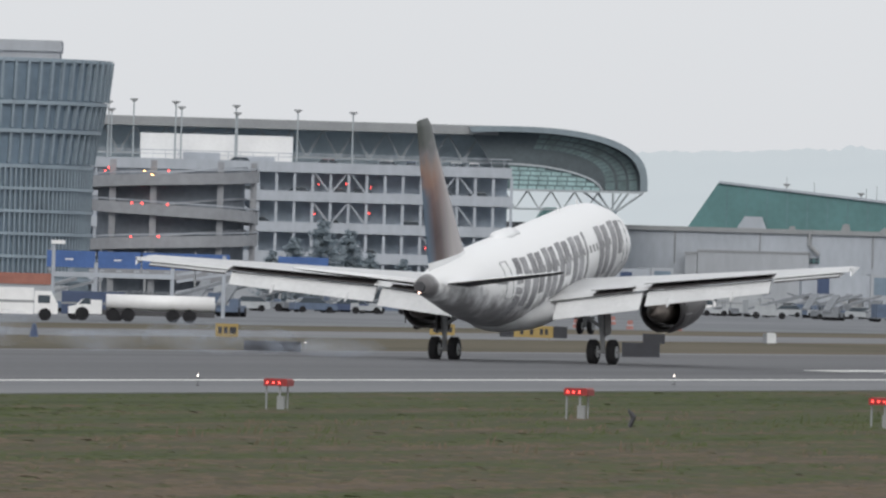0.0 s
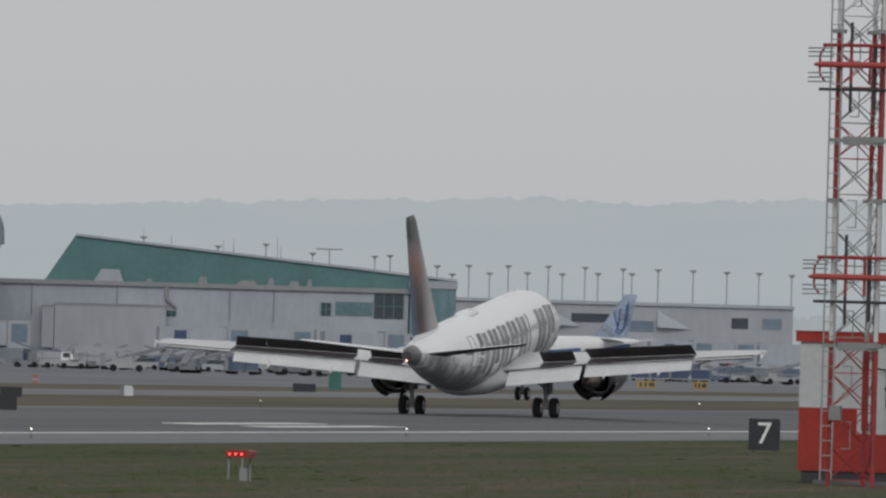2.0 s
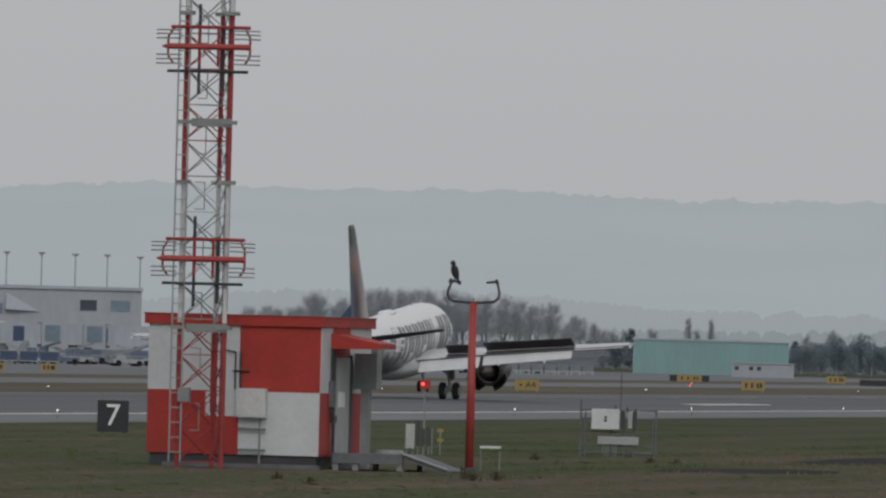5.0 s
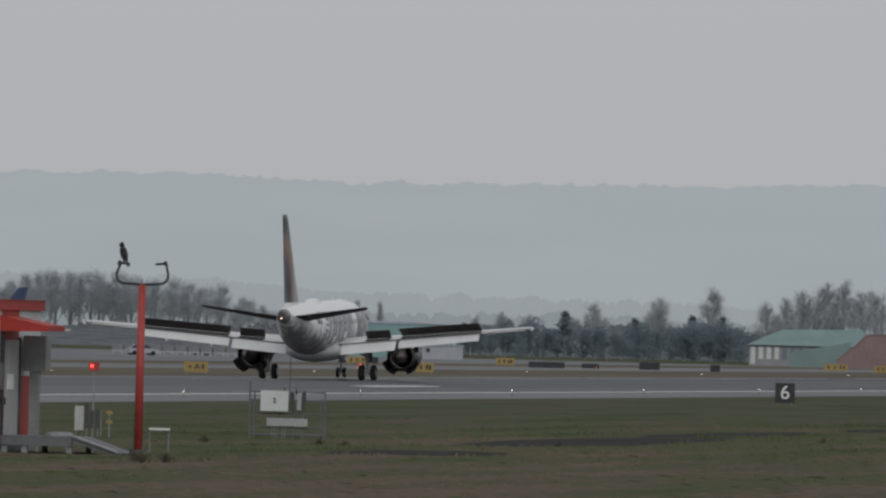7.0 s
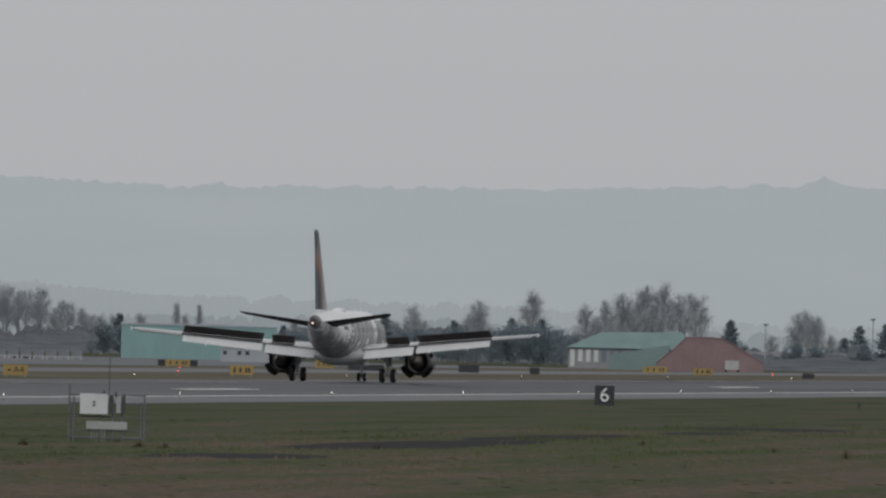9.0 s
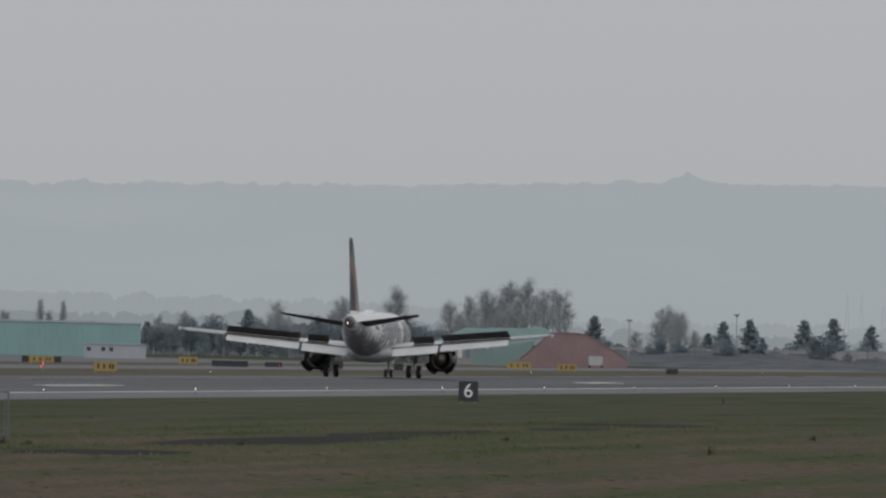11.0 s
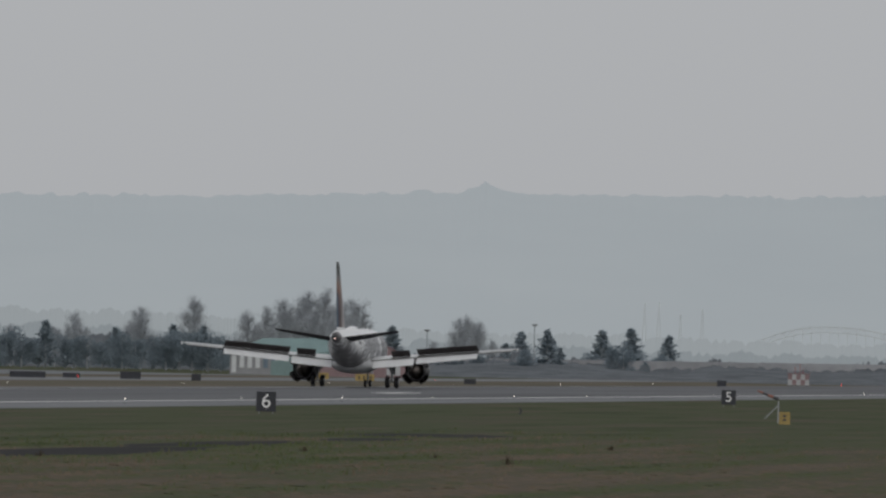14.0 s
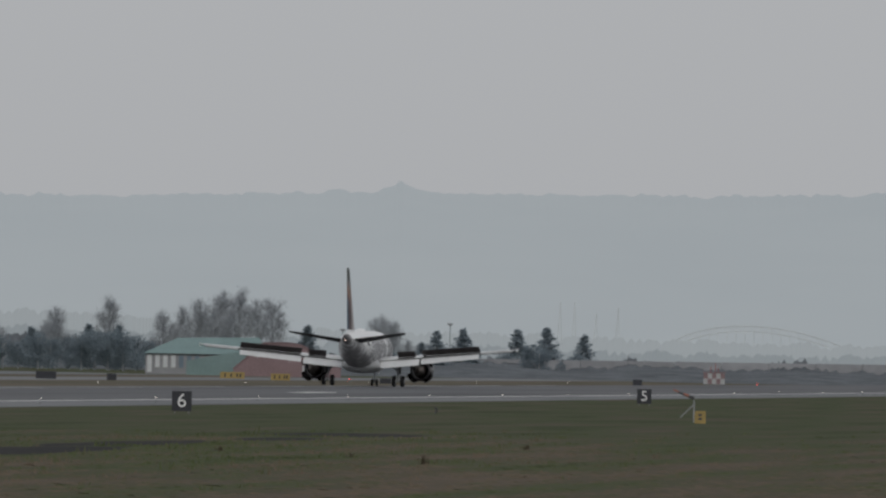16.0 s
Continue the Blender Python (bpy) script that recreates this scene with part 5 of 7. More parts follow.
        y = 4 - math.sqrt(R * R - (x - cx) ** 2)
        rod(bm, (x, y - 0.1, z), (x, y + 0.3, z), 0.11, 0.11, 8)
        part("lamp", bm, AMBER_GLOW if z in (15.5, 16.0) else RED_GLOW, p, "small glowing red lamp")


helix()


def garage():
    p = thing("parking_garage", spot(-17.5, 1700), "open concrete parking garage with diagonal bracing", "building")
    x0, x1 = -30.0, 30.6
    bm = bmesh.new()
    box(bm, (x0, 3.9, 0), (x1 - 0.5, 40, 17.4))
    part("interior", bm, SHADE, p, "shaded garage interior")
    for z in (2.0, 5.5, 9.5, 13.7, 17.6):
        bm = bmesh.new()
        box(bm, (x0, 0, z - 0.35), (x1, 7.5, z + 0.0))
        box(bm, (x0, -0.2, z - 0.45), (x1, 0.1, z + 0.95))
        part("deck", bm, CONC, p, "concrete deck with solid parapet")
    cols = list(np.arange(-28.2, 31, 2.45))
    for i, x in enumerate(cols):
        bm = bmesh.new()
        box(bm, (x - 0.19, 0.12, 0), (x + 0.19, 0.6, 17.4))
        part("column", bm, CONC, p)
        if i + 1 < len(cols) and i % 6 in (1, 2, 3):
            for z in (2.95, 6.45, 10.45, 14.65):
                bm = bmesh.new()
                a, b = (x + 0.2, cols[i + 1] - 0.2) if i % 6 == 2 else (cols[i + 1] - 0.2, x + 0.2)
                rod(bm, (a, 0.45, z), (b, 0.45, z + 2.6), 0.15, n=4)
                part("brace", bm, CONC, p)
    # cars on the inner decks
    rng = random.Random(3)
    for z in (2.0, 5.5, 9.5, 13.7):
        for x in np.arange(-4, 29, 5.2):
            if rng.random() < 0.7:
                car(spot(-17.5, 1700) @ pose(x + rng.uniform(-1, 1), rng.uniform(1.7, 2.6), z + 0.02, 0, 0, rng.choice((0, 4, 180))), rng.choice((PALECAR, BLUEKIT, GREYKIT, PALECAR)))
    bm = bmesh.new()
    rod(bm, (x0, 0.2, 19.7), (x1, 0.2, 19.7), 0.07, n=4)
    rod(bm, (x0, 0.2, 19.2), (x1, 0.2, 19.2), 0.05, n=4)
    for x in np.arange(x0, x1, 1.7):
        rod(bm, (x, 0.2, 18.5), (x, 0.2, 19.7), 0.05, n=4)
    part("top_railing", bm, CONC, p)
    for x, z in ((8.2, 15.8), (11.5, 15.4), (11.4, 11.9), (19.3, 15.7), (19.2, 11.8), (4.4, 15.6), (4.0, 11.6), (19.1, 7.4)):
        bm = bmesh.new()
        rod(bm, (x, 0.0, z), (x, 0.3, z), 0.1, 0.1, 8)
        part("lamp", bm, RED_GLOW, p, "small glowing red lamp")
    for x, c in ((-6, WHITE), (6, REDCAR), (14, WHITE), (17, NAVY), (23, WHITE), (25.5, WHITE)):
        car(spot(-17.5, 1700) @ pose(x, 4, 17.62, 0, 0, 90 if x > 15 else 0), c)
    # white stair and plant block on the top deck
    b = thing("rooftop_block", spot(-17.5, 1712) @ pose(-9.6, 0, 17.6), "white rendered block on the garage roof", "building")
    bm = bmesh.new()
    box(bm, (-10.4, 0, 0), (10.4, 7, 4.5))
    part("wall", bm, WHITE, b)
    bm = bmesh.new()
    box(bm, (-4.5, -2.5, 0), (0.5, -0.1, 2.0))
    box(bm, (2.5, -2.5, 0), (8.0, -0.1, 1.6))
    part("lower_wall", bm, CONC, b)


def car(m, paint, label=""):
    p = thing("car", m, label or "parked saloon car seen across the airfield", "car", "parked cars")
    bm = bmesh.new()
    prism(bm, [(-2.15, 0.3), (2.15, 0.3), (2.2, 0.75), (1.25, 0.92), (-2.1, 0.95)], "y", -0.85, 0.85)
    part("body", bm, paint, p)
    bm = bmesh.new()
    prism(bm, [(-1.75, 0.94), (1.15, 0.92), (0.5, 1.42), (-1.2, 1.42)], "y", -0.74, 0.74)
    part("cabin", bm, GLASSDARK, p)
    bm = bmesh.new()
    prism(bm, [(-1.25, 1.4), (0.55, 1.4), (0.45, 1.47), (-1.15, 1.47)], "y", -0.72, 0.72)
    part("roof", bm, paint, p)
    for x in (-1.35, 1.35):
        for y in (-0.8, 0.8):
            bm = bmesh.new()
            rod(bm, (x, y - 0.1, 0.32), (x, y + 0.1, 0.32), 0.32, 0.32, 12)
            part("wheel", bm, TYRE, p)
    return p


garage()


def canopy_roof():
    p = thing("terminal_canopy", spot(-17.5, 1760), "long slate canopy ending in a glazed steel arch", "canopy")
    bm = bmesh.new()
    box(bm, (-30, -3, 23.6), (29.6, 40, 24.9))
    part("roof_slab", bm, PARAPET, p)
    bm = bmesh.new()
    box(bm, (-30, 5, 17.5), (33, 6, 23.6))
    part("back_wall", bm, BACKGLASS, p)
    for i, x in enumerate(np.arange(-28, 30, 4.4)):
        bm = bmesh.new()
        rod(bm, (x, 2, 19.8), (x + 2.2, 2, 23.6), 0.2, n=4)
        rod(bm, (x + 4.4, 2, 19.8), (x + 2.2, 2, 23.6), 0.2, n=4)
        part("truss_member", bm, TRUSS, p)
    bm = bmesh.new()
    rod(bm, (-30, 2, 19.8), (31, 2, 19.8), 0.22, n=4)
    part("truss_chord", bm, TRUSS, p)
    # arch end: quarter ellipse shell over two depths
    def arc(rx, rz, n=22):
        return [(32 + math.copysign(rx * abs(math.sin(a)) ** 0.85, a), 16.2 + rz * max(0.0, math.cos(a)) ** 0.62) for a in np.linspace(-0.3, 1.57, n)]
    outer, inner = arc(18.6, 8.7), arc(17.6, 7.9)
    for y0, y1 in ((-6, -4.6), (22, 24)):
        bm = bmesh.new()
        loft(bm, [[(x, y0, z) for x, z in outer + inner[::-1]], [(x, y1, z) for x, z in outer + inner[::-1]]])
        part("arch_rim", bm, CANOPY, p, smooth=False)
    bm = bmesh.new()
    a, b = ring(bm, [(x, -4.6, z) for x, z in outer]), ring(bm, [(x, 22, z) for x, z in outer])
    bridge(bm, a, b, False)
    part("arch_shell", bm, CANOPY, p)
    # end wall under the rim, its outer band glazed in panes
    bm = bmesh.new()
    vs = ring(bm, [(x, -2, z) for x, z in inner] + [(31, -2, 16.2)])
    bm.faces.new(vs)
    wall = part("arch_wall", bm, ARCH_SLATE, p, "slate-coloured wall under the arch")
    def band_at(k, f):
        x, z = inner[k]
        return 32 + (x - 32) * f, 16.2 + (z - 16.2) * f
    for k in range(5, 21):
        for f0, f1 in ((0.72, 0.81), (0.82, 0.90), (0.91, 0.985)):
            bm = bmesh.new()
            q = [band_at(k, f0), band_at(k + 1, f0), band_at(k + 1, f1), band_at(k, f1)]
            mx, mz = sum(v[0] for v in q) / 4, sum(v[1] for v in q) / 4
            q = [(mx + (x - mx) * 0.86, mz + (z - mz) * 0.86) for x, z in q]
            loft(bm, [[(x, -2.03, z) for x, z in q], [(x, -2.1, z) for x, z in q]])
            part("pane", bm, CANOPYGLASS, wall)
    # lower inner vault
    bm = bmesh.new()
    pts = [(31 + 13.2 * math.sin(a), 16.0 + 3.6 * math.cos(a)) for a in np.linspace(0, 1.57, 14)]
    a, b = ring(bm, [(x, -8, z) for x, z in pts]), ring(bm, [(x, 4, z) for x, z in pts])
    bridge(bm, a, b, False)
    vs = ring(bm, [(x, -7.9, z) for x, z in pts] + [(31, -7.9, 16.0)])
    bm.faces.new(vs)
    vault = part("lower_vault", bm, CANOPYGLASS, p)
    for row in range(5):
        z0 = 16.15 + 0.66 * row
        half = 13.2 * math.sqrt(max(0.0, 1 - ((z0 + 0.5 - 16.0) / 3.6) ** 2)) - 0.3
        count = max(1, int(half / 1.25))
        for i in range(count):
            bm = bmesh.new()
            w = half / count
            box(bm, (31.2 + w * i + 0.1, -8.02, z0), (31.2 + w * (i + 1) - 0.08, -7.93, z0 + 0.46))
            part("pane", bm, VAULTGLASS, vault)
    bm = bmesh.new()
    for (xa, za), (xb, zb) in zip(pts, pts[1:]):
        rod(bm, (xa, -8.2, za), (xb, -8.2, zb), 0.2, n=4)
    rod(bm, (31, -8.2, 16.0), (50, -8.2, 16.1), 0.22, n=4)
    part("vault_rim", bm, TRUSS, p)
    # support truss and column
    for i in range(5):
        bm = bmesh.new()
        x = 30.5 + 3.3 * i
        rod(bm, (x, -6, 16.0), (x + 1.65, -6, 13.4), 0.14, n=4)
        rod(bm, (x + 3.3, -6, 16.0), (x + 1.65, -6, 13.4), 0.14, n=4)
        part("truss_member", bm, TRUSS, p)
    bm = bmesh.new()
    rod(bm, (30.5, -6, 13.4), (46, -6, 13.4), 0.18, n=4)
    part("truss_chord", bm, TRUSS, p)
    bm = bmesh.new()
    rod(bm, (45.8, -6, 0), (45.8, -6, 13.4), 0.55, n=10)
    col = part("column", bm, CANOPY, p)
    for x in (41.5, 43.5, 45.8, 48, 50):
        bm = bmesh.new()
        rod(bm, (45.8, -6, 13.0), (x, -6, 16.1), 0.16, n=5)
        part("strut", bm, TRUSS, col)
    # glazed hall below
    g = thing("terminal_hall", spot(-17.5, 1790) @ pose(0, 0, 0), "dark green glazed terminal hall under the canopy", "building")
    bm = bmesh.new()
    box(bm, (28, 0, 0), (46.5, 20, 11.2))
    wall = part("wall", bm, TEALGLASS, g)
    for x in np.arange(28.5, 46.5, 1.5):
        bm = bmesh.new()
        box(bm, (x - 0.08, -0.15, 0), (x + 0.08, 0, 11.2))
        part("mullion", bm, CANOPY, wall)
    bm = bmesh.new()
    box(bm, (27, -0.6, 10.9), (47, 20, 11.7))
    part("roof", bm, PARAPET, g)
    bm = bmesh.new()
    prism(bm, [(36, 11.7), (37.5, 14.0), (46, 14.0), (47.8, 11.7)], "y", 22, 40)
    part("upper_roof", bm, TEALROOF, g, "teal hipped roof behind")
    bm = bmesh.new()
    box(bm, (24, -1.0, 0), (48, -0.4, 3.6))
    part("lower_wall", bm, CONC2, g)


canopy_roof()


def lamp_post(m, hgt, heads=1, base=0.0):
    p = thing("apron_lamp_post", m, "tall grey apron lamp post with flat head", "lamp post", "lamp posts above the roofs")
    bm = bmesh.new()
    rod(bm, (0, 0, base), (0, 0, hgt), 0.13, 0.1, 6)
    part("pole", bm, TRUSS, p)
    bm = bmesh.new()
    box(bm, (-0.55, -0.4, hgt), (0.55, 0.4, hgt + 0.22))
    box(bm, (-0.3, -0.3, hgt - 0.2), (0.3, 0.3, hgt))
    part("head", bm, PARAPET, p)


for u, z in ((-20.9, 26.4), (-15.2, 26.2), (-14.4, 25.5), (-7.0, 25.9), (-6.8, 24.9), (1.4, 25.5), (8.9, 25.4), (-24.3, 26.0), (-23.9, 25.0)):
    lamp_post(spot(-17.5, 1702) @ pose(u, 2, 17.6), z - 17.6)


def concourse():
    p = thing("concourse", spot(-14.5, 1800), "pale concrete concourse with a sloping teal roof", "building")
    bm = bmesh.new()
    box(bm, (-46.8, 0, 0), (15.8, 30, 11.3))
    wall = part("wall", bm, CONC, p)
    bm = bmesh.new()
    box(bm, (-46.9, -0.5, 11.1), (16, 30, 11.75))
    part("parapet", bm, PARAPET, p)
    # sloping teal roof
    bm = bmesh.new()
    prism(bm, [(-36.5, 11.75), (-32.2, 18.3), (22.7, 13.2), (22.7, 12.3), (15.5, 11.75)], "y", 4, 26)
    part("roof", bm, TEALROOF, p, "teal standing-seam roof")
    bm = bmesh.new()
    rod(bm, (-32.2, 3.7, 18.3), (22.8, 3.7, 13.2), 0.25, n=4)
    part("roof_edge", bm, CONC, p)
    for i in range(18):
        x = -31 + 2.9 * i
        bm = bmesh.new()
        zt = 18.2 - (x + 32.2) * 0.0929
        box(bm, (x - 0.06, 3.85, 11.8), (x + 0.06, 4.0, zt))
        part("roof_seam", bm, TEALGLASS, p)
    # end pavilion with teal glass
    bm = bmesh.new()
    box(bm, (16.0, -1.5, 4.6), (22.6, 26, 12.1))
    g = part("glazed_end", bm, TEALGLASS, p, "teal glazed end wall")
    for x in (17.2, 18.5, 20.0, 21.5):
        bm = bmesh.new()
        box(bm, (x - 0.1, -1.62, 4.6), (x + 0.1, -1.5, 12.0))
        part("mullion", bm, TEALROOF, g)
    bm = bmesh.new()
    box(bm, (15.8, -1.7, 11.9), (22.8, 26, 13.0))
    part("end_cap", bm, CONC2, p)
    bm = bmesh.new()
    box(bm, (15.9, -1.4, 0), (22.5, 26, 4.6))
    part("end_base", bm, CONC2, p)
    # window bays and details
    for x0, x1, z0, z1, m in ((10.9, 15.1, 7.4, 11.0, GLASSDARK), (5.4, 10.6, 7.7, 9.7, TEALGLASS), (3.3, 4.7, 7.6, 9.5, GLASSDARK), (-43.0, -39.8, 2.5, 5.6, GLASSDARK), (-18.9, -17.5, 6.9, 7.7, GLASSDARK)):
        bm = bmesh.new()
        box(bm, (x0, -0.08, z0), (x1, 0.1, z1))
        w = part("window", bm, m, wall)
        bm = bmesh.new()
        n = 3 if x1 - x0 > 3 else 2
        for i in range(n + 1):
            x = x0 + (x1 - x0) * i / n
            box(bm, (x - 0.07, -0.16, z0), (x + 0.07, -0.08, z1))
        box(bm, (x0, -0.16, (z0 + z1) / 2 - 0.06), (x1, -0.08, (z0 + z1) / 2 + 0.06))
        part("mullion", bm, TEALROOF, w)
    for x0, x1, z0, z1 in ((-34.8, -18.9, 1.2, 8.2), (-36.6, -34.9, 2, 7.8)):
        bm = bmesh.new()
        box(bm, (x0, -3.5, z0), (x1, -0.05, z1))
        b = part("bay", bm, CONC2, wall)
        bm = bmesh.new()
        box(bm, (x0 - 0.1, -3.6, z1), (x1 + 0.1, -0.05, z1 + 0.3))
        part("bay_roof", bm, PARAPET, b)
    for x in (-38.2, -26, -9.8, -3.5):
        bm = bmesh.new()
        rod(bm, (x, -0.2, 6.5), (x, -0.2, 11.2), 0.1, n=5)
        part("downpipe", bm, PARAPET, wall)
    bm = bmesh.new()
    rod(bm, (-18.9, -0.6, 11.3), (-18.9, -0.6, 9.5), 0.3, n=6)
    rod(bm, (-18.9, -0.6, 9.5), (-17.5, -0.6, 8.2), 0.3, n=6)
    part("downpipe", bm, PARAPET, wall)
    for x, w, hh in ((-29.4, 4.2, 1.7), (-14.5, 1.4, 1.0), (-9, 3.0, 0.6), (-4.5, 1.0, 1.1), (-1.5, 1.6, 0.7), (1.2, 0.7, 1.0), (-22, 1.0, 0.5)):
        bm = bmesh.new()
        prism(bm, [(x, 11.75), (x + w, 11.75), (x + w * 0.85, 11.75 + hh), (x + w * 0.25, 11.75 + hh)], "y", 0.5, 3)
        part("roof_unit", bm, CONC if hh > 1.2 else PARAPET, p)
    for x, z in ((-22.5, 19.3), (-18.5, 18.6), (-11.0, 18.0), (-9.5, 18.4), (-3.2, 18.6), (-2.7, 17.5)):
        bm = bmesh.new()
        rod(bm, (x, 6, 14), (x, 6, z), 0.1, 0.05, 4)
        part("roof_aerial", bm, PARAPET, p)
    bm = bmesh.new()
    box(bm, (2.4, 6, 17.1), (6.2, 6.2, 17.3))
    rod(bm, (4.3, 6, 14.5), (4.3, 6, 17.2), 0.12, n=4)
    part("roof_aerial", bm, PARAPET, p)

    g = thing("far_concourse", spot(-13.3, 1880), "long pale concrete concourse with dark windows", "building")
    bm = bmesh.new()
    box(bm, (-16, 0, 0), (34.8, 30, 10.7))
    wall = part("wall", bm, CONC2, g)
    bm = bmesh.new()
    box(bm, (-16.2, -0.4, 10.6), (35, 30, 11.1))
    part("parapet", bm, CONC, g)
    bm = bmesh.new()
    box(bm, (-16, -5, 0), (34.6, -0.1, 4.2))
    part("lower_wall", bm, CONC, g)
    bm = bmesh.new()
    box(bm, (-16.2, -5.3, 4.2), (34.8, -0.1, 4.55))
    part("ledge", bm, PARAPET, g)
    for x0, x1, z0, z1, m in ((25.6, 28.1, 7.5, 9.1, GLASSDARK), (30.2, 33.1, 7.5, 9.1, BLUEGLASS), (1.6, 7.4, 7.9, 9.2, GLASSDARK), (8.5, 14, 6.7, 8.3, BLUEGLASS), (-5, -2, 6.5, 7.0, BLUEGLASS)):
        bm = bmesh.new()
        box(bm, (x0, -0.1, z0), (x1, 0.1, z1))
        part("window", bm, m, wall)
    bm = bmesh.new()
    box(bm, (24.6, -5.12, 2.0), (26.8, -5.0, 3.7))
    part("window", bm, REDDARK, wall)
    for x in (-2, 14.5):
        bm = bmesh.new()
        v = ring(bm, [(x, -1.5, 7.4), (x + 5.0, -0.2, 7.2), (x, -0.2, 10.0), (x - 0.2, -0.2, 7.4)])
        for f in ((0, 1, 2), (0, 2, 3), (0, 3, 1), (1, 3, 2)):
            bm.faces.new([v[i] for i in f])
        part("skylight", bm, CONC, wall)


concourse()
LAMPS = ((-15.213, 18.8), (-14.873, 17.7), (-14.654, 18.2), (-14.44, 17.0), (-14.156, 16.8), (-14.086, 17.0), (-13.97, 14.2), (-13.87, 15.6), (-13.80, 14.4), (-13.725, 15.8), (-13.63, 14.7), (-13.545, 15.9), (-13.457, 14.9), (-13.362, 16.0),
         (-13.297, 14.9), (-13.194, 16.0), (-13.135, 15.1), (-13.02, 15.9), (-12.98, 15.2), (-12.86, 15.9), (-12.70, 15.9), (-12.546, 15.8), (-12.40, 15.8), (-12.25, 15.6))
for b, z in LAMPS:
    lamp_post(spot(b, 1925), z + 0.25)


def parked_jet(m, length, top, low, fin, label, tail_t=False):
    """Parked aircraft, nose along its own y axis."""
    k = length / 37.6
    p = thing("parked_jet", m, label, "airplane")
    r = 2.0 * k
    st = [(18.8, 3.4, 0.06), (18.2, 3.45, 0.75), (16.8, 3.6, 1.5), (14.5, 3.8, 1.95), (12.5, 3.85, 2.0), (-6, 3.85, 2.0), (-10, 4.2, 1.7), (-14, 4.7, 1.1), (-17.5, 5.15, 0.5), (-18.8, 5.3, 0.2)]
    bm = bmesh.new()
    loft(bm, [[(w * k * math.cos(a), y * k, z * k + w * k * math.sin(a)) for a in np.linspace(0, 6.283, 21)[:-1]] for y, z, w in st])
    for f in bm.faces:
        c = f.calc_center_median()
        f.material_index = 1 if c.z < (3.6 + max(0, -c.y / k - 6) * 0.1) * k else 0
    part("fuselage", bm, [top, low], p, smooth=True)
    bm = bmesh.new()
    sec = ((5.2, -10.5, -16.6, 0.3), (8.4, -13.2, -17.4, 0.22), (11.9, -16.2, -18.3, 0.1))
    loft(bm, [[(t * k * v, (le - (le - te) * u) * k, z * k) for u, v in ((0, 0), (0.3, 1), (1, 0.1), (1, -0.1), (0.3, -1))] for z, le, te, t in sec])
    f = part("fin", bm, fin, p)
    for s in (1, -1):
        bm = bmesh.new()
        loft(bm, [[(s * x * k, (le - (le - te) * u) * k, (z + t * v) * k) for u, v in ((0, 0), (0.3, 1), (1, 0.1), (1, -0.1), (0.3, -1))] for x, le, te, z, t in ((1.0, 5.5, -1.5, 2.9, 0.4), (6.4, 2.3, -1.7, 3.4, 0.3), (17, -3.4, -5, 4.5, 0.12))])
        part("wing", bm, WING_GREY, p)
        bm = bmesh.new()
        zt = 11.8 if tail_t else 5.2
        yo = -3.0 if tail_t else 0
        loft(bm, [[(s * x * k, (le - (le - te) * u + yo) * k, (z + t * v) * k) for u, v in ((0, 0), (0.3, 1), (1, 0.1), (1, -0.1), (0.3, -1))] for x, le, te, z, t in ((0.2, -13, -16.6, zt, 0.16), (6.2, -16.2, -17.8, zt + 0.4, 0.05))])
        part("tailplane", bm, WING_GREY, p)
        bm = bmesh.new()
        ex, ey, ez = (5.75, 4.5, 1.9) if not tail_t else (2.6, -9.5, 4.6)
        loft(bm, [[(s * ex * k + rr * k * math.cos(a), (ey + y) * k, ez * k + rr * k * math.sin(a)) for a in np.linspace(0, 6.283, 15)[:-1]] for y, rr in ((2.4, 0.95), (1.5, 1.15), (-0.5, 1.1), (-2.0, 0.75))])
        part("engine", bm, low, p, smooth=True)
        bm = bmesh.new()
        rod(bm, (s * 3.8 * k, 0, 0.5 * k), (s * 3.8 * k, 0, 2.9 * k), 0.2 * k)
        g = part("main_gear", bm, STEEL, p)
        bm = bmesh.new()
        rod(bm, ((s * 3.8 - 0.5) * k, 0, 0.58 * k), ((s * 3.8 + 0.5) * k, 0, 0.58 * k), 0.58 * k, n=14)
        part("wheel", bm, TYRE, g)
    bm = bmesh.new()
    rod(bm, (0, 12.6 * k, 0.3), (0, 12.6 * k, 2.4 * k), 0.14 * k)
    rod(bm, (-0.35 * k, 12.6 * k, 0.4 * k), (0.35 * k, 12.6 * k, 0.4 * k), 0.4 * k, n=12)
    part("nose_gear", bm, TYRE, p)
    return p, f


JET, JETFIN = parked_jet(spot(-13.44, 1700, 0, 55), 36.0, WHITE, mat("mid_blue_belly", (0.075, 0.15, 0.30), 0.4, scale=0.3, var=0.15), mat("pale_blue_fin", (0.30, 0.355, 0.45), 0.4, scale=0.4, var=0.4), "white and blue jet airliner parked at a gate")
for off in (0.0, 0.9):
    for s in (1, -1):
        bm = bmesh.new()
        pts = [(-14.6 - off * 1.6, 9.5 + off), (-14.9 - off, 8.2), (-15.3, 7.0), (-16.0, 6.7), (-16.6, 7.6), (-16.9, 9.2), (-17.1, 11.0)]
        for (ya, za), (yb, zb) in zip(pts, pts[1:]):
            rod(bm, (s * 0.24, (ya + off * 0.4) * 0.957, (za - off * 0.5) * 0.957), (s * 0.24, (yb + off * 0.4) * 0.957, (zb - off * 0.5) * 0.957), 0.075, n=4)
        part("fin_stripe", bm, BLUE, JETFIN)
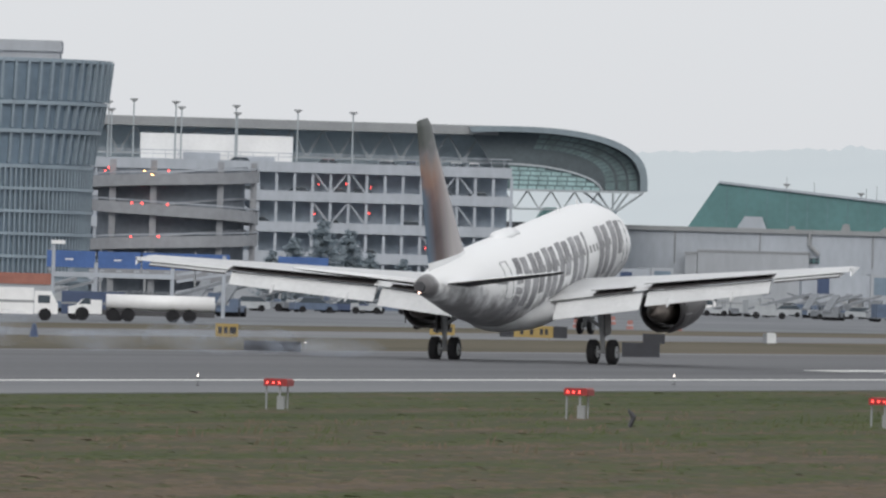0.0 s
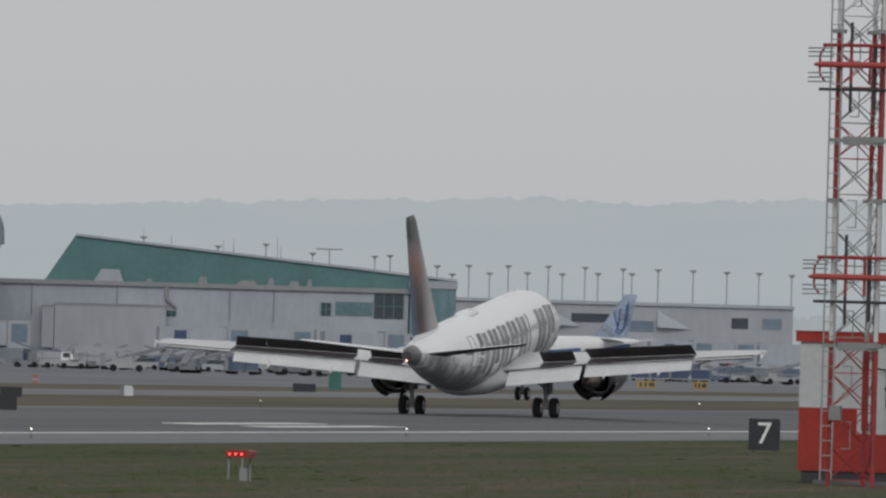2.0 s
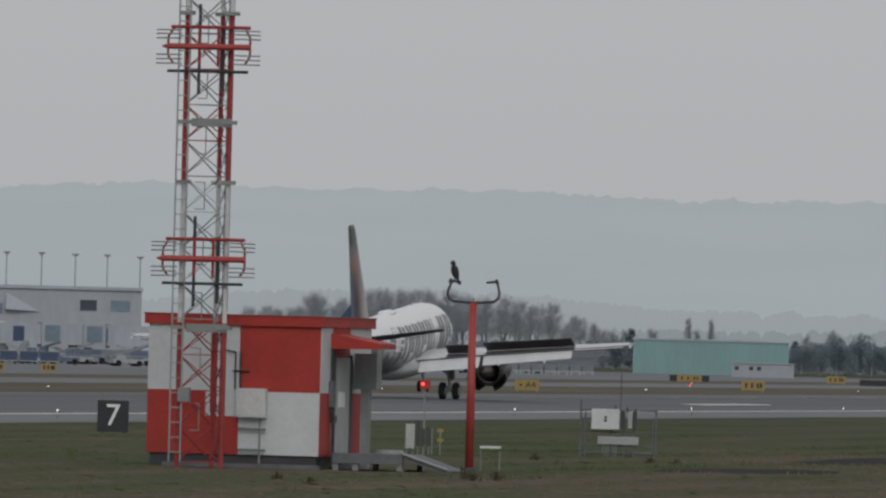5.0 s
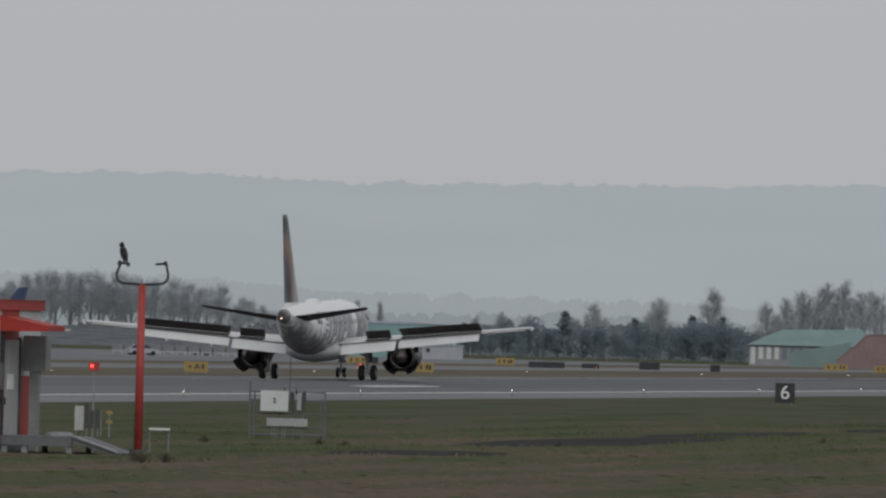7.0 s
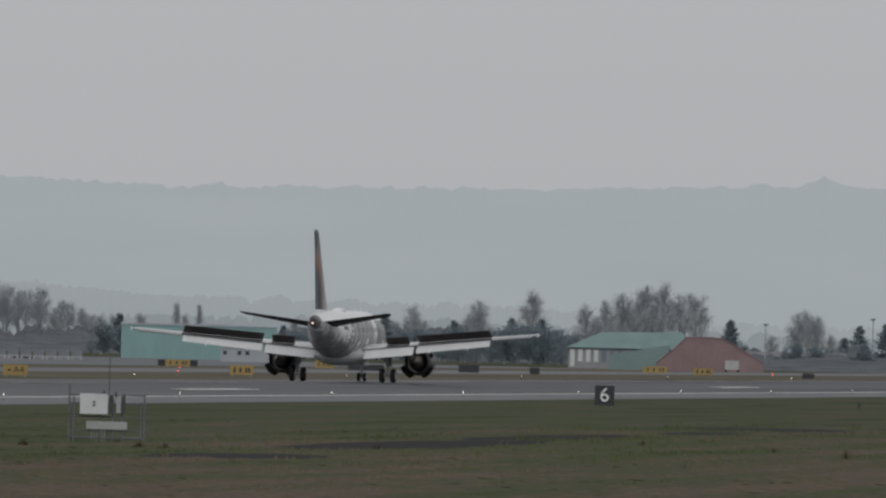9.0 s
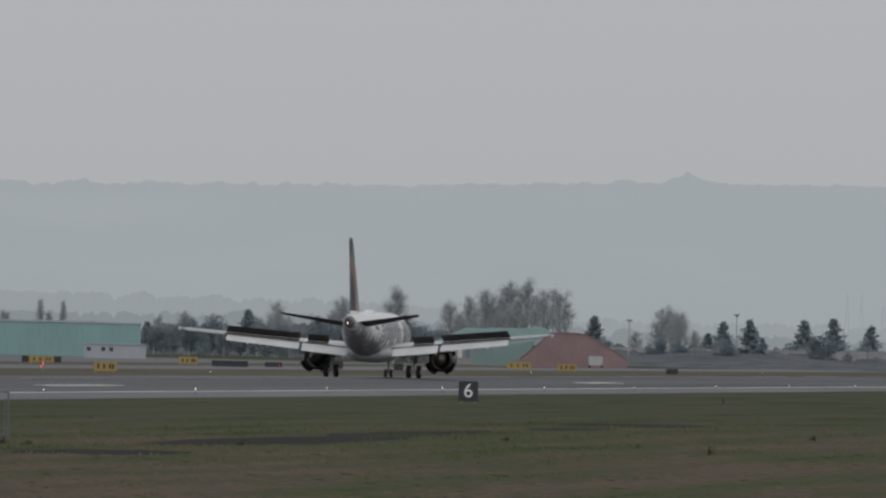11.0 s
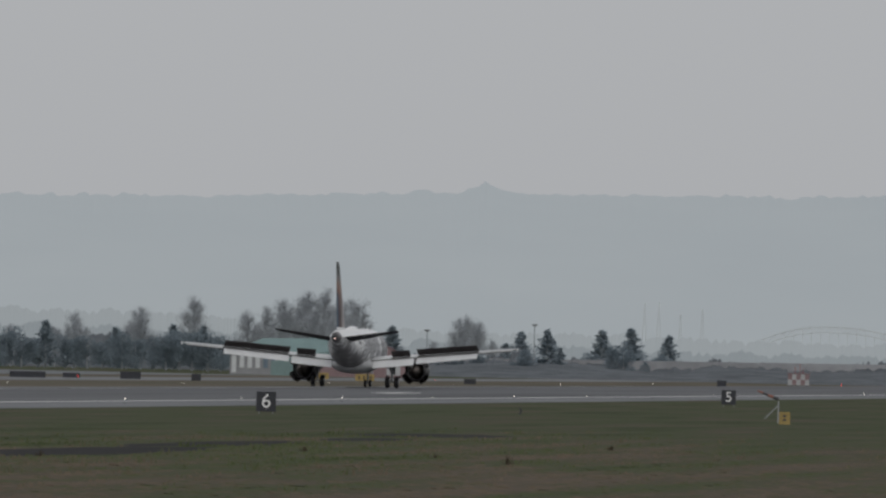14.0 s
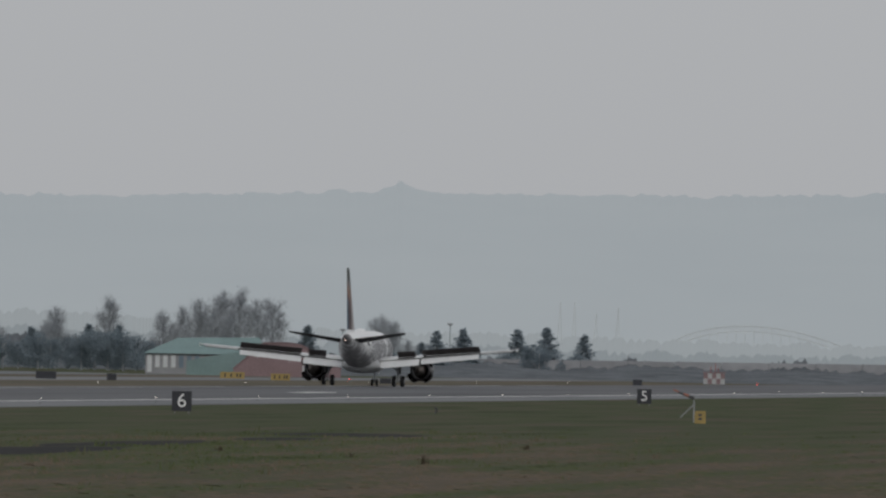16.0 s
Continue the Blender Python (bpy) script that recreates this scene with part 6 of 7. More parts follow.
parked_jet(spot(-16.42, 1245, 0, 62), 14.0, PALECAR, BLUEKIT, NAVY, "small grey and blue business jet parked on the apron", True)
parked_jet(spot(-11.61, 2060, 0, 60), 31.0, WHITE, NAVY, NAVY, "parked jet with a dark blue tail")


def propeller_plane():
    p = thing("propeller_plane", spot(-16.71, 905, 0, 75) @ Matrix.Diagonal((0.65, 0.65, 0.65, 1)), "white single-engine high-wing propeller aircraft", "airplane")
    st = [(5.6, 1.9, 0.1), (5.2, 1.9, 0.5), (3.8, 1.95, 0.75), (1.5, 2.1, 0.85), (-1, 2.1, 0.8), (-3.5, 2.2, 0.5), (-5.8, 2.4, 0.15)]
    bm = bmesh.new()
    loft(bm, [[(w * math.cos(a), y, z + w * math.sin(a)) for a in np.linspace(0, 6.283, 15)[:-1]] for y, z, w in st])
    part("fuselage", bm, WHITE, p, smooth=True)
    bm = bmesh.new()
    loft(bm, [[(x, 1.6, 2.95), (x, 1.2, 3.08), (x, 0.0, 2.95)] for x in (-7.9, 7.9)])
    part("wing", bm, WHITE, p)
    bm = bmesh.new()
    loft(bm, [[(-0.08, a, z), (0.08, a, z), (0.08, b, z), (-0.08, b, z)] for z, a, b in ((2.4, -3.9, -5.9), (4.5, -5.3, -6.3))])
    part("fin", bm, WHITE, p)
    bm = bmesh.new()
    box(bm, (-3, -5.9, 2.5), (3, -4.9, 2.6))
    part("tailplane", bm, WHITE, p)
    for i in range(5):
        for s in (-1, 1):
            bm = bmesh.new()
            box(bm, (s * 0.8, 2.6 - i * 0.8, 2.25), (s * 0.86, 3.1 - i * 0.8, 2.6))
            part("window", bm, GLASSDARK, p)
    for x, y in ((-1.7, 1.0), (1.7, 1.0), (0, 4.4)):
        bm = bmesh.new()
        rod(bm, (x, y, 0.35), (x * 0.3, y, 1.5), 0.08)
        g = part("gear_leg", bm, STEEL, p)
        bm = bmesh.new()
        rod(bm, (x - 0.12, y, 0.35), (x + 0.12, y, 0.35), 0.35, n=12)
        part("wheel", bm, TYRE, g)
    bm = bmesh.new()
    rod(bm, (0, 5.7, 0.7), (0, 5.7, 3.1), 0.07)
    part("propeller", bm, DARK, p)


propeller_plane()


def tanker():
    p = thing("fuel_tanker", spot(-18.12, 900), "white fuel tanker truck parked on the apron", "truck")
    bm = bmesh.new()
    rod(bm, (-2.9, 0, 1.4), (4.9, 0, 1.4), 0.56, n=18)
    part("tank", bm, WHITE, p, smooth=True)
    bm = bmesh.new()
    prism(bm, [(-5.6, 0.5), (-3.2, 0.5), (-3.2, 1.5), (-4.6, 1.55), (-5.1, 1.1), (-5.6, 1.0)], "y", -1.1, 1.1)
    cab = part("cab", bm, WHITE, p)
    bm = bmesh.new()
    prism(bm, [(-4.85, 1.2), (-4.45, 1.6), (-4.0, 1.6), (-4.0, 1.2)], "y", -1.12, -1.08)
    part("window", bm, GLASSDARK, cab)
    bm = bmesh.new()
    box(bm, (-5.2, -1.0, 0.45), (4.9, 1.0, 0.85))
    part("chassis", bm, DARK, p)
    for x in (-4.6, -2.4, -1.3, 1.9, 3.1):
        bm = bmesh.new()
        rod(bm, (x, -1.15, 0.5), (x, 1.15, 0.5), 0.5, n=14)
        part("wheel", bm, TYRE, p)


tanker()


def truck(m, length, hgt, paint, cabpaint, label, boxy=True):
    p = thing("service_truck", m, label, "truck", "apron service vehicles")
    bm = bmesh.new()
    box(bm, (-length / 2, -1.1, 0.45), (length / 2 - 1.7, 1.1, hgt))
    body = part("body", bm, paint, p)
    bm = bmesh.new()
    box(bm, (-length / 2, -1.13, hgt * 0.55), (length / 2 - 1.7, -1.1, hgt * 0.62))
    part("stripe", bm, PARAPET, body)
    bm = bmesh.new()
    prism(bm, [(length / 2 - 1.65, 0.5), (length / 2, 0.5), (length / 2, 1.2), (length / 2 - 0.5, min(hgt, 2.1)), (length / 2 - 1.65, min(hgt, 2.1))], "y", -1.05, 1.05)
    cab = part("cab", bm, cabpaint, p)
    bm = bmesh.new()
    box(bm, (length / 2 - 1.4, -1.08, 1.25), (length / 2 - 0.55, -1.04, 1.8))
    part("window", bm, GLASSDARK, cab)
    for x in (-length / 2 + 0.9, length / 2 - 0.9):
        for y0, y1 in ((-1.12, -0.84), (0.84, 1.12)):
            bm = bmesh.new()
            rod(bm, (x, y0, 0.45), (x, y1, 0.45), 0.45, n=14)
            part("wheel", bm, TYRE, p)
    return p


truck(spot(-18.72, 880), 6.0, 2.3, WHITE, WHITE, "white high-bodied service truck on the apron")
truck(spot(-18.35, 905), 5.0, 2.1, NAVY, NAVY, "dark blue service truck on the apron")
truck(spot(-15.38, 1480), 7.0, 2.6, PALECAR, PALECAR, "white service truck beside the concourse")
truck(spot(-15.6, 1480), 4.5, 1.9, CONC2, WHITE, "grey loading truck beside the concourse")
truck(spot(-14.68, 1500, 0, 180), 5.0, 2.0, PALECAR, PALECAR, "white van by the jet bridges")
truck(spot(-13.99, 1450), 3.8, 2.0, PALECAR, GREYKIT, "white van near the parked jet")
car(spot(-14.036, 1120, 0, 55), BLUEKIT)
car(spot(-13.96, 1125, 0, 65), NAVY)
ROADCAR = car(spot(-13.668, 1110, 0, 62), WHITE, "white car seen from behind with lit red tail lights")
for y in (-0.62, 0.62):
    bm = bmesh.new()
    box(bm, (-2.2, y - 0.16, 0.72), (-2.12, y + 0.16, 0.86))
    part("tail_lamp", bm, RED_GLOW, ROADCAR, "lit red tail lamp")
for b, d, c in ((-17.66, 1180, PALECAR), (-17.36, 1190, BLUEKIT), (-17.2, 1200, NAVY), (-15.2, 1500, PALECAR), (-15.05, 1490, GREYKIT), (-14.85, 1480, PALECAR), (-14.45, 1520, GLASSDARK), (-14.3, 1500, NAVY), (-12.05, 1700, PALECAR), (-11.9, 1720, PALECAR),
                (-10.72, 1720, PALECAR), (-12.2, 1690, REDCAR)):
    car(spot(b, d, 0, random.choice((0, 180, 20))), c)


def tow_tug(paint):
    p = thing("tow_tug", pose(0, 0, 0), "low worn apron tug with an open cab", "tug", "apron tugs")
    bm = bmesh.new()
    prism(bm, [(-1.5, 0.35), (1.5, 0.35), (1.5, 0.95), (0.3, 1.0), (0.2, 0.8), (-0.7, 0.8), (-0.8, 1.05), (-1.5, 1.0)], "y", -0.75, 0.75)
    part("body", bm, paint, p)
    bm = bmesh.new()
    for x in (-0.75, 0.35):
        for y in (-0.65, 0.65):
            rod(bm, (x, y, 0.9), (x, y, 1.75), 0.05, n=4)
    box(bm, (-0.9, -0.75, 1.75), (0.5, 0.75, 1.83))
    part("cab_frame", bm, GREYKIT, p)
    for x in (-1.0, 1.0):
        bm = bmesh.new()
        rod(bm, (x, -0.8, 0.35), (x, 0.8, 0.35), 0.35, n=12)
        part("wheel", bm, TYRE, p)
    return p


def belt_loader(paint):
    p = thing("belt_loader", pose(0, 0, 0), "belt loader with its long conveyor raised", "loader", "belt loaders")
    bm = bmesh.new()
    box(bm, (-2.4, -0.9, 0.4), (1.8, 0.9, 0.95))
    box(bm, (-1.9, -0.85, 0.95), (-0.7, -0.1, 1.5))
    part("body", bm, paint, p)
    bm = bmesh.new()
    prism(bm, [(-2.6, 0.95), (3.6, 2.7), (3.6, 2.95), (-2.6, 1.2)], "y", 0.0, 0.85)
    part("conveyor", bm, GREYKIT, p)
    for x in (-1.7, 1.2):
        bm = bmesh.new()
        rod(bm, (x, -0.95, 0.4), (x, 0.95, 0.4), 0.4, n=12)
        part("wheel", bm, TYRE, p)
    return p


def freight_stack(paint):
    p = thing("freight_box", pose(0, 0, 0), "stacked freight boxes on a low trolley", "freight", "freight trolleys")
    for lo, hi in (((-1.5, -0.8, 0.5), (-0.1, 0.8, 2.0)), ((0.0, -0.8, 0.5), (1.5, 0.8, 1.6)), ((0.2, -0.6, 1.62), (1.1, 0.6, 2.2))):
        bm = bmesh.new()
        box(bm, lo, hi)
        part("box", bm, paint, p)
    bm = bmesh.new()
    box(bm, (-1.65, -0.85, 0.38), (1.65, 0.85, 0.5))
    part("bed", bm, GREYKIT, p)
    for x in (-1.2, 1.2):
        bm = bmesh.new()
        rod(bm, (x, -0.7, 0.2), (x, 0.7, 0.2), 0.2, n=8)
        part("wheel", bm, TYRE, p)
    return p


def apron_kit():
    """Service kit parked in loose rows along the gates."""
    rng = random.Random(12)
    protos = [make(paint) for make in (tow_tug, belt_loader, freight_stack) for paint in (PALECAR, GREYKIT, BLUEKIT)]
    spots = [(rng.uniform(-15.75, -13.75), rng.uniform(1400, 1600)) for _ in range(52)] + [(rng.uniform(-13.0, -12.0), rng.uniform(1580, 1700)) for _ in range(14)] + [(rng.uniform(-17.8, -16.0), rng.uniform(1180, 1340)) for _ in range(30)] + [(rng.uniform(-18.8, -17.7), rng.uniform(960, 1100)) for _ in range(10)]
    for i, (b, d) in enumerate(spots):
        m = spot(b, d, 0, rng.choice((0, 180, 25, -30, 80)))
        if i < len(protos):
            protos[i].matrix_basis = m
        else:
            copy_thing(protos[(i * 5 + rng.randrange(3)) % len(protos)], m)
    for b, d in ((-16.155, 1010), (-15.99, 1100), (-15.91, 1010), (-15.69, 1010), (-16.5, 1020)):
        c = thing("safety_barrier", spot(b, d), "orange and white plastic safety barrier on the apron", "barrier", "orange barriers")
        bm = bmesh.new()
        prism(bm, [(-0.3, 0.0), (0.3, 0.0), (0.2, 0.75), (-0.2, 0.75)], "y", -0.25, 0.25)
        part("shell", bm, ORANGE_CONE, c)
        bm = bmesh.new()
        box(bm, (-0.27, -0.27, 0.3), (0.27, 0.27, 0.42))
        part("band", bm, PALECAR, c)
    u = thing("utility_box", spot(-15.27, 850), "pale field utility box with a dark side", "box")
    bm = bmesh.new()
    prism(bm, [(-0.2, 0.0), (0.42, 0.0), (0.42, 0.6), (0.3, 0.72), (-0.2, 0.72)], "y", -0.3, 0.3)
    part("shell", bm, OFFWHITE, u)
    bm = bmesh.new()
    box(bm, (-0.48, -0.28, 0.0), (-0.21, 0.28, 0.66))
    part("side_box", bm, GREYKIT, u)


apron_kit()


def baggage_cart(m):
    p = thing("baggage_cart", m, "dark blue curtained baggage cart in a row", "cart", "row of baggage carts")
    bm = bmesh.new()
    box(bm, (-1.1, -0.7, 0.45), (1.1, 0.7, 1.6))
    part("curtain", bm, NAVY, p)
    bm = bmesh.new()
    box(bm, (-1.2, -0.8, 1.6), (1.2, 0.8, 1.68))
    part("roof", bm, PARAPET, p)
    bm = bmesh.new()
    box(bm, (-1.25, -0.75, 0.33), (1.25, 0.75, 0.45))
    part("bed", bm, STEEL, p)
    for x in (-0.8, 0.8):
        bm = bmesh.new()
        rod(bm, (x, -0.7, 0.2), (x, 0.7, 0.2), 0.2, n=10)
        part("wheel", bm, TYRE, p)
    return p


CART = baggage_cart(spot(-13.3, 1600))
for i in range(1, 8):
    copy_thing(CART, spot(-13.3 + 0.092 * i, 1600))
for i, c in enumerate((BLUEKIT, GREYKIT, BLUEKIT, REDCAR, BLUEKIT)):
    truck(spot(-12.47 + 0.135 * i, 1680), 6.5, 2.0, c, CONC, "dark-sided parked apron bus")


def dolly(m):
    p = thing("container_dolly", m, "pale air-freight container on a low dolly", "container", "freight containers in a row")
    bm = bmesh.new()
    prism(bm, [(-0.75, 0.55), (0.75, 0.55), (0.75, 1.35), (0.5, 1.5), (-0.75, 1.5)], "y", -0.7, 0.7)
    part("container", bm, GREYKIT, p)
    bm = bmesh.new()
    box(bm, (-0.85, -0.75, 0.4), (0.85, 0.75, 0.55))
    part("bed", bm, PALECAR, p)
    for x in (-0.6, 0.6):
        bm = bmesh.new()
        rod(bm, (x, -0.6, 0.2), (x, 0.6, 0.2), 0.2, n=8)
        part("wheel", bm, STEEL, p)
    return p


DOLLY = dolly(spot(-10.83, 1760))
for i in range(1, 12):
    copy_thing(DOLLY, spot(-10.83 + 0.058 * i, 1760))


def jet_bridge(b, d, turn, ln, z=3.4):
    p = thing("jet_bridge", spot(b, d, 0, turn), "pale grey passenger boarding bridge on a wheeled support", "jet bridge", "boarding bridges")
    bm = bmesh.new()
    box(bm, (-ln / 2, -1.4, z), (ln / 2 - 3, 1.4, z + 2.9))
    tun = part("tunnel", bm, CONC, p)
    bm = bmesh.new()
    box(bm, (ln / 2 - 3, -2.0, z - 0.3), (ln / 2, 2.0, z + 3.1))
    cab = part("cab", bm, CONC2, p)
    bm = bmesh.new()
    box(bm, (ln / 2 - 2.6, -2.06, z + 0.4), (ln / 2 - 0.4, -2.0, z + 2.7))
    part("window", bm, BLUEGLASS, cab)
    bm = bmesh.new()
    box(bm, (-ln / 2 + 2, -1.46, z + 0.4), (-ln / 2 + 3.6, -1.4, z + 2.5))
    part("window", bm, NAVY, tun)
    for x in (-ln / 2 + 1, ln / 2 - 5):
        bm = bmesh.new()
        box(bm, (x - 0.5, -0.8, 0), (x + 0.5, 0.8, z))
        part("support", bm, PARAPET, p)
    bm = bmesh.new()
    rod(bm, (ln / 2 - 3.2, -1.9, 0.2), (ln / 2 - 8, -1.9, z), 0.35, n=4)
    part("stair", bm, STEEL, p)


for b, d, t, ln in ((-14.93, 1640, 8, 12), (-14.66, 1650, -6, 14), (-14.2, 1660, 14, 11), (-12.75, 1760, 10, 9), (-12.55, 1770, -10, 10), (-12.3, 1770, 5, 13), (-15.9, 1560, 25, 9), (-13.9, 1700, 0, 9)):
    jet_bridge(b, d, t, ln, 2.4)


def road_signs():
    """Blue overhead signs and gantries in front of the tower."""
    for b, w in ((-18.47, 5.2), (-18.25, 4.6), (-18.03, 5.4), (-17.83, 4.0), (-17.41, 5.4)):
        p = thing("overhead_sign", spot(b, 1350), "blue overhead road sign on a steel gantry", "sign", "blue overhead road signs")
        bm = bmesh.new()
        box(bm, (-w / 2, -0.1, 3.6), (w / 2, 0.1, 5.4))
        s = part("panel", bm, BLUE, p)
        bm = bmesh.new()
        box(bm, (-w * 0.12, -0.13, 4.4), (w * 0.05, -0.1, 4.55))
        part("legend", bm, WHITE, s)
        bm = bmesh.new()
        rod(bm, (-w / 2 + 0.3, 0.3, 0), (-w / 2 + 0.3, 0.3, 5.6), 0.12)
        part("post", bm, STEEL, p)
        for x in np.linspace(-w / 2 + 0.4, w / 2 - 0.4, 3):
            bm = bmesh.new()
            box(bm, (x - 0.3, -0.7, 3.25), (x + 0.3, -0.3, 3.4))
            part("sign_lamp", bm, CONC, p)
    p = thing("boarding_gantry", spot(-18.55, 1000), "white steel gantry with a lit post", "gantry")
    for x, hh in ((0, 5.8), (3.4, 4.2), (9.5, 4.4), (13.6, 5.0)):
        bm = bmesh.new()
        rod(bm, (x, 0, 0), (x, 0, hh), 0.16)
        part("post", bm, CONC, p)
    bm = bmesh.new()
    box(bm, (0, -0.2, 3.0), (9.6, 0.2, 3.4))
    part("beam", bm, CONC, p)
    bm = bmesh.new()
    box(bm, (-0.2, -0.3, 5.6), (0.9, 0.3, 5.9))
    part("head", bm, WHITE, p)
    w = thing("red_kiosk_wall", spot(-18.75, 1010), "low red and white apron structure", "kiosk")
    bm = bmesh.new()
    box(bm, (-4, 0, 0), (3.4, 2, 3.0))
    part("wall", bm, CONC2, w)
    bm = bmesh.new()
    box(bm, (-4.1, -0.1, 2.3), (3.5, 2.1, 3.2))
    part("fascia", bm, BRICK_DULL, w)
    r = thing("ramp_bridge", spot(-17.75, 1450), "pale sloping road ramp with railings", "ramp")
    for dz in (0.0, 1.2, 2.0):
        bm = bmesh.new()
        rod(bm, (-6, 0, 1.0 + dz), (7, 0, 3.4 + dz), 0.22, n=4)
        part("rail", bm, CONC, r)
    bm = bmesh.new()
    prism(bm, [(-7, 0), (7.5, 0), (7.5, 3.2), (-7, 0.6)], "y", 0.5, 4)
    part("deck", bm, CONC2, r)
    c = thing("traffic_cone", spot(-18.63, 690), "small dark blue field marker", "marker")
    bm = bmesh.new()
    rod(bm, (0, 0, 0), (0, 0, 0.75), 0.28, 0.1, 8)
    part("cone", bm, NAVY, c)
    g = thing("portable_cabin", spot(-14.322, 1040), "green plastic cabin beside the taxiway", "cabin")
    bm = bmesh.new()
    box(bm, (-0.52, -0.5, 0), (0.52, 0.5, 1.6))
    part("wall", bm, GREENBIN, g)
    bm = bmesh.new()
    prism(bm, [(-0.56, 1.6), (0.56, 1.6), (0.3, 1.8), (-0.3, 1.8)], "y", -0.54, 0.54)
    part("roof", bm, CONC, g)


road_signs()


# ---- far side: hangar, houses, trees, bridge, hills ----
HANGAR = mat("aqua_cladding", (0.22, 0.36, 0.36), 0.6, scale=0.15, var=0.08, stretch=(2, 1, 0.3))
BRICK = mat("dull_red_roof", (0.255, 0.178, 0.187), 0.8, scale=0.3, var=0.12)
GREENROOF = mat("green_roof", (0.195, 0.285, 0.285), 0.6, scale=0.3, var=0.1)
FARWALL = mat("grey_far_wall", (0.31, 0.315, 0.33), 0.85, scale=0.06, var=0.15)


def leaf_mat(name, color, var=0.12, through=0.5):
    """Thin leaves and twigs: light passes through them as well as off them."""
    m = mat(name, color, 1.0, scale=0.4, var=var)
    n, l = m.node_tree.nodes, m.node_tree.links
    thin, mix = n.new("ShaderNodeBsdfTranslucent"), n.new("ShaderNodeMixShader")
    base = n["Principled BSDF"]
    base.inputs["Specular IOR Level"].default_value = 0.0
    l.new(base.inputs["Base Color"].links[0].from_socket, thin.inputs["Color"])
    mix.inputs[0].default_value = through
    l.new(base.outputs[0], mix.inputs[1])
    l.new(thin.outputs[0], mix.inputs[2])
    l.new(mix.outputs[0], n["Material Output"].inputs["Surface"])
    return m


# twig and leaf colours are lifted and blued to stand for haze
BARK = leaf_mat("hazed_grey_twigs", (0.48, 0.505, 0.535))
# twigs of the far wood, with distance haze put into their colour
HAZE_BARK = leaf_mat("hazed_far_twigs", (0.47, 0.50, 0.535))
CONIFER = leaf_mat("hazed_conifer", (0.33, 0.385, 0.425), 0.15)
# woods emit light of their own in place of haze
WOODS = mat("hazy_woods_glow", (0.05, 0.055, 0.06), 0.95, emit=(0.30, 0.338, 0.358), strength=1.0)
EVERGREEN = leaf_mat("hazed_evergreen", (0.25, 0.3, 0.335), 0.15)
# steel paled towards the hills, haze being put into its colour
BRIDGE = mat("hazed_bridge_steel", (0.62, 0.66, 0.685), 0.8, scale=0.1, var=0.08)


def hangar():
    p = thing("hangar", spot(-9.635, 2000), "large aqua metal-clad hangar with a pale roof edge", "building")
    bm = bmesh.new()
    box(bm, (-12.4, 0, 0), (12.4, 22, 5.35))
    w = part("wall", bm, HANGAR, p)
    bm = bmesh.new()
    prism(bm, [(-12.6, 5.35), (12.6, 5.35), (12.6, 5.5), (3, 5.72), (-12.6, 5.6)], "y", -0.2, 22.2)
    part("roof", bm, CONC, p)
    for i in range(24):
        bm = bmesh.new()
        x = -12 + i * 1.04
        box(bm, (x - 0.05, -0.06, 0), (x + 0.05, 0, 5.3))
        part("cladding_rib", bm, HANGAR, w)
    q = thing("annex", spot(-9.395, 1900), "low cream annex building with small windows", "building")
    bm = bmesh.new()
    box(bm, (-4.7, 0, 0), (4.7, 8, 2.1))
    w = part("wall", bm, CONC2, q)
    bm = bmesh.new()
    box(bm, (-4.9, -0.2, 2.1), (4.9, 8.2, 2.25))
    part("roof", bm, CONC, q)
    for x in (-4.0, -1.8, -0.6):
        bm = bmesh.new()
        box(bm, (x - 0.3, -0.05, 1.1), (x + 0.3, 0, 1.7))
        part("window", bm, GLASSDARK, w)


hangar()


